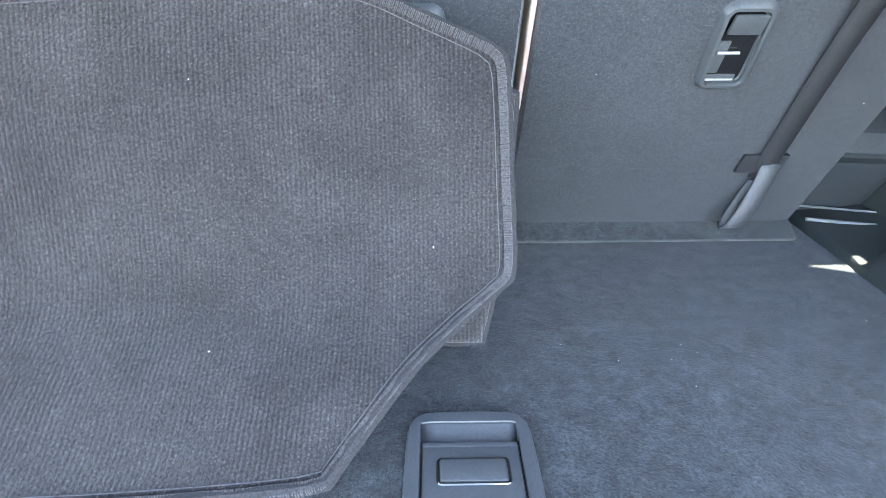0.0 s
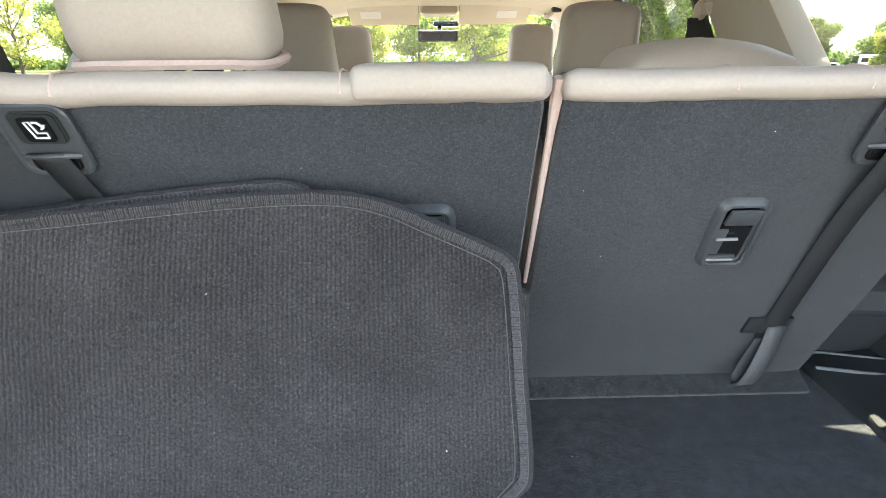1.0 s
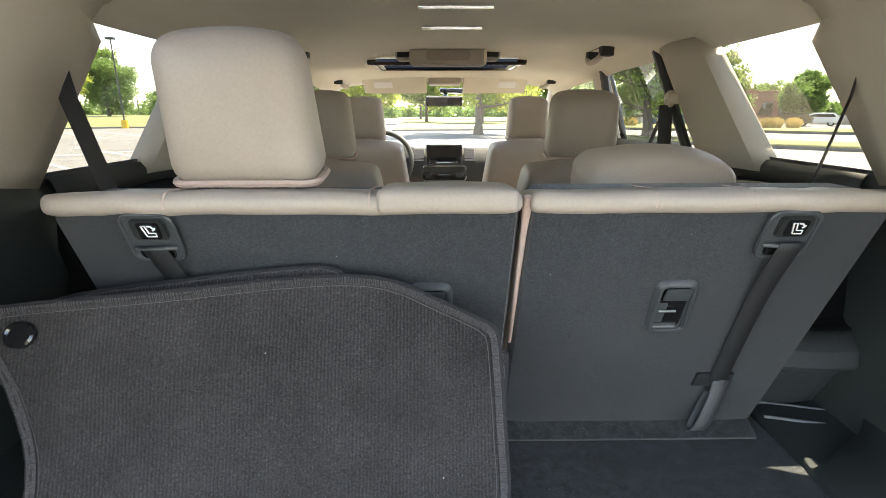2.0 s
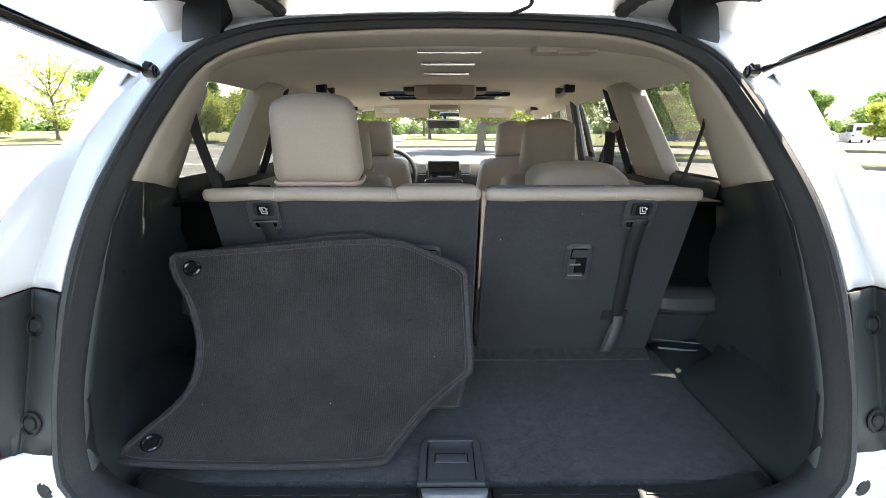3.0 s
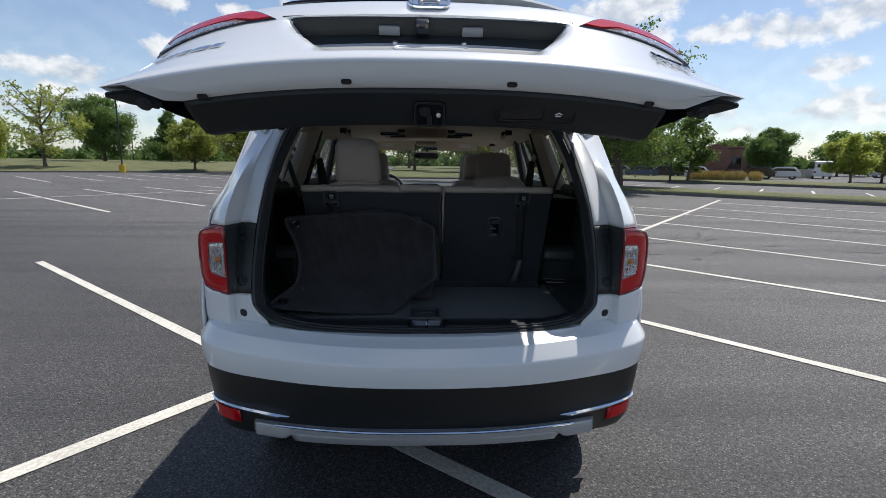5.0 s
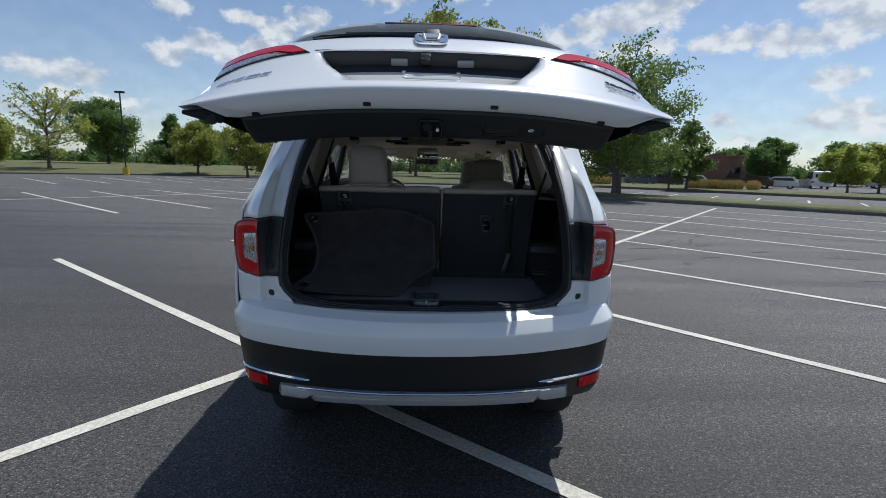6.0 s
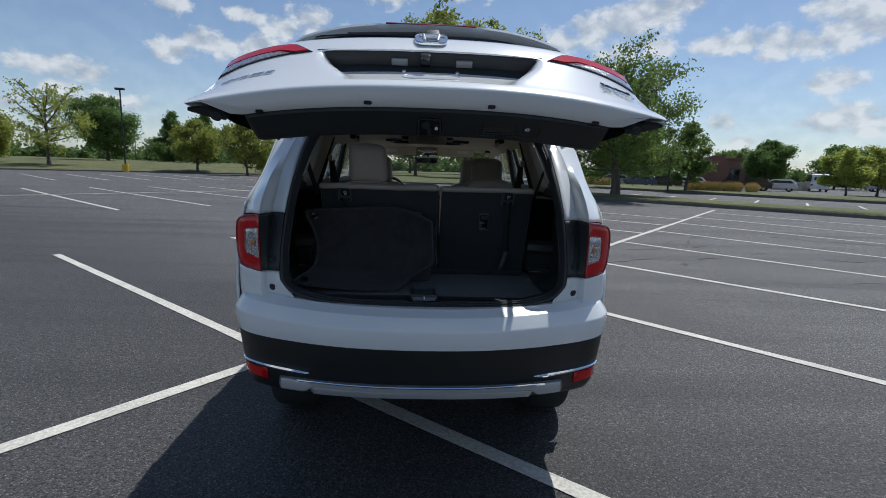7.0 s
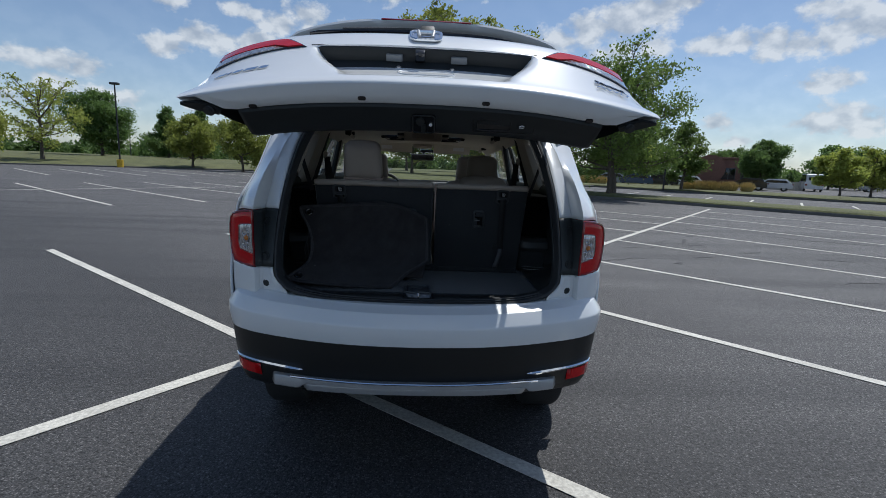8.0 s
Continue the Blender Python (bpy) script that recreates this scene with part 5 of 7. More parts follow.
def lettering(text, size, x, z, mat, parent, italic=0.0, label=""):
    cu = bpy.data.curves.new("lettering", "FONT")
    cu.body, cu.size, cu.extrude, cu.shear = text, size, 0.002, italic
    cu.align_x, cu.align_y = "CENTER", "CENTER"
    tmp = bpy.data.objects.new("lettering_tmp", cu)
    scene.collection.objects.link(tmp)
    me = bpy.data.meshes.new_from_object(tmp.evaluated_get(bpy.context.evaluated_depsgraph_get()))
    bpy.data.objects.remove(tmp)
    me.transform(pose(0, 0, 0, 90))
    ob = link_mesh("lettering", me, mat, parent, label, False)
    ob.matrix_local = skin_frame(x, z, 0.006)
    return ob


part("trim_plate", moved(slab(rounded(0.13, 0.026, 0.004), 0.004, 0.001), skin_frame(0.675, 1.24, 0.006)), M["chrome"], gate, "small chrome badge plate")
lettering("TOURING", 0.028, 0.675, 1.24, M["gloss"], gate, label="black letters on the chrome badge")
lettering("AWD", 0.054, 0.668, 1.20, M["chrome"], gate, 0.35, "chrome italic letters")

# wiper on the glass foot
wp = [on_gate(x, z, 0.02) for x, z in ((-0.47, 1.578), (-0.3, 1.592), (-0.12, 1.602), (0.0, 1.604))]
part("wiper_blade", tube(smooth_line(wp, 14), [0.006] + [0.012] * 12 + [0.01], 8, flat=0.8), M["gloss"], gate, "black rear wiper")
part("wiper_arm", joined(tube(smooth_line([on_gate(x, z, o) for x, z, o in ((-0.34, 1.60, 0.03), (-0.15, 1.614, 0.034), (0.0, 1.612, 0.036), (0.02, 1.59, 0.03))], 12), 0.011, 8), moved(box(-0.03, 0.03, -0.02, 0.02, -0.03, 0.03, 0.012), Matrix.Translation(on_gate(0.005, 1.585, 0.018)))), M["plastic"], gate)

# underside fittings: plugs, corner stops, latch, pull pocket, closing button
for x, y, z in ((-0.564, 0.0995, 1.0395), (-0.2045, 0.056, 1.0495), (0.2045, 0.056, 1.0495), (0.564, 0.0995, 1.0395)):
    part("lip_plug", moved(slab(rounded(0.026, 0.014, 0.006), 0.004, 0.001), Matrix.Translation(gp(x, y, z - 0.002)) @ pose(0, 0, 0, 82)), M["gloss"], gate, "black oblong plug")
for s in (1, -1):
    foot = Matrix.Translation(gp(0, 0, 1.029))
    plate = slab([(s * x, -y) for x, y in ((0.668, 0.118), (0.692, 0.098), (0.742, 0.084), (0.794, 0.092), (0.796, 0.101), (0.745, 0.122), (0.682, 0.136))], 0.014, 0.003)
    stop = part("corner_stop", moved(moved(plate, pose(0, 0, 0, 90)), foot), M["plastic"], gate, "black corner stop under the lip")
    part("stop_buffer", moved(joined(moved(cyl(0.014, 0.015, 0.018, 18, 0.003), pose(s * 0.705, 0.112, -0.016)), moved(cyl(0.018, 0.018, 0.007, 18, 0.002), pose(s * 0.705, 0.112, -0.012))), foot), M["rubber"], stop, "round rubber buffer")
# the lower face of the lining, as a frame of reference: x across, y into the face, z up the lining
FACE = Matrix.Translation(gp(0, 0.148, 1.0505)) @ pose(0, 0, 0, -5) @ Matrix(((1, 0, 0, 0), (0, 0, 1, 0), (0, 1, 0, 0), (0, 0, 0, 1)))
lat = FACE @ pose(0.0, -0.006, 0.0)
part("latch_cover", moved(slab(rounded(0.085, 0.08, 0.012), 0.008, 0.002), lat), M["gloss"], gate, "glossy black latch surround")
part("latch", moved(joined(tube([(x, -0.003, z) for x, z in rounded(0.074, 0.068, 0.01)], 0.003, 6, closed=True), box(-0.007, 0.007, -0.010, 0.0, 0.0, 0.034, 0.002), moved(cyl(0.016, 0.014, 0.008, 16), pose(-0.012, 0, -0.01, 90))), lat), M["plastic"], gate, "tailgate latch")
part("latch_bolt", moved(cyl(0.006, 0.006, 0.006, 14, 0.001), lat @ pose(0.024, -0.002, 0.0, 90)), M["white_print"], gate, "pale latch bolt")
pk = FACE @ pose(0.278, -0.001, -0.004)
part("pull_pocket", moved(joined(tube([(x, -0.002, z) for x, z in rounded(0.215, 0.06, 0.012)], 0.0018, 6, closed=True), tube([(x, -0.002, z) for x, z in rounded(0.115, 0.044, 0.008, cx=-0.035)], 0.002, 6, closed=True), slab(rounded(0.115, 0.044, 0.008, cx=-0.035), 0.004)), pk), M["gloss"], gate, "recessed pull pocket")
part("close_button", moved(slab(rounded(0.036, 0.028, 0.006), 0.006, 0.002), pk @ pose(0.062, -0.004, 0.0)), M["plastic"], gate, "power close button")
part("button_icon", moved(joined(tube([(-0.009, 0, 0), (0.0, 0, -0.005), (0.009, 0, -0.001)], 0.0018, 5), tube([(-0.008, 0, 0.004), (0.007, 0, 0.004)], 0.0018, 5)), pk @ pose(0.062, -0.006, 0.0)), M["white_print"], gate)

# hinge arms, gas struts and the wash hose, on the car
for s in (1, -1):
    part("hinge_arm", joined(tube(smooth_line([(s * 0.60, 0.86, 1.955), (s * 0.61, 0.80, 1.985), (s * 0.63, 0.70, 1.985), (s * 0.64, 0.58, 1.955)], 10), 0.016, 8, flat=1.4), moved(box(-0.048, 0.048, -0.035, 0.035, -0.075, 0.065, 0.012), pose(s * 0.59, 0.765, 1.935, -18, 0, 0))), M["plastic"], suv, "black tailgate hinge")
    a, b = Vector((s * 0.678, 0.615, 1.80)), gate.matrix_local @ Vector((s * 0.72, -0.475, -0.66))
    part("gas_strut", joined(tube([a.lerp(b, 0.03), a.lerp(b, 0.10), a.lerp(b, 0.11), a.lerp(b, 0.72), a.lerp(b, 0.725), b], [0.010, 0.010, 0.0135, 0.0135, 0.009, 0.009], 14), moved(cyl(0.014, 0.014, 0.03, 12, 0.004), Matrix.Translation(a) @ pose(0, 0, 0, 0, -s * 90, 0))), M["gloss"], suv, "black tailgate strut")
    part("ball_stud", moved(cyl(0.017, 0.012, 0.02, 14, 0.005), Matrix.Translation(a + Vector((s * -0.004, 0, 0.006))) @ pose(0, 0, 0, 0, -s * 90, 0)), M["plastic"], suv)
    part("wiring_boot", tube(smooth_line([(s * 0.42, 0.80, 1.955), (s * 0.46, 0.74, 1.985), (s * 0.52, 0.66, 1.99), (s * 0.56, 0.56, 1.96)], 22), [0.015 + 0.003 * (k % 2) for k in range(22)], 10), M["rubber"], suv, "ribbed wiring boot")
part("washer_hose", tube(smooth_line([(0.09, 0.66, 1.99), (0.16, 0.68, 1.985), (0.19, 0.74, 1.965), (0.15, 0.80, 1.955)], 18), 0.005, 6), M["rubber"], suv, "thin washer hose")

# ---- cargo bay and cabin ----
FLOOR = 0.997


def seat_y(z):
    """The leaning rear face of the third row."""
    return 0.655 + 0.42 * (1.488 - z)


def lining_x(y, z):
    """Half-width of the side lining: narrow at the seal, then a bay beside the seat."""
    xo = curve_at([(0.99, 0.64), (1.05, 0.645), (1.112, 0.668), (1.22, 0.675), (1.4, 0.664), (1.5, 0.654), (1.6, 0.640)], z)
    yo = lining_y(z)
    full = lerp(0.642, 0.792, step(1.0, lerp(1.10, 1.02, step(0.68, 0.80, y)), z))
    return lerp(xo, full, step(0.0, 0.36, y - yo)) + 0.045 * step(1.36, 1.5, z) * step(0.70, 0.84, y)


def lining_y(z):
    return curve_at([(0.99, 0.20), (1.05, 0.215), (1.22, 0.26), (1.4, 0.328), (1.5, 0.376), (1.58, 0.43), (1.7, 0.54)], z) + 0.012


def cargo():
    # load floor with a soft carpeted edge, split line and latch
    rows = [[Vector((x, y, FLOOR + dz + 0.002 * math.sin(x * 9) * math.sin(y * 11))) for x in [-0.66 + 1.32 * i / 22 for i in range(23)]] for y, dz in ((0.30, -0.05), (0.302, -0.01), (0.31, 0.0), (0.45, 0.0), (0.6, 0.0), (0.75, 0.0), (0.86, 0.0), (0.95, 0.0))]
    v, f = grid(rows)
    poly("load_floor", v, f, M["carpet"], suv, "dark carpeted load floor", thick=0.02)
    # sill scuff plate between floor and seal
    rows = [[Vector((0.60 * k / 24, y + 0.012 * (abs(k) / 24) ** 2, z + 0.045 * max(0, abs(k) / 24 - 0.8) / 0.2 * 0.6)) for k in range(-24, 25)] for y, z in ((0.186, 0.992), (0.20, 1.004), (0.225, 1.0), (0.24, 0.996), (0.262, 0.998), (0.29, 0.997), (0.302, 0.985))]
    v, f = grid(rows)
    keep = [q for q in f if not (abs(sum(v[i].x for i in q) / 4) < 0.068)]
    poly("scuff_plate", v, keep, M["plastic"], suv, "black plastic sill scuff plate", thick=0.004)
    for k in range(-9, 10):
        if abs(k) > 1:
            part("sill_rib", box(k * 0.055 - 0.018, k * 0.055 + 0.018, 0.268, 0.272, 0.9985, 1.001, 0.0008), M["plastic"], suv)
    for k, dz in ((0.30, 0.004), (0.62, 0.002)):
        ridge = [o.lerp(i, k) + Vector((0, -0.010, dz + 0.012)) for o, i in zip(so, si) if o.z < 1.03]
        side = [p for p in ridge if p.x < 0][::-1] + [p for p in ridge if p.x >= 0][::-1]
        part("sill_ridge", tube(sorted(side, key=lambda p: p.x), 0.0035, 6), M["rubber"], suv, "raised ridge along the sill")
    # striker trough: a pale sloping back wall between dark cheeks
    v, f = grid([[Vector((w * t, y, z)) for t in (-1, -0.6, 0, 0.6, 1)] for y, w, z in ((0.285, 0.066, 1.001), (0.268, 0.062, 0.999), (0.250, 0.054, 0.978), (0.232, 0.045, 0.957), (0.222, 0.043, 0.953), (0.180, 0.042, 0.952))])
    poly("striker_trough", v, f, M["trough"], suv, "grey plastic striker trough", thick=0.004)
    for s in (1, -1):
        v, f = grid([[Vector((s * x, y, z)) for y, z in ((0.285, 1.002), (0.25, 1.0), (0.21, 0.998), (0.172, 0.985))] for x in (0.070, 0.066)] + [[Vector((s * x, y, z)) for x, y, z in ((0.0625, 0.268, 0.999), (0.054, 0.25, 0.978), (0.046, 0.222, 0.953), (0.044, 0.176, 0.951))]])
        poly("trough_cheek", v, f, M["plastic"], suv, "dark side of the striker trough", thick=0.003)
    part("striker", tube([(0, 0.19, 0.955), (0, 0.19, 1.012), (0, 0.20, 1.02), (0, 0.225, 1.02), (0, 0.235, 1.01), (0, 0.235, 0.955)], 0.0045, 8), M["chrome"], suv, "bright steel striker loop")
    # floor latch
    latch = new("floor_latch")
    latch.parent = suv
    latch["label"] = "dark plastic floor panel latch"
    top = FLOOR + 0.003
    outer = [(-0.073, 0.292), (-0.072, 0.33), (-0.072, 0.37), (-0.071, 0.412), (-0.068, 0.426), (-0.061, 0.435), (-0.049, 0.440), (-0.02, 0.441), (0.008, 0.441), (0.037, 0.440), (0.049, 0.435), (0.056, 0.426), (0.059, 0.412), (0.060, 0.37), (0.060, 0.33), (0.061, 0.292)]
    inner = [(-0.057, 0.300), (-0.056, 0.33), (-0.056, 0.37), (-0.056, 0.41), (-0.056, 0.42), (-0.056, 0.4235), (-0.05, 0.4245), (-0.02, 0.4245), (0.008, 0.4245), (0.038, 0.4245), (0.044, 0.4235), (0.044, 0.42), (0.044, 0.41), (0.044, 0.37), (0.044, 0.33), (0.045, 0.300)]
    def rim(k, z):
        return [Vector((lerp(a[0], b[0], k), lerp(a[1], b[1], k), z)) for a, b in zip(outer, inner)]
    v, f = grid([rim(0, top - 0.003), rim(0.04, top + 0.004), rim(0.14, top + 0.006), rim(0.93, top + 0.0065), rim(1.0, top + 0.005), rim(1.0, top - 0.008)], close=True)
    poly("latch_frame", v, f, M["latch"], latch, "dark plastic frame with rounded corners", sharp=40)
    v, f = grid([[Vector((x, y, z)) for x in (-0.056, -0.03, 0.0, 0.03, 0.044)] for y, z in ((0.4245, top + 0.005), (0.423, top + 0.0045), (0.402, top - 0.005), (0.396, top - 0.006))])
    poly("finger_recess", v, f, M["latch"], latch, "sloping finger recess", thick=0.002)
    part("latch_handle", joined(box(-0.054, 0.042, 0.303, 0.400, top - 0.001, top + 0.005, 0.0015), box(-0.054, 0.042, 0.394, 0.4005, top - 0.011, top + 0.0052, 0.0015)), M["latch"], latch, "flat pull handle")
    grip = part("latch_grip", box(-0.037, 0.028, 0.3555, 0.379, top + 0.004, top + 0.008, 0.002), M["latch"], latch, "charcoal release button")
    part("button_groove", moved(tube([(x, z, 0) for x, z in rounded(0.069, 0.027, 0.004)], 0.0014, 5, closed=True), pose(-0.0045, 0.367, top + 0.0055)), M["gloss"], grip, "black groove round the button")
    part("handle_groove", joined(box(-0.0555, -0.0545, 0.303, 0.400, top, top + 0.006), box(0.0425, 0.0435, 0.303, 0.400, top, top + 0.006)), M["gloss"], latch)
    for s in (1, -1):
        # side lining from the seal forward, opening into a bay beside the seat
        rows = []
        for z in (0.99, 1.005, 1.02, 1.04, 1.065, 1.09, 1.12, 1.16, 1.2, 1.28, 1.36, 1.44, 1.5, 1.56, 1.60):
            row = []
            for i in range(23):
                y = lerp(lining_y(z), 1.62, (i / 22) ** 1.3)
                row.append(Vector((s * lining_x(y, z), y, z - 0.07 * step(0.80, 0.93, y) * step(1.2, 1.6, z))))
            rows.append(row)
        v, f = grid(rows)
        poly("side_lining", v, f, M["lining"], suv, "dark plastic cargo side lining", thick=0.006)
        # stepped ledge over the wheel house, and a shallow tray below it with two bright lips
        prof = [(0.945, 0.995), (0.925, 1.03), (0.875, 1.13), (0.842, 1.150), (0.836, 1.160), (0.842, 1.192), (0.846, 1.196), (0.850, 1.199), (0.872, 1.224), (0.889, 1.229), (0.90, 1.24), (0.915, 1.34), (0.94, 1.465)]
        # the wall's near-black colour hides the sun patch falling on it
        for name, line, m, label in (("side_ledge", prof[:9], "latch", "grey moulded ledge beside the seat"), ("ledge_wall", prof[8:], "sun_dark", "lining wall above the side ledge, near-black to hide the sun on it")):
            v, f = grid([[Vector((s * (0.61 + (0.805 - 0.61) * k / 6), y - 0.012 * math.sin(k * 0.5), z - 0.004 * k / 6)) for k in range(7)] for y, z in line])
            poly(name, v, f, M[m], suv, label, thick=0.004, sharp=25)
        # shelf added below the quarter window to block sun from the ledge wall
        part("quarter_shelf", box(s * 0.75 - 0.072, s * 0.75 + 0.072, 0.918, 1.36, 1.452, 1.468, 0.006), M["sun_dark"], suv, "added dark shelf that keeps the sun off the ledge wall")
        tray = part("side_tray", box(s * 0.72 - 0.085, s * 0.72 + 0.085, 0.70, 0.97, 0.985, 0.9945, 0.004), M["plastic"], suv, "dark tray beside the seat")
        for y, z, r in ((0.918, 1.024, 0.0022), (0.868, 1.018, 0.0034)):
            part("tray_lip", tube([(s * x, y - 0.26 * (x - 0.66), z) for x in (0.648, 0.66, 0.70, 0.74, 0.775, 0.788)], r, 6), M["trough"], tray, "pale lip along the tray")
        part("bag_hook", joined(tube(smooth_line([(s * 0.745, 0.50, 1.405), (s * 0.72, 0.49, 1.40), (s * 0.713, 0.485, 1.375), (s * 0.735, 0.49, 1.36)], 8), 0.007, 6), moved(slab(rounded(0.03, 0.055, 0.008), 0.006, 0.002), pose(s * 0.742, 0.50, 1.39, 0, 0, s * 62))), M["gloss"], suv, "small black bag hook")
        part("lining_slot", moved(box(-0.003, 0.003, -0.010, 0.010, -0.003, 0.003, 0.001), pose(s * 0.748, 0.56, 1.50)), M["silver"], suv)
        # window ledge
        rows = [[Vector((s * x, y, z)) for y in [0.96 + 0.1 * i for i in range(28)]] for x, z in ((0.81, 1.46), (0.816, 1.505), (0.826, 1.522), (0.87, 1.508))]
        v, f = grid(rows)
        poly("window_ledge", v, f, M["plastic"], suv, "dark window ledge", thick=0.006)


def roof_lining():
    """Headlining: flat middle, curving down to the side rails; a flared hood to the seal at the back."""
    sec = [(0.765, 1.83), (0.745, 1.855), (0.70, 1.882), (0.60, 1.897), (0.40, 1.909), (0.2, 1.914), (0, 1.916)]
    half = smooth_line([(x, 0, z) for x, z in sec], 15)
    full = half + [Vector((-p.x, 0, p.z)) for p in half[::-1][1:]]
    rows = []
    for y in [0.98 + 0.1 * i for i in range(23)]:
        drop = curve_at([(0.9, 0.0), (2.2, -0.01), (2.8, -0.045), (3.2, -0.09)], y)
        w = curve_at([(0.9, 1.0), (2.4, 0.99), (3.2, 0.90)], y)
        rows.append([Vector((p.x * w, y, p.z + drop)) for p in full])
    v, f = grid(rows)
    hole = [q for q in f if not (2.42 < sum(v[i].y for i in q) / 4 < 2.76 and abs(sum(v[i].x for i in q) / 4) < 0.33)]
    poly("headlining", v, hole, M["liner"], suv, "beige cloth headlining", thick=0.006)
    # hood from the seal to the lining, and down both rear pillars
    top = [p for p in si if p.z > 1.575]
    foot = min(p.z for p in top)
    inner = []
    for p in top:
        if abs(p.x) > 0.60 or p.z < 1.80:
            a = min(1, max(0, (p.z - foot) / 0.25))
            inner.append(Vector((math.copysign(lerp(0.79, 0.765, a), p.x), lerp(0.86, 1.11, a), lerp(1.512, 1.83, a))))
        else:
            inner.append(None)
    # fill the arch by running along the lining section in step with the seal
    idx = [i for i, q in enumerate(inner) if q is None]
    for n, i in enumerate(idx):
        x_dir = lerp(-1, 1, n / (len(idx) - 1))
        pos = (1 - x_dir) / 2 * (len(full) - 1)
        a, b = full[int(pos)], full[min(len(full) - 1, int(pos) + 1)]
        q = a.lerp(b, pos - int(pos))
        inner[i] = Vector((q.x, 1.06, q.z))
    rows = []
    for k in (0.0, 0.08, 0.3, 0.55, 0.8, 1.0):
        puff = 0.018 * math.sin(math.pi * min(1, k * 1.6)) if k < 0.63 else 0.0
        rows.append([a.lerp(b, k) + Vector((-math.copysign(puff, a.x) * (abs(a.x) > 0.55), 0.0, -puff * (abs(a.x) <= 0.55))) + Vector((0, 0.02, 0)) for a, b in zip(top, inner)])
    v, f = grid(rows)
    poly("rear_pillar_trim", v, f, M["trim_beige"], suv, "beige rear pillar and header trim", thick=0.005)
    for s in (1, -1):
        for name, b0, b1, t0, t1, m in (("centre_pillar_trim", 1.235, 1.62, 1.50, 1.82, "trim_beige"), ("door_pillar_trim", 2.40, 2.58, 2.44, 2.60, "trim_beige"), ("front_pillar_trim", 3.80, 4.0, 3.08, 3.20, "trim_beige")):
            rows = []
            for k in range(7):
                a = k / 6
                z = lerp(1.49, 1.862, a)
                y0, y1 = lerp(b0, t0, a), lerp(b1, t1, a)
                x = lerp(0.835, 0.745, a) * curve_at([(2.5, 1.0), (3.2, 0.93), (3.9, 0.93)], y0)
                rows.append([Vector((s * (x + 0.02), y0, z)), Vector((s * (x - 0.02), lerp(y0, y1, 0.12), z)), Vector((s * (x - 0.03), lerp(y0, y1, 0.5), z)), Vector((s * (x - 0.02), lerp(y0, y1, 0.88), z)), Vector((s * (x + 0.02), y1, z))])
            v, f = grid(rows)
            poly(name, v, f, M[m], suv, "beige pillar trim", thick=0.005)
        # grab handles
        for y, x, z in ((2.05, 0.60, 1.868), (3.06, 0.62, 1.82)):
            part("grab_handle", joined(tube(smooth_line([(s * x, y - 0.09, z + 0.012), (s * (x - 0.02), y - 0.075, z - 0.022), (s * (x - 0.026), y, z - 0.034), (s * (x - 0.02), y + 0.075, z - 0.022), (s * x, y + 0.09, z + 0.012)], 14), 0.012, 8)), M["trim_beige"], suv, "beige grab handle")
            for dy in (-0.088, 0.088):
                part("handle_mount", box(s * x - 0.024, s * x + 0.024, y + dy - 0.022, y + dy + 0.022, z - 0.020, z + 0.022, 0.006), M["plastic"], suv, "dark grab handle mount")
            part("handle_recess", moved(slab(rounded(0.15, 0.05, 0.02), 0.003, 0.001), pose(s * (x + 0.004), y, z + 0.018, 80, 0, 90)), M["plastic"], suv, "dark recess behind the grab handle")
        # sun visors
        vis = part("sun_visor", moved(box(-0.19, 0.19, -0.10, 0.07, -0.012, 0.012, 0.01, 3), pose(s * 0.30, 3.08, 1.80, -34)), M["liner"], suv, "beige sun visor")
        part("visor_edge", moved(tube([(x, y, -0.004) for x, y in rounded(0.376, 0.166, 0.03, cx=0.0)], 0.004, 5, closed=True), pose(s * 0.30, 3.08, 1.80, -34) @ pose(0, -0.015, 0)), M["leather"], vis)
        part("visor_label", moved(box(-0.055, 0.055, -0.028, 0.028, -0.002, 0.002), pose(s * 0.37, 3.055, 1.800, -34)), M["white_print"], vis, "white visor label with small print")
        # door frames, dark
        part("door_frame", joined(tube([(s * 0.80, 1.62, 1.49), (s * 0.735, 1.83, 1.855)], 0.016, 6), tube([(s * 0.81, 2.38, 1.49), (s * 0.74, 2.42, 1.855)], 0.022, 6), tube([(s * 0.735, 1.83, 1.86), (s * 0.74, 2.42, 1.86)], 0.014, 6)), M["rubber"], suv, "black door window frame")
        # seat belts: third row from the rear pillar, second row from the centre pillar
        part("seat_belt", tube([(s * 0.742, 0.93, 1.735), (s * 0.73, 0.925, 1.67), (s * 0.70, 0.915, 1.58), (s * 0.672, 0.905, 1.50), (s * 0.66, 0.905, 1.46)], 0.015, 8, flat=0.12), M["belt"], suv, "dark seat belt webbing")
        part("belt_anchor", moved(joined(cyl(0.03, 0.026, 0.02, 20, 0.006), box(-0.016, 0.016, -0.05, 0.0, 0.0, 0.016, 0.006)), pose(s * 0.735, 1.66, 1.685, 0, -s * 90, 0)), M["trim_beige"], suv, "beige belt anchor cover")
        for dy in (-0.05, 0.04):
            part("seat_belt", tube([(s * 0.715, 1.66, 1.665), (s * 0.70, 1.66 + dy, 1.56), (s * 0.68, 1.66 + dy * 1.8, 1.44)], 0.021, 8, flat=0.12), M["belt"], suv, "dark seat belt webbing")
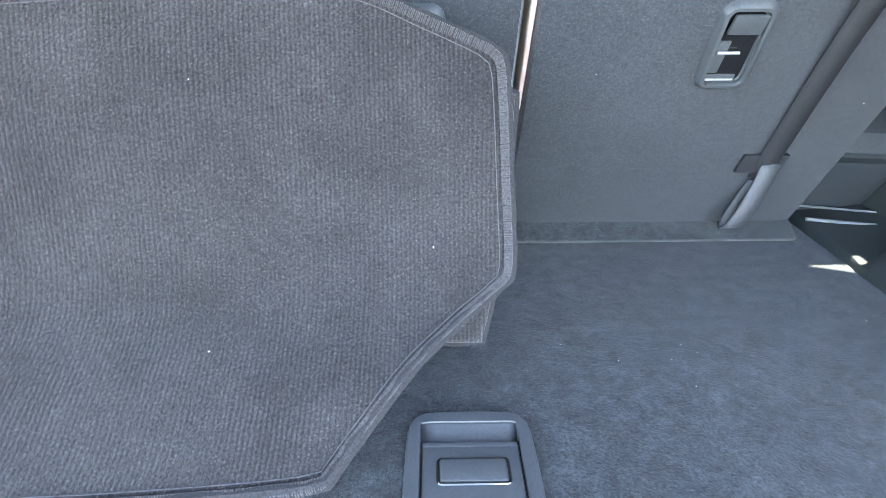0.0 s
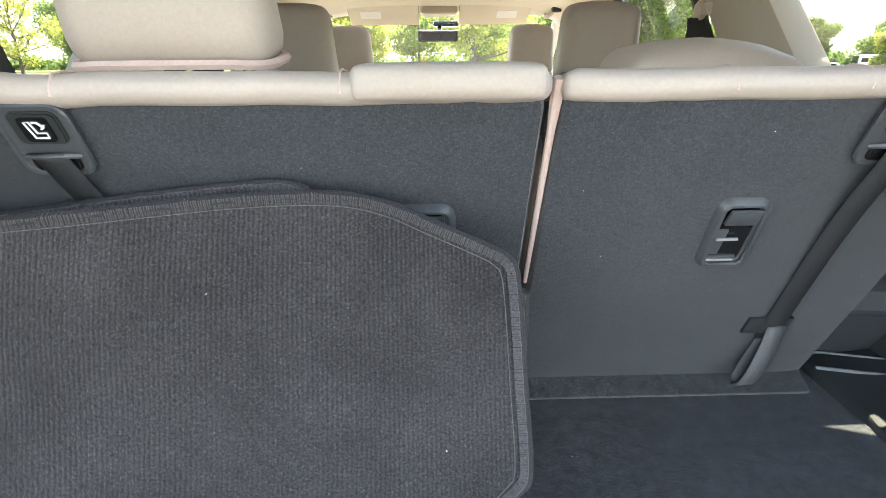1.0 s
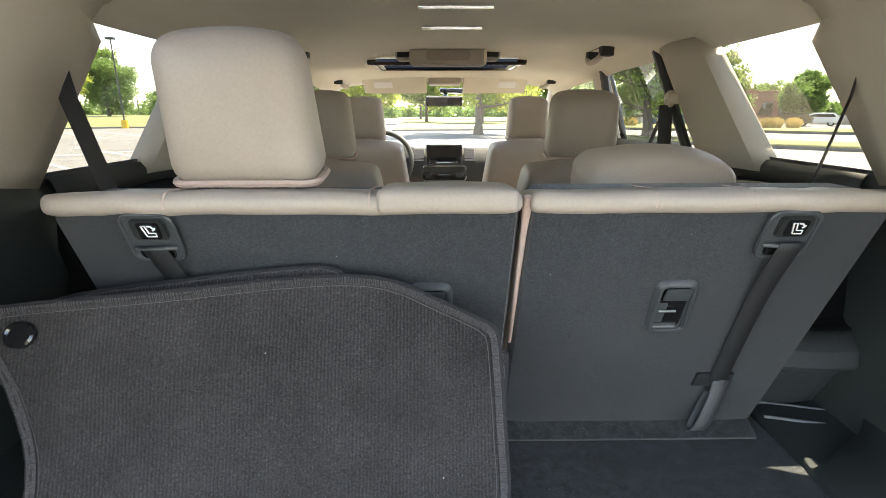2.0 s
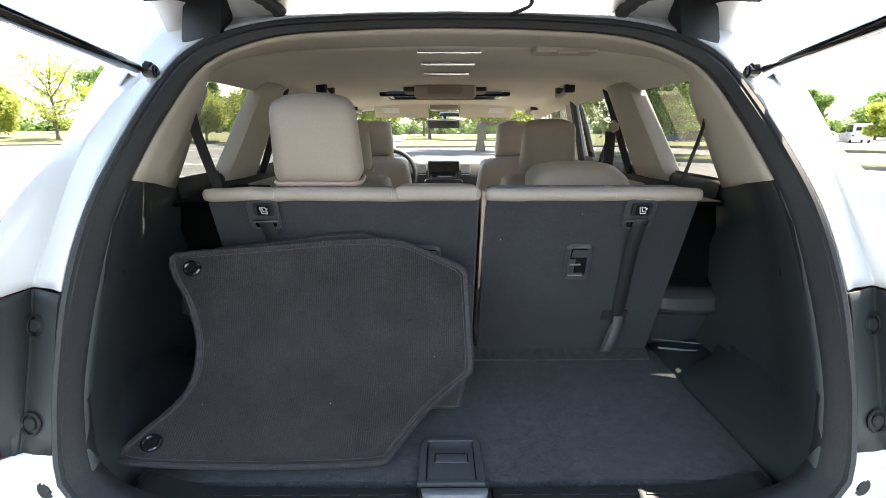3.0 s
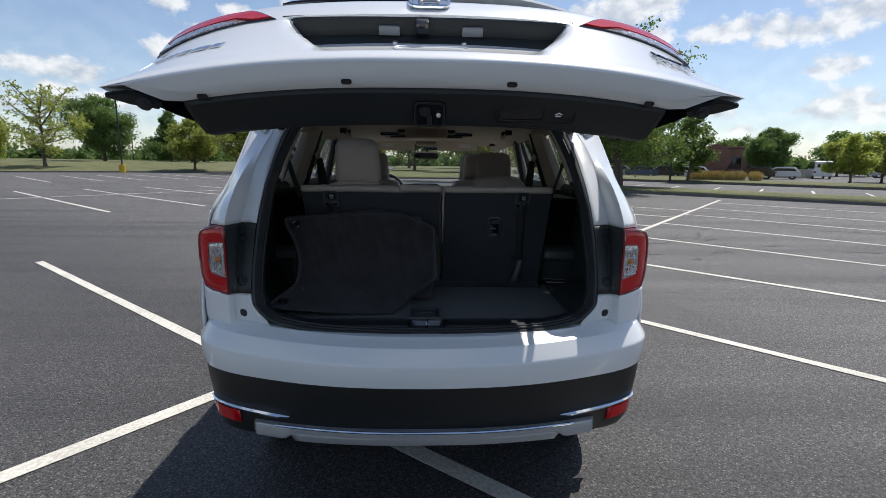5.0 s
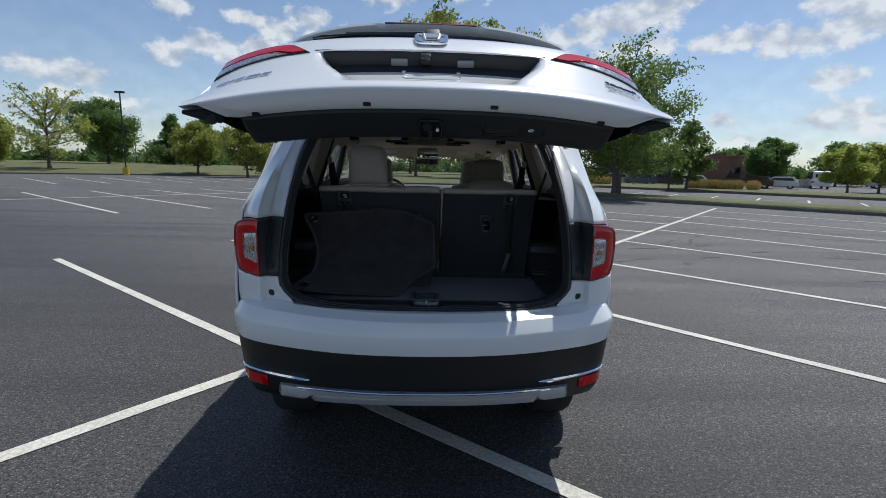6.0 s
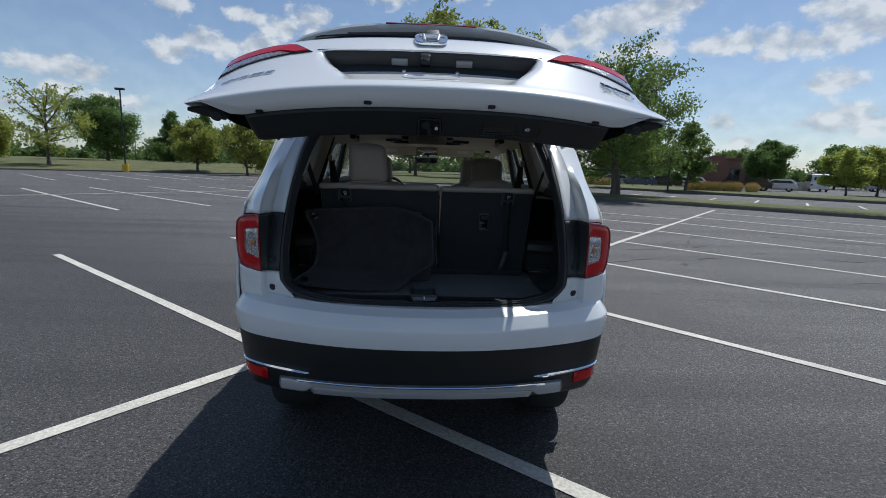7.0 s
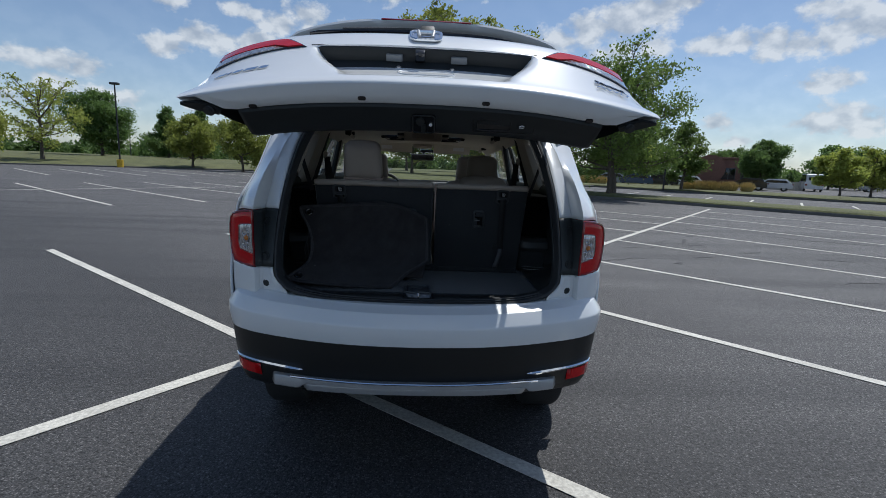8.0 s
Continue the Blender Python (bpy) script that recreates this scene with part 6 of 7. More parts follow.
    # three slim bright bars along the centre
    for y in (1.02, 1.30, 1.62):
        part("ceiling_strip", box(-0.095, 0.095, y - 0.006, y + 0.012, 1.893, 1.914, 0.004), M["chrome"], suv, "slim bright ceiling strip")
    part("cargo_lamp", joined(box(0.24, 0.42, 0.93, 1.02, 1.885, 1.915, 0.012, 3), box(0.30, 0.36, 0.925, 0.96, 1.88, 1.89, 0.004)), M["trim_beige"], suv, "beige belt reel cover in the ceiling")
    # overhead rear console by the sunroof
    con = part("overhead_console", joined(moved(box(-0.165, 0.165, -0.16, 0.10, -0.052, 0.03, 0.028, 3), pose(0, 2.32, 1.905, 10)), moved(box(-0.225, 0.225, -0.10, 0.10, -0.034, 0.03, 0.02, 3), pose(0, 2.34, 1.905, 10))), M["trim_beige"], suv, "beige overhead console")
    part("console_screen", moved(slab(rounded(0.19, 0.040, 0.019), 0.006, 0.002), pose(0, 2.160, 1.873, 10)), M["leather"], con, "oval folded ceiling screen")
    for s in (1, -1):
        part("console_pocket", moved(box(-0.028, 0.028, -0.006, 0.006, -0.018, 0.016, 0.004), pose(s * 0.193, 2.242, 1.893, 10)), M["plastic"], con, "dark side pocket")
        part("pocket_rim", moved(tube([(x, 0, z) for x, z in rounded(0.064, 0.042, 0.006)], 0.003, 5, closed=True), pose(s * 0.193, 2.236, 1.892, 10)), M["silver"], con)
    part("sunroof_shade", joined(tube([(x, y, 1.872) for x, y in ((-0.37, 2.43), (0.37, 2.43), (0.34, 2.76), (-0.34, 2.76))], 0.016, 6, closed=True)), M["gloss"], suv, "black sunroof frame")
    part("mirror_console", joined(box(-0.10, 0.10, 3.02, 3.2, 1.80, 1.845, 0.02, 3)), M["trim_beige"], suv, "beige front roof console")
    mirror = part("rear_view_mirror", moved(box(-0.125, 0.125, -0.02, 0.02, -0.034, 0.034, 0.014, 3), pose(0, 3.44, 1.714, 8)), M["plastic"], suv, "interior rear-view mirror")
    part("mirror_glass", moved(slab(rounded(0.225, 0.052, 0.02), 0.002), pose(0, 3.4165, 1.71, 8)), M["chrome"], mirror, "mirror glass")
    part("mirror_stem", joined(tube([(0.01, 3.45, 1.74), (0.01, 3.48, 1.79)], 0.014, 8), box(-0.03, 0.13, 3.44, 3.5, 1.765, 1.80, 0.012)), M["gloss"], mirror)


def cushion(w, d, h, r=0.035, puff=0.02, cuts=11):
    """A soft upholstered block: rounded edges, slightly swollen faces; origin at its bottom centre."""
    bm = box(-w / 2, w / 2, -d / 2, d / 2, -h / 2, h / 2, 0)
    bmesh.ops.subdivide_edges(bm, edges=list(bm.edges), cuts=cuts, use_grid_fill=True)
    half = Vector((w / 2, d / 2, h / 2))
    r = min(r, w * 0.45, d * 0.45, h * 0.45)
    for v in bm.verts:
        p = v.co.copy()
        # crowd the points towards the edges so that the rounding is smooth
        for i in range(3):
            u = p[i] / half[i]
            p[i] = half[i] * math.copysign(1 - (1 - abs(u)) ** 1.6, u)
        q = Vector([max(-half[i] + r, min(half[i] - r, p[i])) for i in range(3)])
        off = p - q
        if off.length > 1e-6:
            p = q + off.normalized() * r
        a, b, c = p.x / half.x, p.y / half.y, p.z / half.z
        p.y += puff * max(0, 1 - a * a) * max(0, 1 - c * c) * math.copysign(min(1, abs(b)) ** 4, b)
        p.z += puff * max(0, 1 - a * a) * max(0, 1 - b * b) * (max(0, c) ** 4)
        v.co = p + Vector((0, 0, h / 2))
    return bm


LEAN_BACK = math.degrees(math.atan(0.42))


def third_row(x0, x1, label, top=1.531):
    seat = new("third_row_seat")
    seat.parent = suv
    seat["label"] = label
    w = x1 - x0
    # carpeted back, lying on the leaning plane
    z0 = 1.0
    rows = []
    out = rounded(1.0, 1.0, 0.055, 6)
    for k, d in ((1.0, 0.11), (1.0, 0.015), (0.985, 0.003), (0.9, 0.0), (0.5, 0.0), (0.1, 0.0)):
        row = []
        for a, b in out:
            x = lerp(x0, x1, 0.5 + a * k)
            z = lerp(z0, top, 0.5 + b * k)
            row.append(Vector((x, seat_y(z) + d, z)))
        rows.append(row)
    v, f = grid(rows, close=True)
    f.append(tuple(range(5 * len(out), 6 * len(out))))
    poly("back_panel", v, f, M["seat_back"], seat, "dark carpeted seat back")
    # leather front and rolled top, with seams
    bm = cushion(w + 0.012, 0.14, 0.53, puff=0.012)
    moved(bm, pose((x0 + x1) / 2, seat_y(1.245) + 0.112, 1.245, 0) @ pose(0, 0, 0, LEAN_BACK) @ pose(0, 0, -0.268))
    part("backrest", bm, M["leather"], seat, "beige leather backrest with a rolled top")
    y0 = seat_y(1.535)
    roll = cushion(w + 0.006, 0.13, 0.032, r=0.014, puff=0.003, cuts=23)
    rng = random.Random(int(x0 * 1000))
    folds = [(rng.uniform(-0.45, 0.45) * w, rng.uniform(0.006, 0.014), rng.uniform(0.0008, 0.0022)) for _ in range(9)]
    for q in roll.verts:
        # stretched leather: a wavering edge with small puckers
        q.co.z += 0.0014 * math.sin(q.co.x * 31 + x0 * 9) * math.sin(q.co.x * 13)
        for fx, fw, fh in folds:
            q.co.z += fh * math.exp(-((q.co.x - fx - 0.25 * q.co.y) / fw) ** 2)
    part("top_roll", moved(roll, pose((x0 + x1) / 2, y0 + 0.060, 1.5015, -7)), M["leather"], seat, "beige leather top edge")
    for x in (x0 + 0.17, x1 - 0.21):
        part("seam", tube([(x, y0 - 0.005, 1.519), (x, y0 - 0.0035, 1.529), (x, y0 + 0.004, 1.5385), (x, y0 + 0.02, 1.5415), (x, y0 + 0.10, 1.534)], 0.0016, 5), M["leather_pipe"], seat)
    part("seat_cushion", moved(cushion(w, 0.5, 0.16, puff=0.03), pose((x0 + x1) / 2, 1.18, 1.02)), M["leather"], seat, "beige leather seat cushion")
    return seat


def headrest(parent, x, y, z, w, h, d=0.10, tilt=0.0, mat="leather", posts=True, skew=0.0):
    bm = cushion(w, d, h, puff=0.012)
    for v in bm.verts:
        t = v.co.z / h
        v.co.x = lerp(v.co.x * 1.03, v.co.x * 0.92 - skew, t)
    hr = part("headrest", moved(bm, pose(x, y, z, tilt)), M[mat], parent, "leather headrest")
    if posts:
        for s in (-1, 1):
            part("headrest_post", moved(cyl(0.006, 0.006, 0.14, 10), pose(x + s * w * 0.27, y, z - 0.08, tilt)), M["steel"], hr)
    edge = [(a, b, 0.010 + 0.004 * math.cos(a / w * 5)) for a, b in rounded(w * 1.0, d * 0.98, 0.034, 6)]
    part("piping", moved(tube(edge, 0.0055, 6, closed=True), pose(x, y, z, tilt)), M["leather_pipe"], hr, "pink-beige piping")
    return hr


def lever(parent, x, z):
    """Release button in a moulded bezel with a white folding-seat icon, and the strap slot below it."""
    base = Matrix.Translation((x, seat_y(z) - 0.003, z)) @ pose(0, 0, 0, LEAN_BACK)
    bez_o = rounded(0.072, 0.080, 0.014, 5, cz=-0.012)
    bezel = part("release_bezel", moved(slab(bez_o, 0.009, 0.003), base @ pose(0, -0.006, 0)), M["latch"], parent, "dark release button bezel")
    part("bezel_rim", moved(tube([(a, 0, c) for a, c in rounded(0.070, 0.078, 0.014, 5, cz=-0.012)], 0.0032, 6, closed=True), base @ pose(0, -0.0055, 0)), M["latch"], bezel)
    part("release_button", moved(slab(rounded(0.050, 0.036, 0.008), 0.006, 0.002), base @ pose(0.002, -0.010, 0.004)), M["plastic"], bezel, "dark release button")
    part("icon_field", moved(slab(rounded(0.030, 0.027, 0.004), 0.003), base @ pose(0.003, -0.0115, 0.004)), M["gloss"], bezel, "black field behind the icon")
    part("strap_slot", moved(slab(rounded(0.050, 0.018, 0.006, cz=-0.038), 0.003), base @ pose(0, -0.0075, 0)), M["gloss"], bezel, "dark strap slot")
    part("slot_lip", moved(tube(smooth_line([(-0.028, -0.006, -0.030), (-0.02, -0.012, -0.026), (0.0, -0.014, -0.0255), (0.02, -0.012, -0.026), (0.028, -0.006, -0.030)], 14), 0.0034, 7), base), M["latch"], bezel, "rounded lip over the strap slot")
    ic = base @ pose(0.003, -0.0125, 0.004)
    part("button_icon", moved(joined(tube([(-0.008, 0, 0.009), (-0.003, 0, 0.0095), (0.0, 0, -0.003), (0.009, 0, -0.003), (0.009, 0, -0.0085), (-0.004, 0, -0.0085)], 0.0011, 5, closed=True), tube([(0.0, 0, 0.009), (0.005, 0, 0.0085), (0.009, 0, 0.003)], 0.0012, 5), tube([(0.006, 0, 0.0015), (0.009, 0, 0.003), (0.0105, 0, 0.006)], 0.001, 5)), ic), M["white_print"], bezel, "white folding seat icon")
    return bezel


def anchor_pocket(parent, x, z):
    """Child-seat anchor pocket: a broad moulded rim round a hole with a hinged flap and a bar."""
    pb = Matrix.Translation((x, seat_y(z) - 0.002, z)) @ pose(0, 0, 0, LEAN_BACK)
    rim = rounded(0.064, 0.112, 0.014, skew=-0.006)
    pocket = part("anchor_pocket", moved(joined(tube([(a * 0.92, -0.001, c * 0.95) for a, c in rim], 0.0078, 8, closed=True, flat=0.55), tube([(a * 0.76, 0.0, c * 0.86) for a, c in rim], 0.003, 6, closed=True)), pb), M["latch"], parent, "charcoal anchor pocket frame")
    part("pocket_recess", moved(slab([(a * 0.78, c * 0.86) for a, c in rim], 0.002), pb @ pose(0, -0.001, 0)), M["gloss"], pocket, "black pocket recess")
    part("pocket_flap", moved(box(-0.021, 0.020, -0.005, 0.0, 0.020, 0.045, 0.002), pb @ pose(0, 0, 0, 6)), M["latch"], pocket, "hinged flap in the pocket")
    part("pocket_floor", moved(box(-0.022, 0.018, -0.004, 0.0, -0.047, -0.036, 0.002), pb), M["latch"], pocket, "ledge at the foot of the pocket")
    part("pocket_cheek", moved(box(-0.023, -0.008, -0.0035, 0.0, -0.034, 0.010, 0.002), pb), M["latch"], pocket, "moulded cheek inside the pocket")
    part("anchor_bar", moved(tube([(-0.022, -0.006, -0.004), (0.006, -0.006, -0.004)], 0.0022, 6), pb), M["trough"], pocket, "thin grey anchor bar")
    part("anchor_bar", moved(tube([(-0.021, -0.005, -0.042), (0.015, -0.005, -0.042)], 0.0016, 6), pb), M["trough"], pocket, "thin grey anchor bar")
    return pocket


def strap(parent, pts, w=0.017, mat=None):
    """A flat webbing strap along pts."""
    line = smooth_line(pts, 24)
    rows = [[p + Vector((-w, 0, 0)), p + Vector((0, -0.0012, 0)), p + Vector((w, 0, 0))] for p in line]
    v, f = grid(rows)
    return poly("strap", v, f, mat or M["belt"], parent, "grey webbing pull loop" if mat else "black webbing strap", thick=0.0025)


cargo()
roof_lining()
seat_l = third_row(-0.592, 0.068, "third row seat back, wider part, upright with headrest up")
seat_r = third_row(0.084, 0.602, "third row seat back, narrower part, upright with headrest folded", 1.536)
headrest(seat_l, -0.331, 0.735, 1.545, 0.214, 0.206, 0.11, 8, skew=0.006)
part("headrest_cover", moved(cushion(0.196, 0.13, 0.036, r=0.012, puff=0.004), pose(-0.034, 0.686, 1.507, -4)), M["leather"], seat_l, "beige leather centre headrest pad, lowered")
part("headrest", moved(cushion(0.29, 0.17, 0.10, puff=0.025), pose(0.385, 0.98, 1.458, 10)), M["leather"], seat_r, "beige headrest folded forward")
part("gap_piping", tube([(0.079, seat_y(z) + 0.012, z) for z in (1.532, 1.51, 1.48, 1.4, 1.3, 1.25)], [0.006, 0.007, 0.005, 0.0042, 0.0036, 0.003], 8), M["leather_pipe"], seat_r, "pink-beige leather edge in the gap")
lever(seat_l, -0.455, 1.487)
lever(seat_r, 0.458, 1.487)
strap(seat_l, [(-0.455, seat_y(1.462) - 0.018, 1.462), (-0.452, seat_y(1.44) - 0.012, 1.44), (-0.44, seat_y(1.36) - 0.006, 1.36), (-0.43, seat_y(1.2) - 0.004, 1.2)])
strap(seat_r, [(0.462, seat_y(1.464) - 0.020, 1.464), (0.462, seat_y(1.435) - 0.017, 1.435), (0.465, seat_y(1.38) - 0.009, 1.38), (0.470, seat_y(1.3) - 0.005, 1.3), (0.478, seat_y(1.18) - 0.004, 1.18), (0.482, seat_y(1.13) - 0.003, 1.13)])
strap(seat_r, [(0.488, seat_y(1.15) - 0.006, 1.156), (0.480, seat_y(1.12) - 0.022, 1.118), (0.465, seat_y(1.07) - 0.045, 1.068), (0.457, seat_y(1.05) - 0.046, 1.045), (0.462, seat_y(1.05) - 0.030, 1.042), (0.476, seat_y(1.09) - 0.012, 1.087), (0.486, seat_y(1.12) - 0.004, 1.122)], 0.015, M["loop_web"])
part("strap_patch", moved(box(-0.035, 0.035, -0.004, 0.002, -0.018, 0.018, 0.002), Matrix.Translation((0.472, seat_y(1.157) - 0.002, 1.157)) @ pose(0, 0, 0, LEAN_BACK)), M["belt"], seat_r, "stitched strap anchor")
anchor_pocket(seat_r, 0.336, 1.336)
anchor_pocket(seat_l, -0.058, 1.333)


def row_seat(x, y, label, w=0.50, top=1.46, head=(0.245, 0.225), lean=14, mat="leather"):
    seat = new("seat")
    seat.parent = suv
    seat["label"] = label
    bm = cushion(w, 0.16, 0.66, puff=0.03)
    for v in bm.verts:
        v.co.x *= lerp(1.0, 0.84, max(0, v.co.z / 0.66 - 0.55) / 0.45)
    part("backrest", moved(bm, pose(x, y + 0.02, top - 0.65, lean * 0.8)), M[mat], seat, "beige leather backrest")
    part("cushion", moved(cushion(w, 0.52, 0.18, puff=0.03), pose(x, y + 0.34, top - 0.80)), M[mat], seat, "beige leather cushion")
    for dx in (-0.13, 0.13):
        part("seam", tube([(x + dx, y - 0.10, top - 0.30), (x + dx * 0.95, y - 0.115, top - 0.14), (x + dx * 0.9, y - 0.10, top - 0.03)], 0.002, 5), M["leather_pipe"], seat)
    headrest(seat, x, y - 0.03, top + 0.025, head[0], head[1], 0.11, 8, mat)
    return seat


for s in (-1, 1):
    row_seat(s * 0.466, 1.80, "second row captain's chair in beige leather")
    row_seat(s * 0.445, 2.76, "front seat in beige leather", top=1.475, head=(0.225, 0.215))
    part("armrest", moved(cushion(0.08, 0.34, 0.07, puff=0.01), pose(s * 0.18, 2.0, 1.19)), M["leather"], suv, "beige armrest")
# dashboard
rows = []
for y, z in ((3.36, 1.02), (3.36, 1.25), (3.38, 1.33), (3.44, 1.405), (3.55, 1.43), (3.75, 1.42), (4.05, 1.36)):
    rows.append([Vector((0.82 * t, y + 0.05 * t * t, z - 0.01 * t * t + (0.02 if -0.75 < t < -0.3 and z > 1.38 else 0))) for t in [k / 12 - 1 for k in range(25)]])
v, f = grid(rows)
dash = poly("dashboard", v, f, M["plastic"], suv, "dark dashboard", thick=0.01)
part("centre_screen", moved(box(-0.125, 0.125, -0.012, 0.012, -0.068, 0.068, 0.01, 3), pose(0, 3.395, 1.36, -10)), M["screen"], dash, "dark centre touchscreen")
for s in (1, -1):
    vent = part("air_vent", moved(joined(box(-0.038, 0.038, -0.01, 0.01, -0.05, 0.05, 0.008), *[box(-0.034, 0.034, -0.016, -0.008, z, z + 0.008, 0.002) for z in (-0.038, -0.02, -0.002, 0.016, 0.032)]), pose(s * 0.175, 3.40, 1.355, -10)), M["silver"], dash, "slatted air vent")
part("radio_panel", moved(box(-0.14, 0.14, -0.012, 0.012, -0.04, 0.04, 0.01), pose(0, 3.372, 1.235, -10)), M["gloss"], dash, "climate control panel")
part("radio_trim", moved(tube([(x, 0, z) for x, z in rounded(0.30, 0.10, 0.02)], 0.006, 6, closed=True), pose(0, 3.36, 1.235, -10)), M["chrome"], dash)
ring = [(0.188 * math.cos(2 * math.pi * k / 40), 0, 0.188 * math.sin(2 * math.pi * k / 40)) for k in range(40)]
part("steering_wheel", moved(joined(tube(ring, 0.017, 10, closed=True), box(-0.08, 0.08, -0.02, 0.04, -0.06, 0.05, 0.03, 3), box(-0.18, 0.18, -0.01, 0.02, -0.02, 0.02, 0.008)), pose(-0.40, 3.12, 1.345, -22)), M["plastic"], suv, "dark steering wheel")
part("cabin_floor", joined(box(-0.82, 0.82, 0.86, 3.9, 0.60, 0.66)), M["carpet"], suv, "dark cabin carpet")
for s in (1, -1):
    rows = [[Vector((s * x, y, z)) for y in (1.5, 2.0, 2.5, 3.0, 3.5, 3.9)] for x, z in ((0.80, 0.62), (0.78, 0.9), (0.80, 1.2), (0.80, 1.42), (0.83, 1.475))]
    v, f = grid(rows)
    poly("door_lining", v, f, M["trim_beige"], suv, "beige door lining", thick=0.01)

# hinged flap between the seat foot and the load floor
part("floor_flap", moved(box(-0.60, 0.60, -0.028, 0.028, -0.006, 0.004, 0.003), pose(0, 0.842, 1.018, 28)), M["carpet"], suv, "narrow carpeted flap at the seat foot")

# ---- loose things in the cargo bay ----
MAT_OUT = [(-0.655, 0.95), (-0.63, 0.967), (-0.407, 0.995), (-0.27, 1.01), (-0.165, 1.008), (-0.105, 0.985), (-0.045, 0.935), (0.005, 0.893), (0.03, 0.865), (0.036, 0.82), (0.042, 0.62), (0.046, 0.43), (0.036, 0.385), (-0.01, 0.305), (-0.066, 0.2), (-0.118, 0.07), (-0.138, 0.015), (-0.165, -0.004), (-0.358, -0.002), (-0.53, 0.004), (-0.645, 0.015), (-0.662, 0.05), (-0.645, 0.12), (-0.605, 0.255), (-0.582, 0.40), (-0.58, 0.57), (-0.607, 0.75), (-0.645, 0.88)]


# the front mat sags: flat along the floor at its foot, then up against the seat
SAG = smooth_line([(0, 0.360, 1.003), (0, 0.396, 1.018), (0, 0.44, 1.046), (0, 0.525, 1.10), (0, 0.575, 1.20), (0, 0.612, 1.30), (0, 0.66, 1.403)], 61)


def front_mat(x, t, lift=0.0):
    """On the front mat: t runs up along its length; its left side stands forward and its corner curls up."""
    k = min(59, max(0, int(t * 60)))
    a, b = SAG[k], SAG[k + 1]
    p = a.lerp(b, t * 60 - k)
    d = (b - a).normalized()
    left = min(1.0, max(0.0, (-x - 0.1) / 0.54))
    wave = 0.004 * math.sin(x * 13 + t * 4) * min(1, max(0, t * 3))
    return Vector((x, p.y - 0.06 * left + wave, p.z + 0.036 * left * left * max(0.0, 1 - t) ** 2)) + Vector((0, -d.z, d.y)) * (lift + 0.004)


def back_mat(x, z, lift=0.0):
    """On the second mat, which leans flat between the first one and the seat."""
    return Vector((x, 0.537 + 0.345 * (z - 1.03), z)) + Vector((0, -0.945, 0.326)) * lift


def floor_mat(outline, place, centre, label, grommets=()):
    mat_ob = thing("floor_mat", label, "floor mat", group="car mats leaning on the seat back")
    line = [(p.x, p.y) for p in smooth_line([(*o, 0) for o in outline + outline[:1]], 150)][:-1]
    cx, ct = centre
    rows = []
    for k in (1.0, 0.97, 0.9, 0.8, 0.68, 0.55, 0.42, 0.3, 0.18, 0.08):
        rows.append([place(lerp(cx, x, k), lerp(ct, t, k), 0.006) for x, t in line])
    v, f = grid(rows, close=True)
    n = len(line)
    v.append(place(cx, ct, 0.006))
    f += [(9 * n + i, 9 * n + (i + 1) % n, 10 * n) for i in range(n)]
    poly("top_face", v, f, M["mat_pile"], mat_ob, "grey ribbed pile", thick=0.006)
    edge = [place(x, t, 0.004) for x, t in line]
    part("binding", tube(edge, [0.0074 + 0.0006 * math.sin(i * 2.1) for i in range(n)], 8, closed=True), M["mat_core"], mat_ob, "grey overlocked edge binding")
    # fine overlock yarns laid across the binding
    rng = random.Random(4)
    mid = place(cx, ct, 0.0)
    bm = bmesh.new()
    for i in range(n):
        a, b = edge[i], edge[(i + 1) % n]
        for j in range(9):
            p = a.lerp(b, (j + rng.uniform(-0.3, 0.3)) / 9)
            d = (p - mid).normalized()
            d = (d - (b - a).normalized() * d.dot((b - a).normalized())).normalized()
            out = place(0, 0.9, 1.0) - place(0, 0.9, 0.0) if place is front_mat else Vector((0, -0.945, 0.326))
            l = rng.uniform(0.0058, 0.0085)
            q0, q1, q2 = p - d * 0.0085 + out * 0.0048, p + out * 0.0080, p + d * l * 0.9 + out * rng.uniform(0.0, 0.003)
            s = (b - a).normalized() * 0.00055
            vs = [bm.verts.new(c) for c in (q0 - s, q1 - s, q2 - s * 0.4, q2 + s * 0.4, q1 + s, q0 + s)]
            bm.faces.new((vs[0], vs[1], vs[4], vs[5]))
            bm.faces.new((vs[1], vs[2], vs[3], vs[4]))
    part("seam_line", tube([place(lerp(cx, x, 0.963), lerp(ct, t, 0.963), 0.0062) for x, t in line], 0.0007, 4, closed=True), M["mat_edge"], mat_ob, "line of stitching along the binding")
    st = part("stitches", bm, M["mat_edge"], mat_ob, "binding stitches", smooth=False)
    st["kind"] = "stuff"
    for x, t in grommets:
        c, up = place(x, t, 0.009), place(x, t, 1.0) - place(x, t, 0.0)
        nrm = up.to_track_quat("Z", "Y").to_matrix().to_4x4()
        ring = [(0.017 * math.cos(2 * math.pi * k / 24), 0.014 * math.sin(2 * math.pi * k / 24), 0) for k in range(24)]
        part("grommet", moved(joined(tube(ring, 0.005, 8, closed=True), cyl(0.013, 0.013, 0.003, 20)), Matrix.Translation(c) @ nrm), M["gloss"], mat_ob, "black anchor grommet")
    return mat_ob


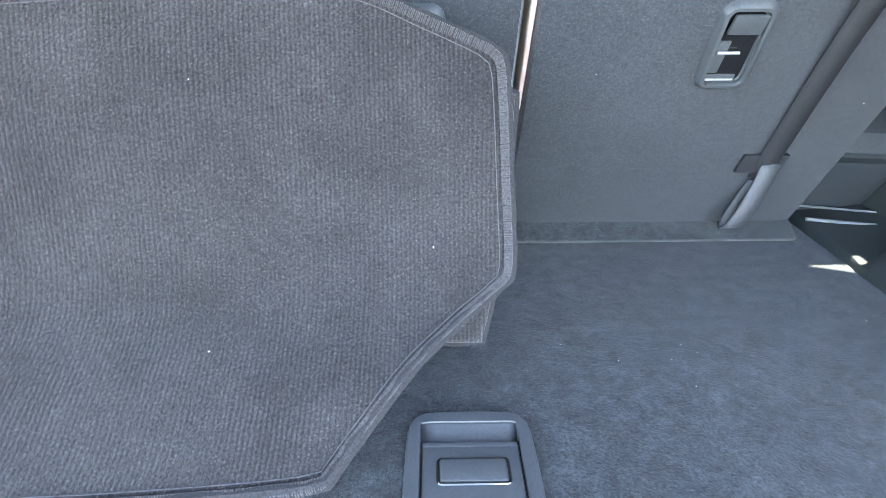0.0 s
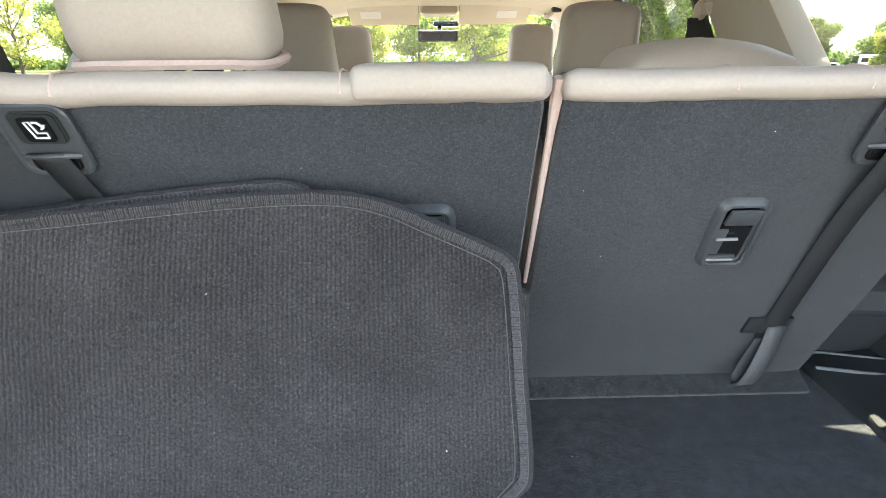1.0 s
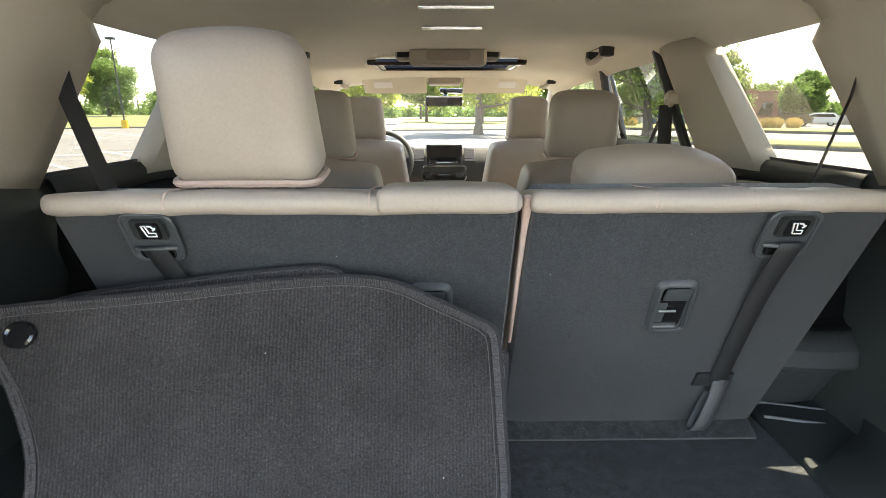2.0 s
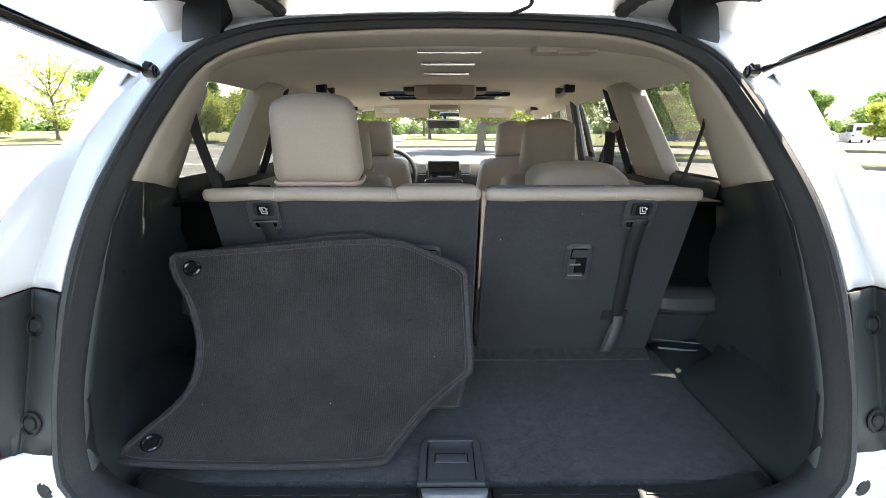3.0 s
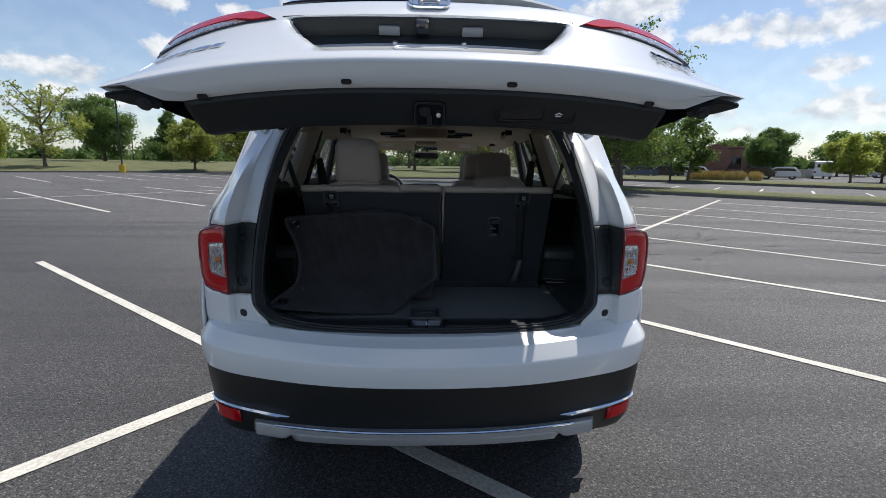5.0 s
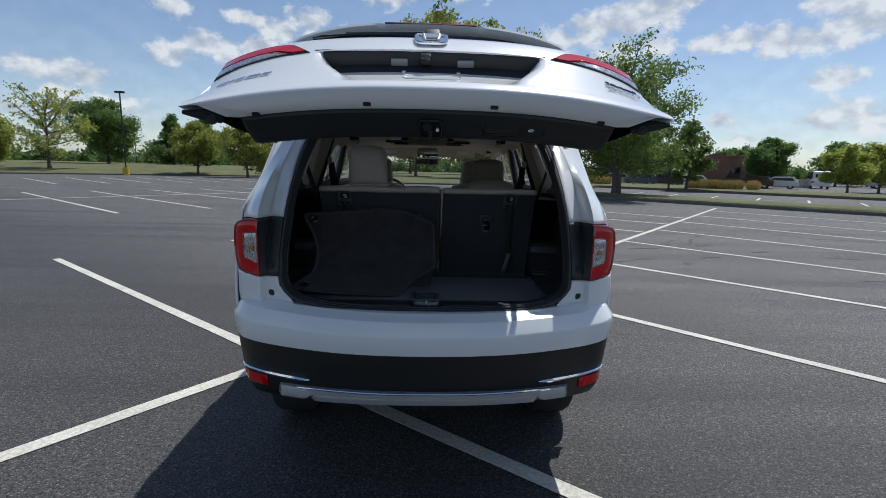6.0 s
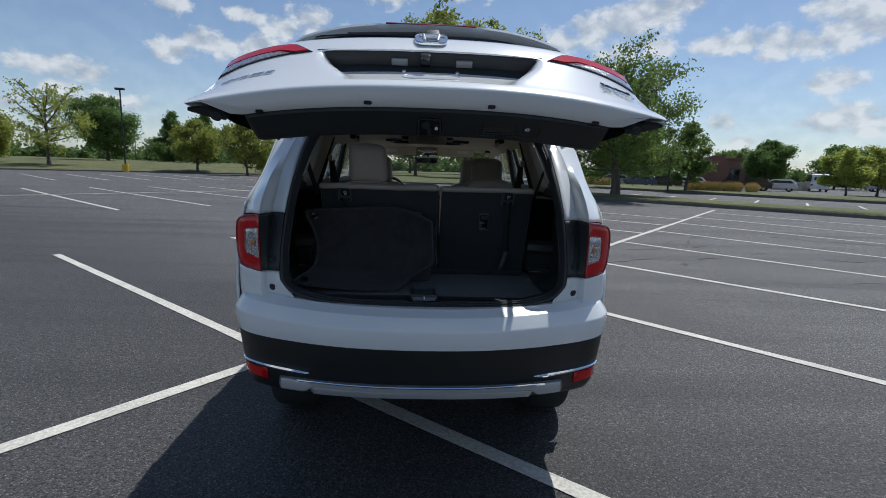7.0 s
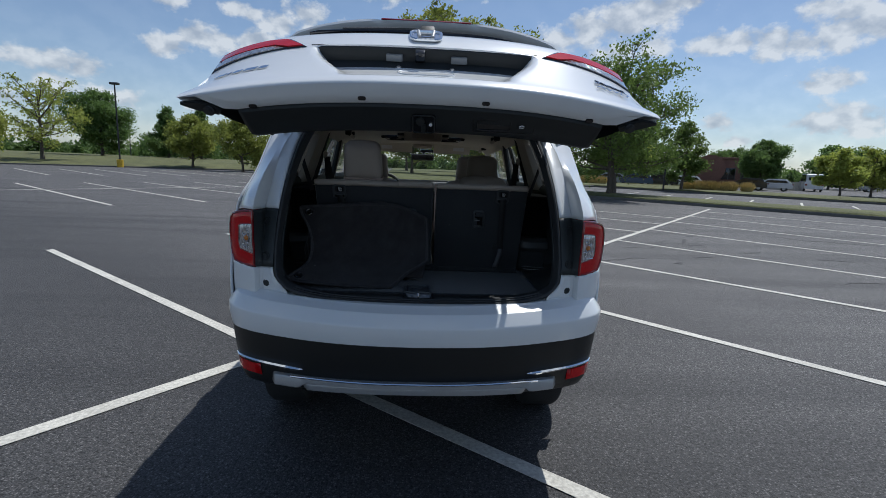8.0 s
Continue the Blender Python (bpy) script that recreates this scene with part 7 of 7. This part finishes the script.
floor_mat(MAT_OUT, front_mat, (-0.31, 0.5), "dark grey ribbed floor mat leaning face outwards on the seat back", ((-0.605, 0.90), (-0.61, 0.10)))
BACK = [(0.050, 1.298), (0.042, 1.20), (0.030, 1.10), (0.016, 1.034), (0.004, 1.026), (-0.10, 1.028), (-0.50, 1.04), (-0.58, 1.15), (-0.61, 1.345), (-0.595, 1.378), (-0.40, 1.404), (-0.256, 1.418), (-0.205, 1.416), (-0.165, 1.39), (-0.05, 1.335), (0.035, 1.305)]
floor_mat(BACK, back_mat, (-0.28, 1.22), "second dark grey floor mat tucked behind the first")
# folded third mat at the foot of the side lining
fold = thing("folded_mat", "dark folded floor mat wedged beside the seat", "floor mat", group="car mats leaning on the seat back")
rows = []
for k in range(3):
    pts = [(-0.60 - 0.012 * k, 0.80 + 0.02 * k, 1.0), (-0.645 - 0.012 * k, 0.76, 1.05), (-0.652 - 0.012 * k, 0.745, 1.12), (-0.63 - 0.01 * k, 0.76, 1.2), (-0.60, 0.78, 1.22)]
    line = smooth_line(pts, 14)
    vv, ff = grid([[p, p + Vector((0.03, 0.09, 0))] for p in line])
    poly("fold", vv, ff, M["mat_edge"], fold, thick=0.008)
# lint specks on the carpet and mat
rng = random.Random(12)
bm = bmesh.new()
for k in range(34):
    if k < 16:
        p = Vector((rng.uniform(0.06, 0.6), rng.uniform(0.34, 0.84), FLOOR + 0.003))
        n = Vector((0, 0, 1))
    elif k < 21:
        p = front_mat(rng.uniform(-0.55, 0.0), rng.uniform(0.25, 0.85), 0.008)
        n = Vector((0, -0.85, 0.53))
    else:
        z = rng.uniform(1.08, 1.49)
        p = Vector((rng.uniform(-0.5, 0.58), seat_y(z) - 0.003, z))
        n = Vector((0, -0.92, -0.39))
    a = n.orthogonal().normalized()
    a.rotate(Matrix.Rotation(rng.uniform(0, 6.28), 3, n))
    b = n.cross(a)
    l, w = rng.uniform(0.0004, 0.0011), rng.uniform(0.00022, 0.0004)
    bm.faces.new([bm.verts.new(p + a * i * l + b * j * w) for i, j in ((-1, -1), (1, -1), (1, 1), (-1, 1))])
lint = part("lint", bm, M["white_print"], None, smooth=False)
tagged(lint, "scattered white lint specks on the carpet", "lint", kind="stuff")

# ---- trees and planting ----
def leaf_cloud(name, centres, sizes, count, leaf, mat, parent, rng, label):
    """Many small folded leaves scattered in uneven clumps."""
    n = len(centres)
    w = np.array([s ** 2 for s in sizes])
    pick = rng.choice(n, count, p=w / w.sum())
    c = np.array(centres)[pick]
    r = np.array(sizes)[pick]
    d = rng.normal(size=(count, 3))
    d /= np.linalg.norm(d, axis=1)[:, None]
    rad = r * np.minimum(1.5, np.abs(rng.normal(0.72, 0.34, count)))
    p = c + d * rad[:, None] * np.array([1, 1, 0.72])
    a = rng.normal(size=(count, 3))
    a /= np.linalg.norm(a, axis=1)[:, None]
    up = np.cross(a, rng.normal(size=(count, 3)))
    up /= np.linalg.norm(up, axis=1)[:, None]
    size = leaf * rng.uniform(0.6, 1.3, count)
    nrm = np.cross(a, up)
    L, W = (a.T * size).T, (up.T * size * 0.42).T
    fold = (nrm.T * size * 0.12).T
    verts = np.stack([p - L * 0.6, p + W - fold, p + L * 0.6, p - W - fold], axis=1).reshape(-1, 3)
    me = bpy.data.meshes.new(name)
    me.vertices.add(len(verts))
    me.vertices.foreach_set("co", verts.ravel())
    idx = np.arange(count * 4).reshape(-1, 4)
    tri = np.concatenate([idx[:, [0, 1, 2]], idx[:, [0, 2, 3]]], axis=1).reshape(-1)
    me.loops.add(len(tri))
    me.loops.foreach_set("vertex_index", tri)
    me.polygons.add(count * 2)
    me.polygons.foreach_set("loop_start", np.arange(count * 2) * 3)
    me.update(calc_edges=True)
    return link_mesh(name, me, mat, parent, label, False)


def tree(x, y, height, width, mat, label, count=5000, leaf=0.35, seed=1, low=0.28, shape="round", group="", trunks=1, airy=0.0, z=0.0):
    rng = np.random.default_rng(seed)
    holder = thing("tree", label, "tree", (x, y, z), group)
    bms, tips, sizes = [], [], []
    r0 = height * 0.022
    for t in range(trunks):
        lean = Vector((rng.uniform(-0.06, 0.06) + (0.2 * (t - 0.75) if trunks > 1 else 0), rng.uniform(-0.05, 0.05), 0)) * height * 0.6
        top = Vector((0.12 * t * height * 0.1, 0, 0)) + lean * 0.8 + Vector((0, 0, height * 0.86))
        spine = smooth_line([(0.25 * t, 0, -0.1), Vector((0.28 * t, 0, height * 0.12)), top * 0.45 + Vector((rng.uniform(-.2, .2), rng.uniform(-.2, .2), 0)), top], 12)
        bms.append(tube(spine, [r0 * (1.5 if i == 0 else 1.0) * (1 - 0.85 * i / 11) + 0.012 for i in range(12)], 9))
        limbs = (13 if trunks == 1 else 9) + (8 if shape == "wild" else 0)
        for k in range(limbs):
            h = lerp(low * 0.85, 0.84 if shape != "round" else 0.68, (k + rng.uniform(0, 0.8)) / limbs)
            base = spine[min(11, int(h / 0.86 * 11))]
            a = k * 2.4 + rng.uniform(-0.4, 0.4)
            rel = (h - low) / (1 - low)
            if shape == "round":
                reach = width * 0.42 * math.sqrt(max(0.1, 1 - (2 * min(1, max(0, rel)) - 0.8) ** 2 * 0.7))
            elif shape == "cone":
                reach = width / 2 * (1.05 - 0.9 * max(0, rel))
            else:
                reach = width / 2 * lerp(1.0, 0.55, max(0, rel))
            reach *= rng.uniform(0.75, 1.08) if shape != "wild" else rng.uniform(0.6, 1.12)
            rise = rng.uniform(0.25, 0.65) if shape != "wild" else rng.uniform(0.15, 0.5) + 0.9 * max(0, rel)
            tip = base + Vector((math.cos(a) * reach, math.sin(a) * reach, reach * rise))
            mid = base.lerp(tip, 0.5) + Vector((0, 0, -0.06 * reach))
            line = smooth_line([base, mid, tip], 7)
            bms.append(tube(line, [r0 * 0.42 * (1 - 0.85 * i / 6) + 0.008 for i in range(7)], 6))
            for f in (0.55, 0.8, 1.0) if shape != "wild" else (0.3, 0.45, 0.6, 0.72, 0.84, 0.94, 1.06):
                p = base.lerp(tip, f)
                if shape == "wild" and f > 0.9:
                    tips.append(tuple(p))
                    sizes.append(reach * 0.1)
                for _ in range(2):
                    q = p + Vector((rng.normal() * 0.25, rng.normal() * 0.25, rng.normal() * 0.2 + 0.1)) * reach * 0.55
                    bms.append(tube([p, q], [r0 * 0.14 + 0.006, 0.006], 4))
                    tips.append(tuple(q))
                    sizes.append(reach * (rng.uniform(0.26, 0.46) if shape != "wild" else rng.uniform(0.10, 0.26)) * (1 - airy))
        tips.append(tuple(top))
        sizes.append(width * 0.16 * (1 - airy))
    if shape in ("round", "cone"):
        # twigs all over the crown fill it unevenly
        for _ in range(110):
            d = Vector(rng.normal(size=3)).normalized()
            hz = rng.uniform(0.15, 1.0) ** 0.8
            k = math.sqrt(max(0.03, 1 - (2 * hz - 0.85) ** 2 * 0.75)) if shape == "round" else 1.05 - hz
            rr = width / 2 * k * rng.uniform(0.45, 1.0)
            tips.append((d.x * rr, d.y * rr, height * (low + (1 - low) * hz) - 0.1))
            sizes.append(width * rng.uniform(0.05, 0.11))
    part("trunk", joined(*bms), M["bark"], holder, "grey-brown trunk and limbs")
    leaf_cloud("crown", tips, sizes, count, leaf, mat, holder, rng, "crown of small leaves")
    return holder


tree(12.2, 29.4, 7.7, 9.6, M["leaf"], "broad green tree with twin trunks on the grass island", 30000, 0.145, 3, 0.30, "wild", trunks=2)
tree(3.0, 37.0, 12.6, 9.8, M["leaf_lime"], "tall light green tree behind the car", 24000, 0.2, 8, 0.25, "wild")
tree(23.5, 41.5, 6.2, 4.0, M["leaf"], "small green tree on the grass strip", 12100, 0.15, 21, 0.2, "round")
tree(15.5, 62.0, 8.5, 8.0, M["leaf_dark"], "dark green tree behind shrubs", 13200, 0.27, 22)
W = "trees along the west lawn"
tree(-43.3, 56.4, 8.6, 8.2, M["leaf_lime"], "young thin yellow-green tree with a bare top", 5000, 0.20, 31, 0.25, "wild", W, airy=0.2, z=0.4)
tree(-51.5, 57.0, 7.0, 7.0, M["leaf_lime"], "leafy light green tree at the lawn's edge", 14300, 0.27, 32, 0.12, "round", W, z=0.4)
tree(-47.0, 73.0, 9.2, 8.4, M["leaf_dark"], "dense dark round tree on the lawn", 36000, 0.21, 33, 0.14, "round", W, z=0.9)
tree(-43.0, 84.0, 8.4, 6.6, M["leaf_dark"], "dark conical tree on the lawn", 22000, 0.23, 34, 0.08, "cone", W, z=0.8)
tree(-37.5, 84.0, 8.6, 6.6, M["leaf_dark"], "dark conical tree on the lawn", 22000, 0.23, 35, 0.08, "cone", W, z=0.8)
tree(-26.8, 57.0, 5.7, 5.6, M["leaf_lime"], "bright green young tree by the kerb", 13200, 0.20, 36, 0.16, "round", W, z=0.3)
tree(-20.0, 54.0, 6.0, 6.2, M["leaf_lime"], "bright green young tree by the kerb", 13200, 0.20, 37, 0.2, "round", W, z=0.0)
tree(-15.5, 62.0, 6.2, 6.0, M["leaf_dark"], "dark green tree beyond the kerb", 11000, 0.24, 38, 0.14, "round", W, z=0.2)
E_ = "trees along the east side"
tree(51.6, 71.0, 7.0, 6.4, M["leaf_dark"], "dark green tree before the brick building", 26000, 0.22, 41, 0.16, "round", E_)
tree(65.5, 74.5, 6.8, 7.0, M["leaf_dark"], "dark green tree in the distance", 11000, 0.29, 42, 0.14, "round", E_)
tree(74.0, 78.0, 6.4, 7.5, M["leaf_dark"], "dark green tree in the distance", 11000, 0.29, 43, 0.14, "round", E_)
tree(41.4, 44.8, 4.7, 4.2, M["leaf_lime"], "young yellow-green tree on the grass strip", 13200, 0.18, 44, 0.2, "spread", E_, airy=0.1)
tree(46.5, 46.8, 5.0, 4.4, M["leaf_lime"], "young yellow-green tree on the grass strip", 11000, 0.18, 45, 0.2, "spread", E_, airy=0.1)
tree(60.0, 93.0, 6.5, 8.0, M["leaf_dark"], "distant green tree behind the building", 8800, 0.31, 46, 0.14, "round", E_)
N_ = "trees ahead on the lawn"
for k, (x, y, h, w) in enumerate(((-7.5, 60, 9, 8), (-1.5, 70, 10, 9), (5.5, 62, 9.5, 8.5), (11, 72, 10, 9), (-12, 80, 9, 9), (17, 84, 10, 10), (-3, 92, 11, 11), (8, 96, 11, 11), (27, 66, 9, 8), (33, 80, 10, 10), (-20, 98, 10, 11), (42, 92, 9, 10))):
    tree(x, y, h, w, M["leaf" if k % 3 else "leaf_lime"], "green park tree on the lawn", 9000, 0.3, 60 + k, 0.24, "round", N_)


def far_woods():
    rng = np.random.default_rng(77)
    tips, sizes = [], []
    for a in np.arange(-68, 62, 0.55):
        d = rng.uniform(125, 165)
        h = rng.uniform(1.5, 4.5)
        for k in range(3):
            tips.append((d * math.sin(radians(a + rng.uniform(-.3, .3))), d * math.cos(radians(a)), h * (k + 0.4) / 3))
            sizes.append(rng.uniform(1.4, 2.4))
    ob = leaf_cloud("distant_woods", tips, sizes, 60000, 0.75, M["leaf_dark"], None, rng, "")
    return tagged(ob, "dark line of distant woods and hedges", "woods", kind="stuff")


far_woods()


def plume_clump(x, y, seed, h=1.0):
    rng = random.Random(seed)
    bms = []
    for k in range(420):
        a, r = rng.uniform(0, 6.28), 0.42 * math.sqrt(rng.random())
        lean = r / 0.42 + rng.uniform(-0.2, 0.3)
        p = Vector((math.cos(a) * r, math.sin(a) * r, 0))
        q = p + Vector((math.cos(a) * lean * 0.28, math.sin(a) * lean * 0.28, h * rng.uniform(0.7, 1.0) * (1 - 0.3 * lean * lean)))
        bms.append(tube([p, p.lerp(q, 0.6) + Vector((0, 0, 0.05)), q], [0.012, 0.02, 0.006], 3, cap=False))
    ob = part("ornamental_grass", joined(*bms), M["plume"], None)
    ob.location = (x, y, 0.2)
    return tagged(ob, "straw-coloured clump of ornamental grass", "ornamental grass", "grass clumps on the kerbed strip")


first = None
for k, (x, y) in enumerate(((17.6, 50.5), (18.4, 50.2), (19.2, 49.8), (25.4, 43.9), (26.1, 43.6), (26.7, 43.5), (27.4, 43.2), (28.3, 42.9), (29.0, 42.8), (30.2, 42.3))):
    if k == 0:
        first = plume_clump(x, y, 9)
    else:
        copy_thing(first, pose(x, y, 0.2, 0, 0, 40 * k))


# ---- lamp posts, parked cars, building ----
def lamp_post(x, y, h, label, yellow=True):
    holder = thing("street_lamp", label, "street lamp", (x, y, 0), "car park lamps")
    if yellow:
        part("concrete_base", cyl(0.32, 0.32, 0.85, 24, 0.03), M["yellow"], holder, "yellow painted concrete base")
    part("pole", tube([(0, 0, 0.1), (0, 0, h)], [0.085, 0.07], 10), M["post"], holder, "dark square pole")
    part("lamp_head", joined(box(-0.45, 0.45, -0.2, 0.2, h, h + 0.22, 0.04), box(-0.05, 0.05, -0.05, 0.05, h - 0.15, h + 0.05)), M["post"], holder, "dark box lamp head")
    return holder


lamp_post(-33.0, 53.5, 8.7, "tall dark lamp post on a yellow concrete base")
lamp_post(-54.6, 93.4, 9.2, "tall dark lamp post far off on the lawn", False)
lamp_post(21.8, 41.4, 3.0, "short dark lamp post on the grass strip", False)


def car_paint(name, c):
    return material(name, c, tuple(min(1, v * 1.15) for v in c), scale=40, rough=0.25, coat=1.0)


def parked_car(x, y, rz, colour, label, van=False):
    holder = thing("parked_car", label, "car", (x, y, 0), "cars parked beyond the grass")
    L, Wd = (5.4, 2.0) if van else (4.5, 1.8)
    H = 2.25 if van else 1.45
    lower = [(-L / 2, 0.35), (-L / 2, 0.75), (-L / 2 + 0.1, 0.95 if not van else 1.25), (L / 2 - 1.3, 0.98 if not van else 1.3), (L / 2 - 0.15, 0.82), (L / 2, 0.6), (L / 2, 0.35)]
    body = slab(lower, Wd, 0.06)
    moved(body, pose(0, -Wd / 2, 0))
    part("body", body, colour, holder, "painted body")
    top = [(-L / 2 + 0.15, 0.9), (-L / 2 + (0.12 if van else 0.55), H - 0.1), (-L / 2 + (0.3 if van else 0.8), H), (L / 2 - (1.6 if van else 2.0), H), (L / 2 - (1.4 if van else 1.85), H - 0.08), (L / 2 - 1.1, 0.9)]
    cab = slab(top, Wd - 0.24, 0.08)
    moved(cab, pose(0, -Wd / 2 + 0.12, 0))
    part("cabin", cab, colour, holder, "painted roof and pillars")
    win = [(-L / 2 + 0.45, 1.0), (-L / 2 + (0.45 if van else 0.75), H - 0.16), (L / 2 - (1.7 if van else 2.05), H - 0.16), (L / 2 - 1.35, 1.0)]
    part("side_glass", moved(slab(win, Wd - 0.2, 0.01), pose(0, -Wd / 2 + 0.1, 0)), M["gloss"], holder, "dark side windows")
    part("rear_window", moved(box(-0.62, 0.62, -0.02, 0.02, -0.22, 0.22, 0.02), pose(-L / 2 + (0.11 if van else 0.42), 0, 1.65 if van else 1.18, 0 if van else -35, 0, -90)), M["gloss"], holder, "dark rear window")
    for sx in (-1, 1):
        part("tail_light", moved(box(-0.03, 0.03, -0.12, 0.12, -0.1, 0.1, 0.02), pose(-L / 2 + 0.02, sx * (Wd / 2 - 0.16), 0.85)), M["dark_red_lens"], holder)
        for dx in (-L / 2 + 0.85, L / 2 - 0.85):
            w = new("wheel")
            w.parent, w.location = holder, (dx, sx * (Wd / 2 - 0.12), 0.33)
            part("tyre", moved(cyl(0.33, 0.33, 0.2, 28, 0.04), pose(0, 0.1, 0, 90)), M["tyre"], w)
            part("rim", moved(cyl(0.2, 0.2, 0.22, 20, 0.02), pose(0, 0.11, 0, 90)), M["alloy"], w)
    holder.rotation_euler.z = radians(rz)
    return holder


WHITE_CAR, GREY_CAR, BLACK_CAR, BLUE_CAR = car_paint("white_car", (0.7, 0.7, 0.7)), car_paint("silver_car", (0.3, 0.31, 0.33)), car_paint("black_car", (0.02, 0.02, 0.022)), car_paint("blue_car", (0.03, 0.06, 0.13))
parked_car(22.5, 57.0, 155, GREY_CAR, "silver saloon parked beyond the grass strip")
parked_car(25.2, 55.6, 150, BLUE_CAR, "dark blue saloon parked under the tree")
parked_car(27.6, 54.6, 150, BLACK_CAR, "black hatchback parked in a row")
parked_car(30.0, 53.6, 150, WHITE_CAR, "white saloon parked in a row")
parked_car(39.0, 55.6, 140, BLACK_CAR, "black estate car parked by the shrubs")
parked_car(42.4, 56.0, 140, WHITE_CAR, "white car parked by the shrubs")
parked_car(51.0, 60.5, 60, WHITE_CAR, "white van parked near the fence", True)
parked_car(66.0, 66.0, 150, GREY_CAR, "grey saloon parked far off")


def building():
    holder = thing("brick_building", "low red-brown brick building with a flat roof and dark openings", "building", (60, 96, 0))
    part("wall", box(-3.2, 6.6, -9, 9, 0, 4.6, 0.05), M["brick"], holder, "red-brown brick wall")
    part("roof_edge", joined(box(-3.4, 6.8, -9.2, 9.2, 4.6, 4.95, 0.05), moved(cyl(2.6, 2.6, 0.4, 40), pose(-1.2, -9.05, 2.75, 90))), M["brick"], holder, "brick parapet with an arched gable")
    for x in (-1.4, 1.9, 5.0):
        w = part("window", box(x - 1.1, x + 1.1, -9.08, -8.9, 0.9, 3.0, 0.03), M["gloss"], holder, "dark window")
        part("frame", joined(*[box(x + o - 0.04, x + o + 0.04, -9.14, -9.0, 0.9, 3.0) for o in (-1.1, 0, 1.1)]), M["kerb"], w)
    holder.rotation_euler.z = radians(-32)
    return holder


building()
fence = thing("fence", "pale board fence beside the parked van", "fence", (48.5, 61.5, 0))
for k in range(12):
    part("board", box(-2.2 + k * 0.36, -1.86 + k * 0.36, -0.03, 0.03, 0, 1.15, 0.01), M["trim_beige"], fence)
fence.rotation_euler.z = radians(-35)
